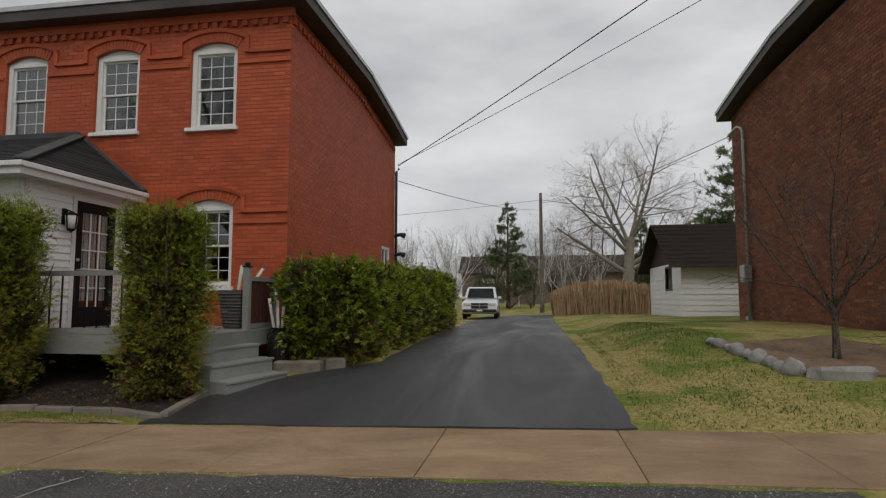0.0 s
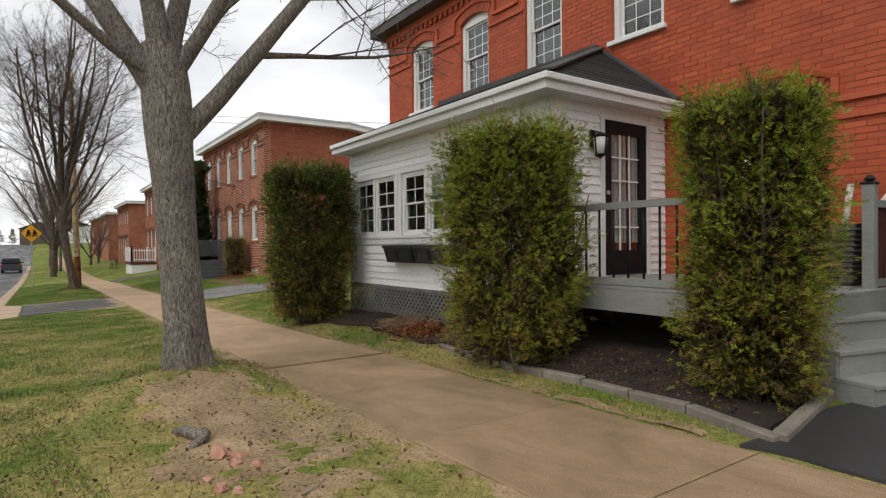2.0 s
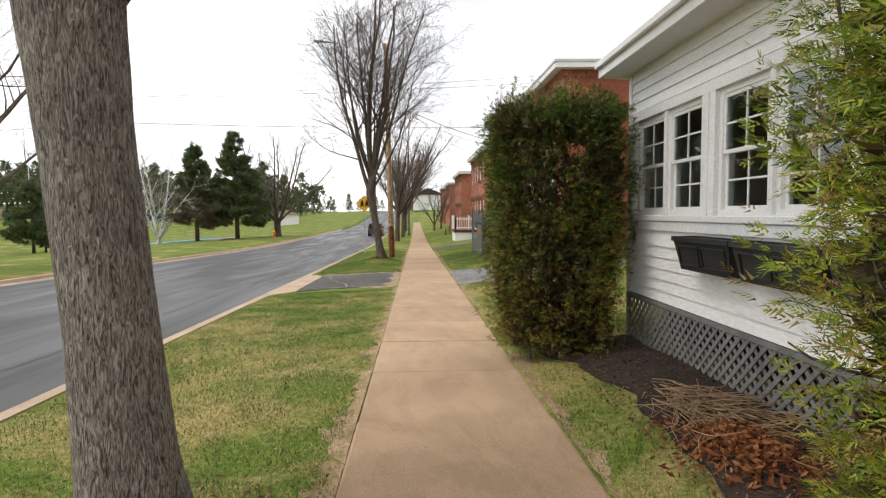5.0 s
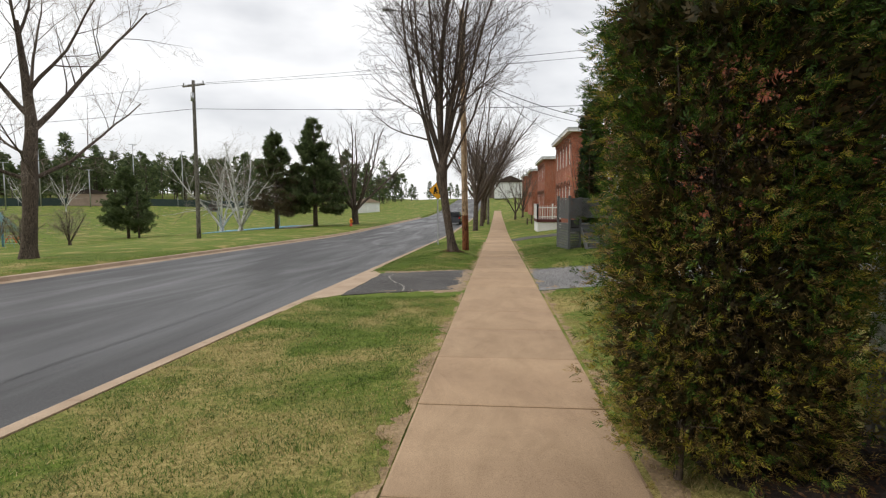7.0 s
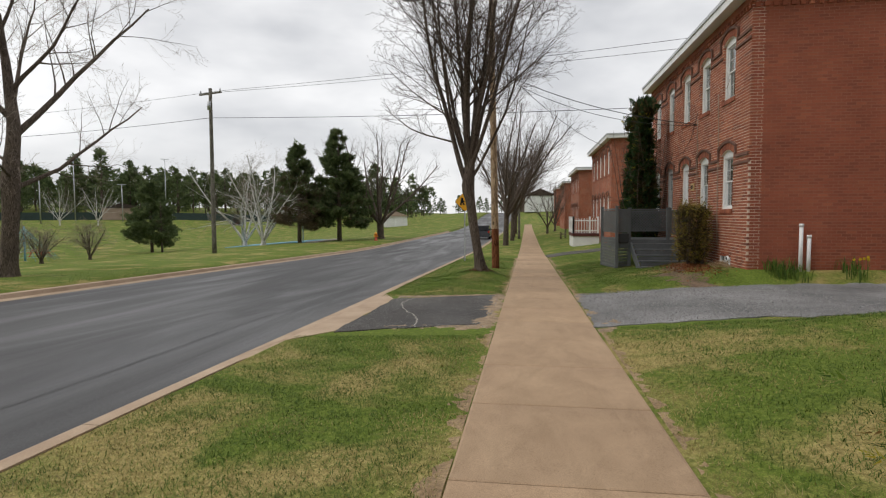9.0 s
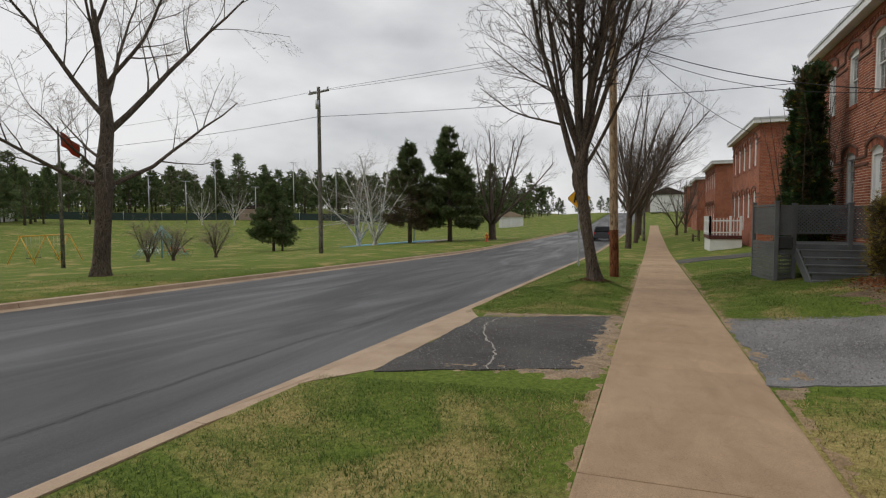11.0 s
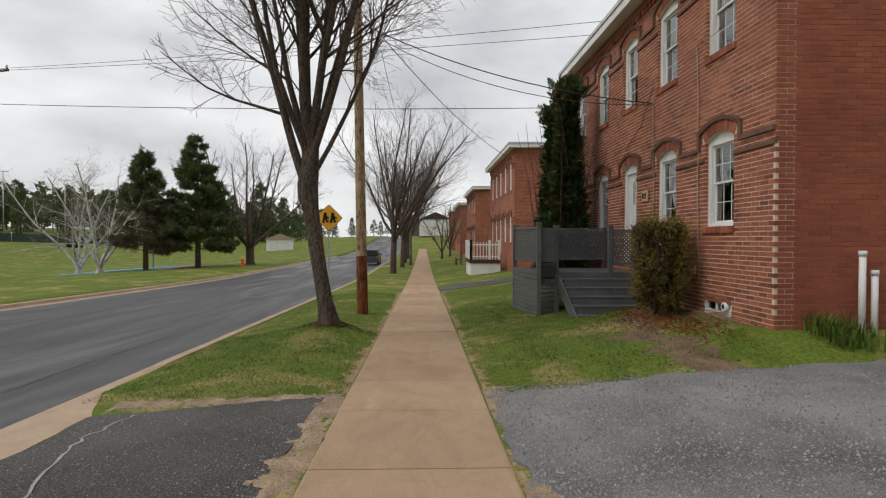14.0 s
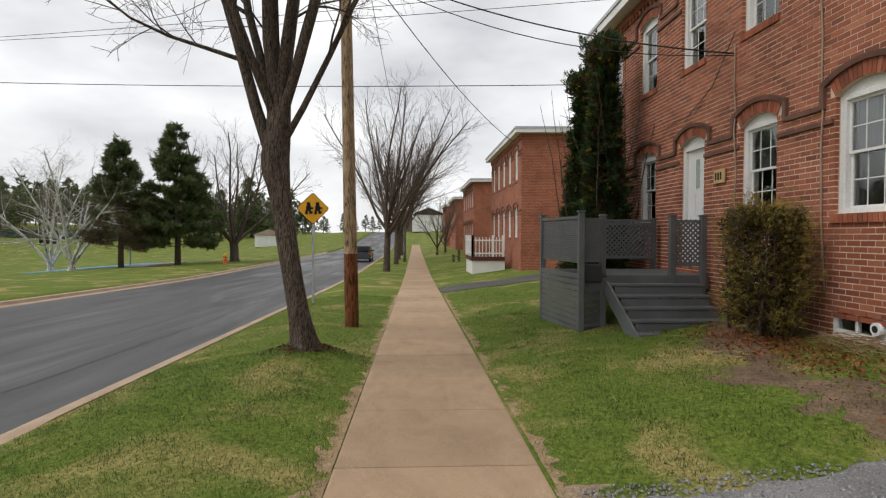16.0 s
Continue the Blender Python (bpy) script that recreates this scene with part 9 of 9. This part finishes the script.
for k in range(30):
    xx, yy = -24 + 1.1 * k + rd.uniform(-0.8, 0.8), rd.uniform(60, 76)
    bare_tree(160 + k, xx, yy, gz(xx, yy), "slender leafless sapling at the edge of the wood", [(0, 0, -0.2, 1.0), (0, 0, 0, 1.0), (0.1, 0, 2.0, 0.8), (0.1, 0, 3.5, 0.6)], [(1.0 + 0.35 * j, 70 * j + 20 * k, rd.uniform(8, 35), rd.uniform(4.5, 8), 0.07) for j in range(6)], [(9, 0.42, 38, 0.04), (7, 0.45, 40, 0.03), (1, 0.5, 40, 0.02), (0, 0, 0, 0)], MAT["bark_birch"] if k % 3 else MAT["bark_dark"], MAT["twig_pale"] if k % 2 else MAT["twig"], 0.12, 1.2, "saplings at the wood edge")
for k in range(18):
    xx, yy = -14 + 1.95 * k + rd.uniform(-0.8, 0.8), rd.uniform(54, 62)
    bare_tree(210 + k, xx, yy, gz(xx, yy), "tangled leafless brush at the wood edge", [(0, 0, -0.2, 1.0), (0, 0, 0, 1.0), (0, 0, 0.15, 0.8), (0, 0, 0.3, 0.6)], [(0.15, 45 * j, rd.uniform(10, 60), rd.uniform(2.2, 4.2), 0.04) for j in range(9)], [(8, 0.4, 40, 0.03), (6, 0.45, 40, 0.0), (0, 0, 0, 0)], MAT["bark_dark"], MAT["twig"], 0.08, 1.1, "brush at the wood edge")
bl = thing("far_building", 6, 95, 0, "long low brown building behind the wood", "building")
MAT["dull_brown"] = surface("dull_brown_wall", (0.12, 0.09, 0.07), (0.17, 0.13, 0.1), 0.5, 10, 0.9, 0.1)
part("wall", boxes((-12, 26, 95, 103, -1, 5.6)), MAT["dull_brown"], bl)
bm = bmesh.new()
vs = [bm.verts.new((xx, yy, zz)) for xx in (-12.6, 26.6) for yy, zz in ((94.3, 5.5), (103.7, 5.5), (99, 8.6))]
for f in ((0, 1, 2), (5, 4, 3), (0, 3, 4, 1), (1, 4, 5, 2), (2, 5, 3, 0)):
    bm.faces.new([vs[i] for i in f])
bmesh.ops.recalc_face_normals(bm, faces=bm.faces)
part("roof", bm, MAT["shingle_brown"], bl)
for k in range(9):
    part("window", boxes((-10 + 4 * k, -8.6 + 4 * k, 94.93, 94.99, 2.6, 3.9)), MAT["car_glass"], bl)

# ---- park across the road ----
MAT["court_blue"] = surface("blue_court_paint", (0.12, 0.3, 0.42), (0.17, 0.37, 0.5), 1, 30, 0.8, 0.1)
MAT["court_tan"] = surface("worn_court", (0.3, 0.26, 0.22), (0.38, 0.33, 0.28), 1, 30, 0.85, 0.1)
MAT["swing_yellow"] = surface("yellow_steel", (0.6, 0.33, 0.03), (0.7, 0.4, 0.05), 4, 40, 0.4, 0.05)
MAT["rope_teal"] = surface("teal_rope", (0.18, 0.36, 0.36), (0.25, 0.45, 0.45), 5, 40, 0.8, 0.1)
MAT["flag_red"] = surface("red_flag_cloth", (0.5, 0.06, 0.04), (0.6, 0.08, 0.05), 3, 60, 0.8, 0.1)
MAT["fence_dark"] = surface("dark_green_mesh_fence", (0.02, 0.04, 0.035), (0.035, 0.055, 0.05), 1, 20, 0.8, 0.0)
MAT["tan_block"] = surface("tan_block_wall", (0.3, 0.22, 0.17), (0.4, 0.3, 0.24), 0.6, 20, 0.9, 0.1)
strip("court", [(-71, -18.2), (-77, -18.0), (-84, -31), (-76.5, -31)], lambda x, y: ground_z(x, y) + 0.05, MAT["court_blue"], "blue painted playing court", "court", 0.02, 0.0)
strip("court_edge", [(-70, -17.0), (-78, -16.8), (-79, -18.3), (-70.5, -18.5)], lambda x, y: ground_z(x, y) + 0.05, MAT["court_tan"], "pale worn edge of the playing court", "court", 0.03, 0.0)
for hx, hy in ((-75.5, -20.8), (-84.5, -33.0)):
    hz = ground_z(hx, hy)
    ob = thing("basketball_hoop", hx, hy, hz, "basketball hoop with a white backboard beside the court", "basketball hoop", "basketball hoops")
    bm = bmesh.new()
    tube(bm, [(hx, hy, hz - 0.1), (hx, hy, hz + 2.6), (hx + 0.5, hy - 0.2, hz + 3.1)], 0.06, 8)
    part("pole", bm, MAT["galv"], ob)
    bm = bmesh.new()
    pts = [(-0.85, 2.75), (0.85, 2.75), (0.9, 3.3), (0.55, 3.75), (-0.55, 3.75), (-0.9, 3.3)]
    vs = [bm.verts.new((hx + 0.55, hy - 0.2 + a, hz + b)) for a, b in pts]
    bm.faces.new(vs)
    bmesh.ops.solidify(bm, geom=bm.faces[:], thickness=0.04)
    part("backboard", bm, MAT["white"], ob)
    bm = bmesh.new()
    tube(bm, [(hx + 0.85 + 0.23 * math.cos(a), hy - 0.2 + 0.23 * math.sin(a), hz + 3.0) for a in [k * math.pi / 6 for k in range(13)]], 0.012, 5)
    part("ring", bm, MAT["hyd_red"], ob)
# swing set
wx, wy = -52.5, -48.0
wz = ground_z(wx, wy)
sw = thing("swing_set", wx, wy, wz, "yellow steel swing set in the park", "swing")
bm = bmesh.new()
tube(bm, [(wx - 3.2, wy - 1.2, wz + 2.5), (wx + 3.2, wy + 1.2, wz + 2.5)], 0.06, 8)
part("top_bar", bm, MAT["swing_yellow"], sw)
for f in (-1, 0, 1):
    for s in (-1, 1):
        bm = bmesh.new()
        bx, by = wx + 3.1 * f, wy + 1.15 * f
        tube(bm, [(bx, by, wz + 2.5), (bx - 0.45 * s, by + 1.2 * s, wz - 0.1)], 0.05, 8)
        part("leg", bm, MAT["swing_yellow"], sw)
for f in (-0.75, -0.4, 0.35, 0.7):
    bx, by = wx + 3.1 * f, wy + 1.15 * f
    bm = boxes((bx - 0.22, bx + 0.22, by - 0.09, by + 0.09, wz + 0.5, wz + 0.54))
    seat = part("seat", bm, MAT["black_plastic"], sw)
    for s in (-0.2, 0.2):
        bm = bmesh.new()
        tube(bm, [(bx + s, by, wz + 0.52), (bx + s, by, wz + 2.48)], 0.012, 5)
        part("chain", bm, MAT["galv"], seat)
# rope pyramid
nx, ny = -62.0, -44.0
nz = ground_z(nx, ny)
net = thing("climbing_net", nx, ny, nz, "teal rope climbing pyramid in the park", "climbing frame")
bm = bmesh.new()
tube(bm, [(nx, ny, nz - 0.1), (nx, ny, nz + 3.4)], 0.09, 8)
part("mast", bm, MAT["court_blue"], net)
foot = [(nx + 3.0 * math.cos(k * math.pi / 3), ny + 3.0 * math.sin(k * math.pi / 3), nz + 0.05) for k in range(6)]
for k in range(6):
    for q in range(4):
        a = Vector(foot[k]).lerp(Vector(foot[(k + 1) % 6]), q / 4)
        bm = bmesh.new()
        tube(bm, [a, (nx, ny, nz + 3.3)], 0.018, 4)
        part("rope", bm, MAT["rope_teal"], net)
for h in (0.12, 0.3, 0.48, 0.66, 0.84):
    bm = bmesh.new()
    tube(bm, [Vector(foot[k % 6]).lerp(Vector((nx, ny, nz + 3.3)), h) for k in range(7)], 0.018, 4)
    part("rope", bm, MAT["rope_teal"], net)


def picnic_table(x, y, mat, label):
    z = ground_z(x, y)
    ob = thing("picnic_table", x, y, z, label, "table", "picnic tables")
    for dy in (-0.3, -0.1, 0.1, 0.3):
        part("top_board", boxes((x - 0.95, x + 0.95, y + dy - 0.09, y + dy + 0.09, z + 0.72, z + 0.76)), mat, ob)
    for dy in (-0.75, 0.75):
        part("bench", boxes((x - 0.95, x + 0.95, y + dy - 0.13, y + dy + 0.13, z + 0.42, z + 0.46)), mat, ob)
    for dx in (-0.7, 0.7):
        for s in (-1, 1):
            bm = bmesh.new()
            beam(bm, (x + dx, y + s * 0.2, z + 0.72), (x + dx, y + s * 0.7, z - 0.03), 0.06, 0.09)
            part("leg", bm, mat, ob)


picnic_table(-66, -50, MAT["siding"], "pale wooden picnic table in the park")
picnic_table(-67.5, -47.5, MAT["hyd_red"], "red picnic table in the park")
# flag on its staff
fx, fy = -47.0, -38.5
fz = ground_z(fx, fy)
fl = thing("flagpole", fx, fy, fz, "wooden flagpole with a red flag in the park", "flag")
bm = bmesh.new()
tube(bm, [(fx, fy, fz - 0.2), (fx, fy, fz + 7.2), (fx, fy, fz + 11.0)], [0.16, 0.12, 0.05], 8)
part("staff", bm, MAT["pole_grey"], fl)
bm = bmesh.new()
vs = [[bm.verts.new((fx - 0.2 - 1.9 * u * 0.6, fy + 1.9 * u * 0.6 * 0.4 + 0.15 * math.sin(u * 7), fz + 10.6 - 1.1 * v - 0.9 * u)) for u in [k / 10 for k in range(11)]] for v in (0, 1)]
for k in range(10):
    bm.faces.new((vs[0][k], vs[1][k], vs[1][k + 1], vs[0][k + 1])).smooth = True
bmesh.ops.solidify(bm, geom=bm.faces[:], thickness=0.01)
part("cloth", bm, MAT["flag_red"], fl)


def small_building(name, x, y, w, d, h, ridge, wall_m, roof_m, label, turn=0, doors=True, base=None):
    z = ground_z(x, y) - 0.2 if base is None else base
    ob = thing(name, x, y, z, label, "building")
    M = pose(x, y, z, 0, 0, turn)

    def put(n, bm, m, parent=ob):
        bmesh.ops.transform(bm, matrix=M, verts=bm.verts)
        return part(n, bm, m, parent)
    put("wall", boxes((-w / 2, w / 2, -d / 2, d / 2, 0, h)), wall_m)
    bm = bmesh.new()
    vs = [bm.verts.new(p) for p in ((-w / 2 - 0.3, -d / 2 - 0.4, h - 0.05), (-w / 2 - 0.3, d / 2 + 0.4, h - 0.05), (-w / 2 - 0.3, 0, h + ridge), (w / 2 + 0.3, -d / 2 - 0.4, h - 0.05), (w / 2 + 0.3, d / 2 + 0.4, h - 0.05), (w / 2 + 0.3, 0, h + ridge))]
    for f in ((0, 1, 2), (5, 4, 3), (0, 3, 4, 1), (1, 4, 5, 2), (2, 5, 3, 0)):
        bm.faces.new([vs[i] for i in f])
    bmesh.ops.recalc_face_normals(bm, faces=bm.faces)
    put("roof", bm, roof_m)
    if doors:
        for dy in (-d * 0.2, d * 0.2):
            put("door", boxes((w / 2 - 0.01, w / 2 + 0.06, dy - d * 0.17, dy + d * 0.17, 0.1, h * 0.85)), MAT["soffit"])
    return ob


small_building("garden_shed", -148, -26.5, 6, 5.6, 2.6, 1.2, MAT["white"], MAT["tan_block"], "white park shed with double doors", 12)
small_building("field_house", -150, -100, 12, 9, 3.0, 1.2, MAT["tan_block"], MAT["shingle_brown"], "low tan building beside the ball field", 35, False)
small_building("hill_house", -205, 9, 14, 10, 5.2, 2.2, MAT["soffit"], MAT["shingle_brown"], "pale house at the top of the hill", 0, False)
small_building("hill_house", -228, 2, 16, 10, 5.0, 2.2, MAT["dull_brown"], MAT["shingle_brown"], "dark house at the top of the hill", 0, False)
small_building("far_house", -95, -125, 10, 7, 3.0, 1.6, MAT["white"], MAT["shingle_brown"], "white house far behind the park", 40, False)
# ball-field fence, with posts, and floodlight masts
fence = thing("field_fence", -140, -110, 3, "dark mesh fence round the far ball field", "fence")
for k in range(16):
    a0, a1 = radians(112 + 3.0 * k), radians(112 + 3.0 * (k + 1))
    D = 168
    p, q = [(-15 - D * math.sin(a), 5 + D * math.cos(a)) for a in (a0, a1)]
    bm = bmesh.new()
    beam(bm, (*p, ground_z(*p) + 0.95), (*q, ground_z(*q) + 0.95), 0.05, 1.9)
    part("panel", bm, MAT["fence_dark"], fence)
    bm = bmesh.new()
    tube(bm, [(*p, ground_z(*p) - 0.2), (*p, ground_z(*p) + 2.3)], 0.07, 6)
    part("post", bm, MAT["galv"], fence)
rd = random.Random(3)
for az, D, h in ((137, 150, 11), (131.5, 165, 15), (128, 160, 9), (124.5, 170, 16), (120.5, 172, 15), (134, 150, 10), (141, 140, 9)):
    a = radians(az)
    x, y = -15 - D * math.sin(a), 5 + D * math.cos(a)
    z = ground_z(x, y)
    ob = thing("floodlight_mast", x, y, z, "tall grey floodlight mast beside the ball field", "lamp post", "floodlight masts")
    bm = bmesh.new()
    tube(bm, [(x, y, z - 0.2), (x, y, z + h)], [0.15, 0.09], 8)
    part("mast", bm, MAT["galv"], ob)
    bm = bmesh.new()
    beam(bm, (x - 0.7, y + 0.7, z + h), (x + 0.7, y - 0.7, z + h), 0.12, 0.16)
    part("lamp_bar", bm, MAT["galv"], ob)

# ---- porches of the houses further along ----
cp = thing("porch_deck", -54.8, 9.0, -0.6, "white-railed porch with a dark red floor edge", "porch")
cx0, cx1, cy0, cy1 = -56.6, -53.0, 7.95, 9.7
part("skirt", boxes((cx0, cx1, cy0, cy1, -0.7, 0.12)), MAT["white"], cp)
MAT["deck_red"] = surface("dark_red_deck_paint", (0.07, 0.015, 0.012), (0.1, 0.022, 0.016), 2, 40, 0.6, 0.2)
part("floor", boxes((cx0 - 0.06, cx1 + 0.06, cy0 - 0.06, cy1 - 0.005, 0.124, 0.34), bev=0.01), MAT["deck_red"], cp)
for a, b, n in (((cx0, cy0), (cx1, cy0), 17), ((cx1, cy0), (cx1, cy1 - 0.1), 9)):
    for z in (0.52, 1.22):
        bm = bmesh.new()
        beam(bm, (*a, z), (*b, z), 0.06, 0.08)
        part("rail", bm, MAT["white"], cp)
    for k in range(n + 1):
        f = k / n
        x, y = a[0] + (b[0] - a[0]) * f, a[1] + (b[1] - a[1]) * f
        big = k % 6 == 0 or k == n
        part("baluster", boxes((x - (0.06 if big else 0.035), x + (0.06 if big else 0.035), y - (0.06 if big else 0.02), y + (0.06 if big else 0.02), 0.345, 1.5 if big else 1.38)), MAT["white"], cp)
ben = thing("garden_bench", -69.5, 8.2, -0.6, "dark wooden garden seat in front of a house", "bench")
z = ground_z(-69.5, 8.2)
for k in range(4):
    part("seat_slat", boxes((-70.3, -68.7, 8.0 + 0.12 * k, 8.1 + 0.12 * k, z + 0.42, z + 0.46)), MAT["bark_dark"], ben)
for k in range(3):
    part("back_slat", boxes((-70.3, -68.7, 8.5, 8.53, z + 0.55 + 0.15 * k, z + 0.65 + 0.15 * k)), MAT["bark_dark"], ben)
for x in (-70.25, -68.8):
    part("leg", boxes((x, x + 0.07, 8.0, 8.07, z - 0.03, z + 0.62)), MAT["bark_dark"], ben)
    part("leg", boxes((x, x + 0.07, 8.45, 8.52, z - 0.03, z + 0.98)), MAT["bark_dark"], ben)
ch = thing("chimney", -31.0, 13.5, 7.0, "small grey metal roof vent on the brick house", "vent")
bm = bmesh.new()
tube(bm, [(-31.0, 13.5, 7.1), (-31.0, 13.5, 7.75)], 0.09, 10)
part("pipe", bm, MAT["galv"], ch)
bm = bmesh.new()
tube(bm, [(-31.0, 13.5, 7.72), (-31.0, 13.5, 7.86)], [0.14, 0.1], 10)
part("cap", bm, MAT["galv"], ch)

# cracks with pale filler in the worn apron
rd = random.Random(13)
for path in ([(-21.3, 2.9), (-22.4, 2.75), (-23.6, 2.2), (-24.6, 2.0), (-25.4, 2.1)], [(-3.5, 1.6), (-3.3, 2.6), (-3.6, 3.4), (-3.4, 4.1)]):
    bm = bmesh.new()
    prev = None
    for (xa, ya), (xb, yb_) in zip(path, path[1:]):
        for k in range(8):
            f = k / 8
            x, y = xa + (xb - xa) * f + rd.gauss(0, 0.02), ya + (yb_ - ya) * f + rd.gauss(0, 0.02)
            w_ = rd.uniform(0.004, 0.02)
            L = math.hypot(xb - xa, yb_ - ya)
            nx_, ny_ = -(yb_ - ya) / L * w_, (xb - xa) / L * w_
            cur = [bm.verts.new((x + s * nx_, y + s * ny_, ground_z(x, y) + 0.021 + 0.007 * (x > -10))) for s in (-1, 1)]
            if prev:
                bm.faces.new((prev[0], prev[1], cur[1], cur[0]))
            prev = cur
    tagged(part("apron_crack", bm, MAT["crack_fill"]), "pale crack running through the worn asphalt", "crack", kind="structure")

# ---- grass blades on the nearer lawns ----
def tri_mesh(name, v):
    v = np.asarray(v, dtype=np.float32).reshape(-1, 3)
    n = len(v)
    me = bpy.data.meshes.new(name)
    me.vertices.add(n)
    me.vertices.foreach_set("co", v.ravel())
    me.loops.add(n)
    me.loops.foreach_set("vertex_index", np.arange(n, dtype=np.int32))
    me.polygons.add(n // 3)
    me.polygons.foreach_set("loop_start", np.arange(0, n, 3, dtype=np.int32))
    me.update(calc_edges=True)
    return me


def ripple(x, y, seed, waves):
    rg = np.random.default_rng(seed)
    out = np.zeros_like(x)
    for w in waves:
        for k in range(3):
            a, ph = rg.uniform(0, 6.28), rg.uniform(0, 6.28)
            out += np.sin((x * np.cos(a) + y * np.sin(a)) * 6.28 / w + ph + 0.8 * np.sin(x * 1.7 / w + y * 2.3 / w))
    return out / (3 * len(waves))


def inside(x, y, poly):
    r = np.zeros(x.shape, bool)
    for (xa, ya), (xb, yb_) in zip(poly, poly[1:] + poly[:1]):
        c = ((ya > y) != (yb_ > y)) & (x < (xb - xa) * (y - ya) / (yb_ - ya + 1e-12) + xa)
        r ^= c
    return r


BARE = [[(-9.3, 2.6), (-9.2, 3.9), (-8.6, 4.3), (-4.4, 4.3), (-4.6, 3.0), (-6.0, 2.5), (-7.8, 2.2)], [(-25.9, 1.0), (-25.9, 4.1), (-21.4, 4.1), (-20.6, 1.0)], [(-30.7, 9.4), (-29.6, 8.9), (-27.3, 8.1), (-26.5, 8.5), (-27.0, 9.4), (-29.3, 10.0)]]
AREAS = [(-20.6, -4.7, 1.16, 4.22, 3600, 0.042), (-31, -25.9, 1.16, 4.22, 2600, 0.045), (-42, -31, 1.16, 4.22, 700, 0.045), (-21.4, -13.0, 5.87, 9.6, 2200, 0.045), (-12.8, -4.5, 5.86, 6.22, 2600, 0.05), (-12.8, -7.0, 6.22, 6.55, 1400, 0.05), (-35.5, -25.9, 5.87, 9.7, 2200, 0.045), (-43, -35.5, 5.87, 9.9, 500, 0.05), (1.05, 3.0, 5.9, 16, 900, 0.05), (3.0, 9, 5.9, 7.4, 700, 0.05), (-34, -14, -12.4, -8.7, 160, 0.06)]
rg = np.random.default_rng(99)
greens, straws = [], []
for x0, x1, y0, y1, dens, hh in AREAS:
    n = int((x1 - x0) * (y1 - y0) * dens)
    x, y = rg.uniform(x0, x1, n), rg.uniform(y0, y1, n)
    keep = np.ones(n, bool)
    for b in BARE:
        keep &= ~(inside(x, y, b) & (rg.random(n) < 0.5))
    clump = ripple(x, y, 5, (0.35, 0.6))
    keep &= rg.random(n) < 0.8 + 0.5 * clump
    x, y = x[keep], y[keep]
    n = len(x)
    z = np.array([lawn_z(a, b) for a, b in zip(x, y)]) - 0.006
    tone = ripple(x, y, 6, (1.1, 2.6, 5.0)) * 0.9 + 0.35 * rg.normal(0, 1, n) * 0.6
    edge = np.minimum(np.abs(y - WALK_S), np.abs(y - WALK_N))
    tone += 0.75 * np.exp(-edge / 0.25)
    tone += np.where(inside(x, y, BARE[0]) | inside(x, y, BARE[2]), 0.5, 0.0)
    tone += np.where(x > -26, 0.02, -0.3)
    a = rg.uniform(0, 6.28, n)
    L = hh * rg.uniform(0.5, 1.25, n) * (1 + 0.4 * ripple(x, y, 8, (0.5, 0.9)))
    lean = rg.uniform(0.4, 1.5, n)
    w = rg.uniform(0.0025, 0.0045, n) * (1.5 if dens < 1000 else 1)
    d = np.stack([np.cos(a), np.sin(a)], 1)
    p = np.stack([x, y, z], 1)
    s = np.stack([-d[:, 1] * w, d[:, 0] * w, np.zeros(n)], 1)
    tip = p + np.stack([d[:, 0] * L * lean, d[:, 1] * L * lean, L * np.sqrt(np.maximum(1 - 0.45 * lean, 0.15))], 1)
    tri = np.stack([p - s, p + s, tip], 1)
    st = tone > 0.3
    greens.append(tri[~st])
    straws.append(tri[st])
tagged(part("grass_blades", tri_mesh("grass_blades", np.concatenate(greens)), MAT["blade_green"]), "short green spring grass blades on the lawns", "grass", kind="stuff")
tagged(part("dry_grass_blades", tri_mesh("dry_grass_blades", np.concatenate(straws)), MAT["blade_straw"]), "dry straw-coloured grass blades on the lawns", "grass", kind="stuff")
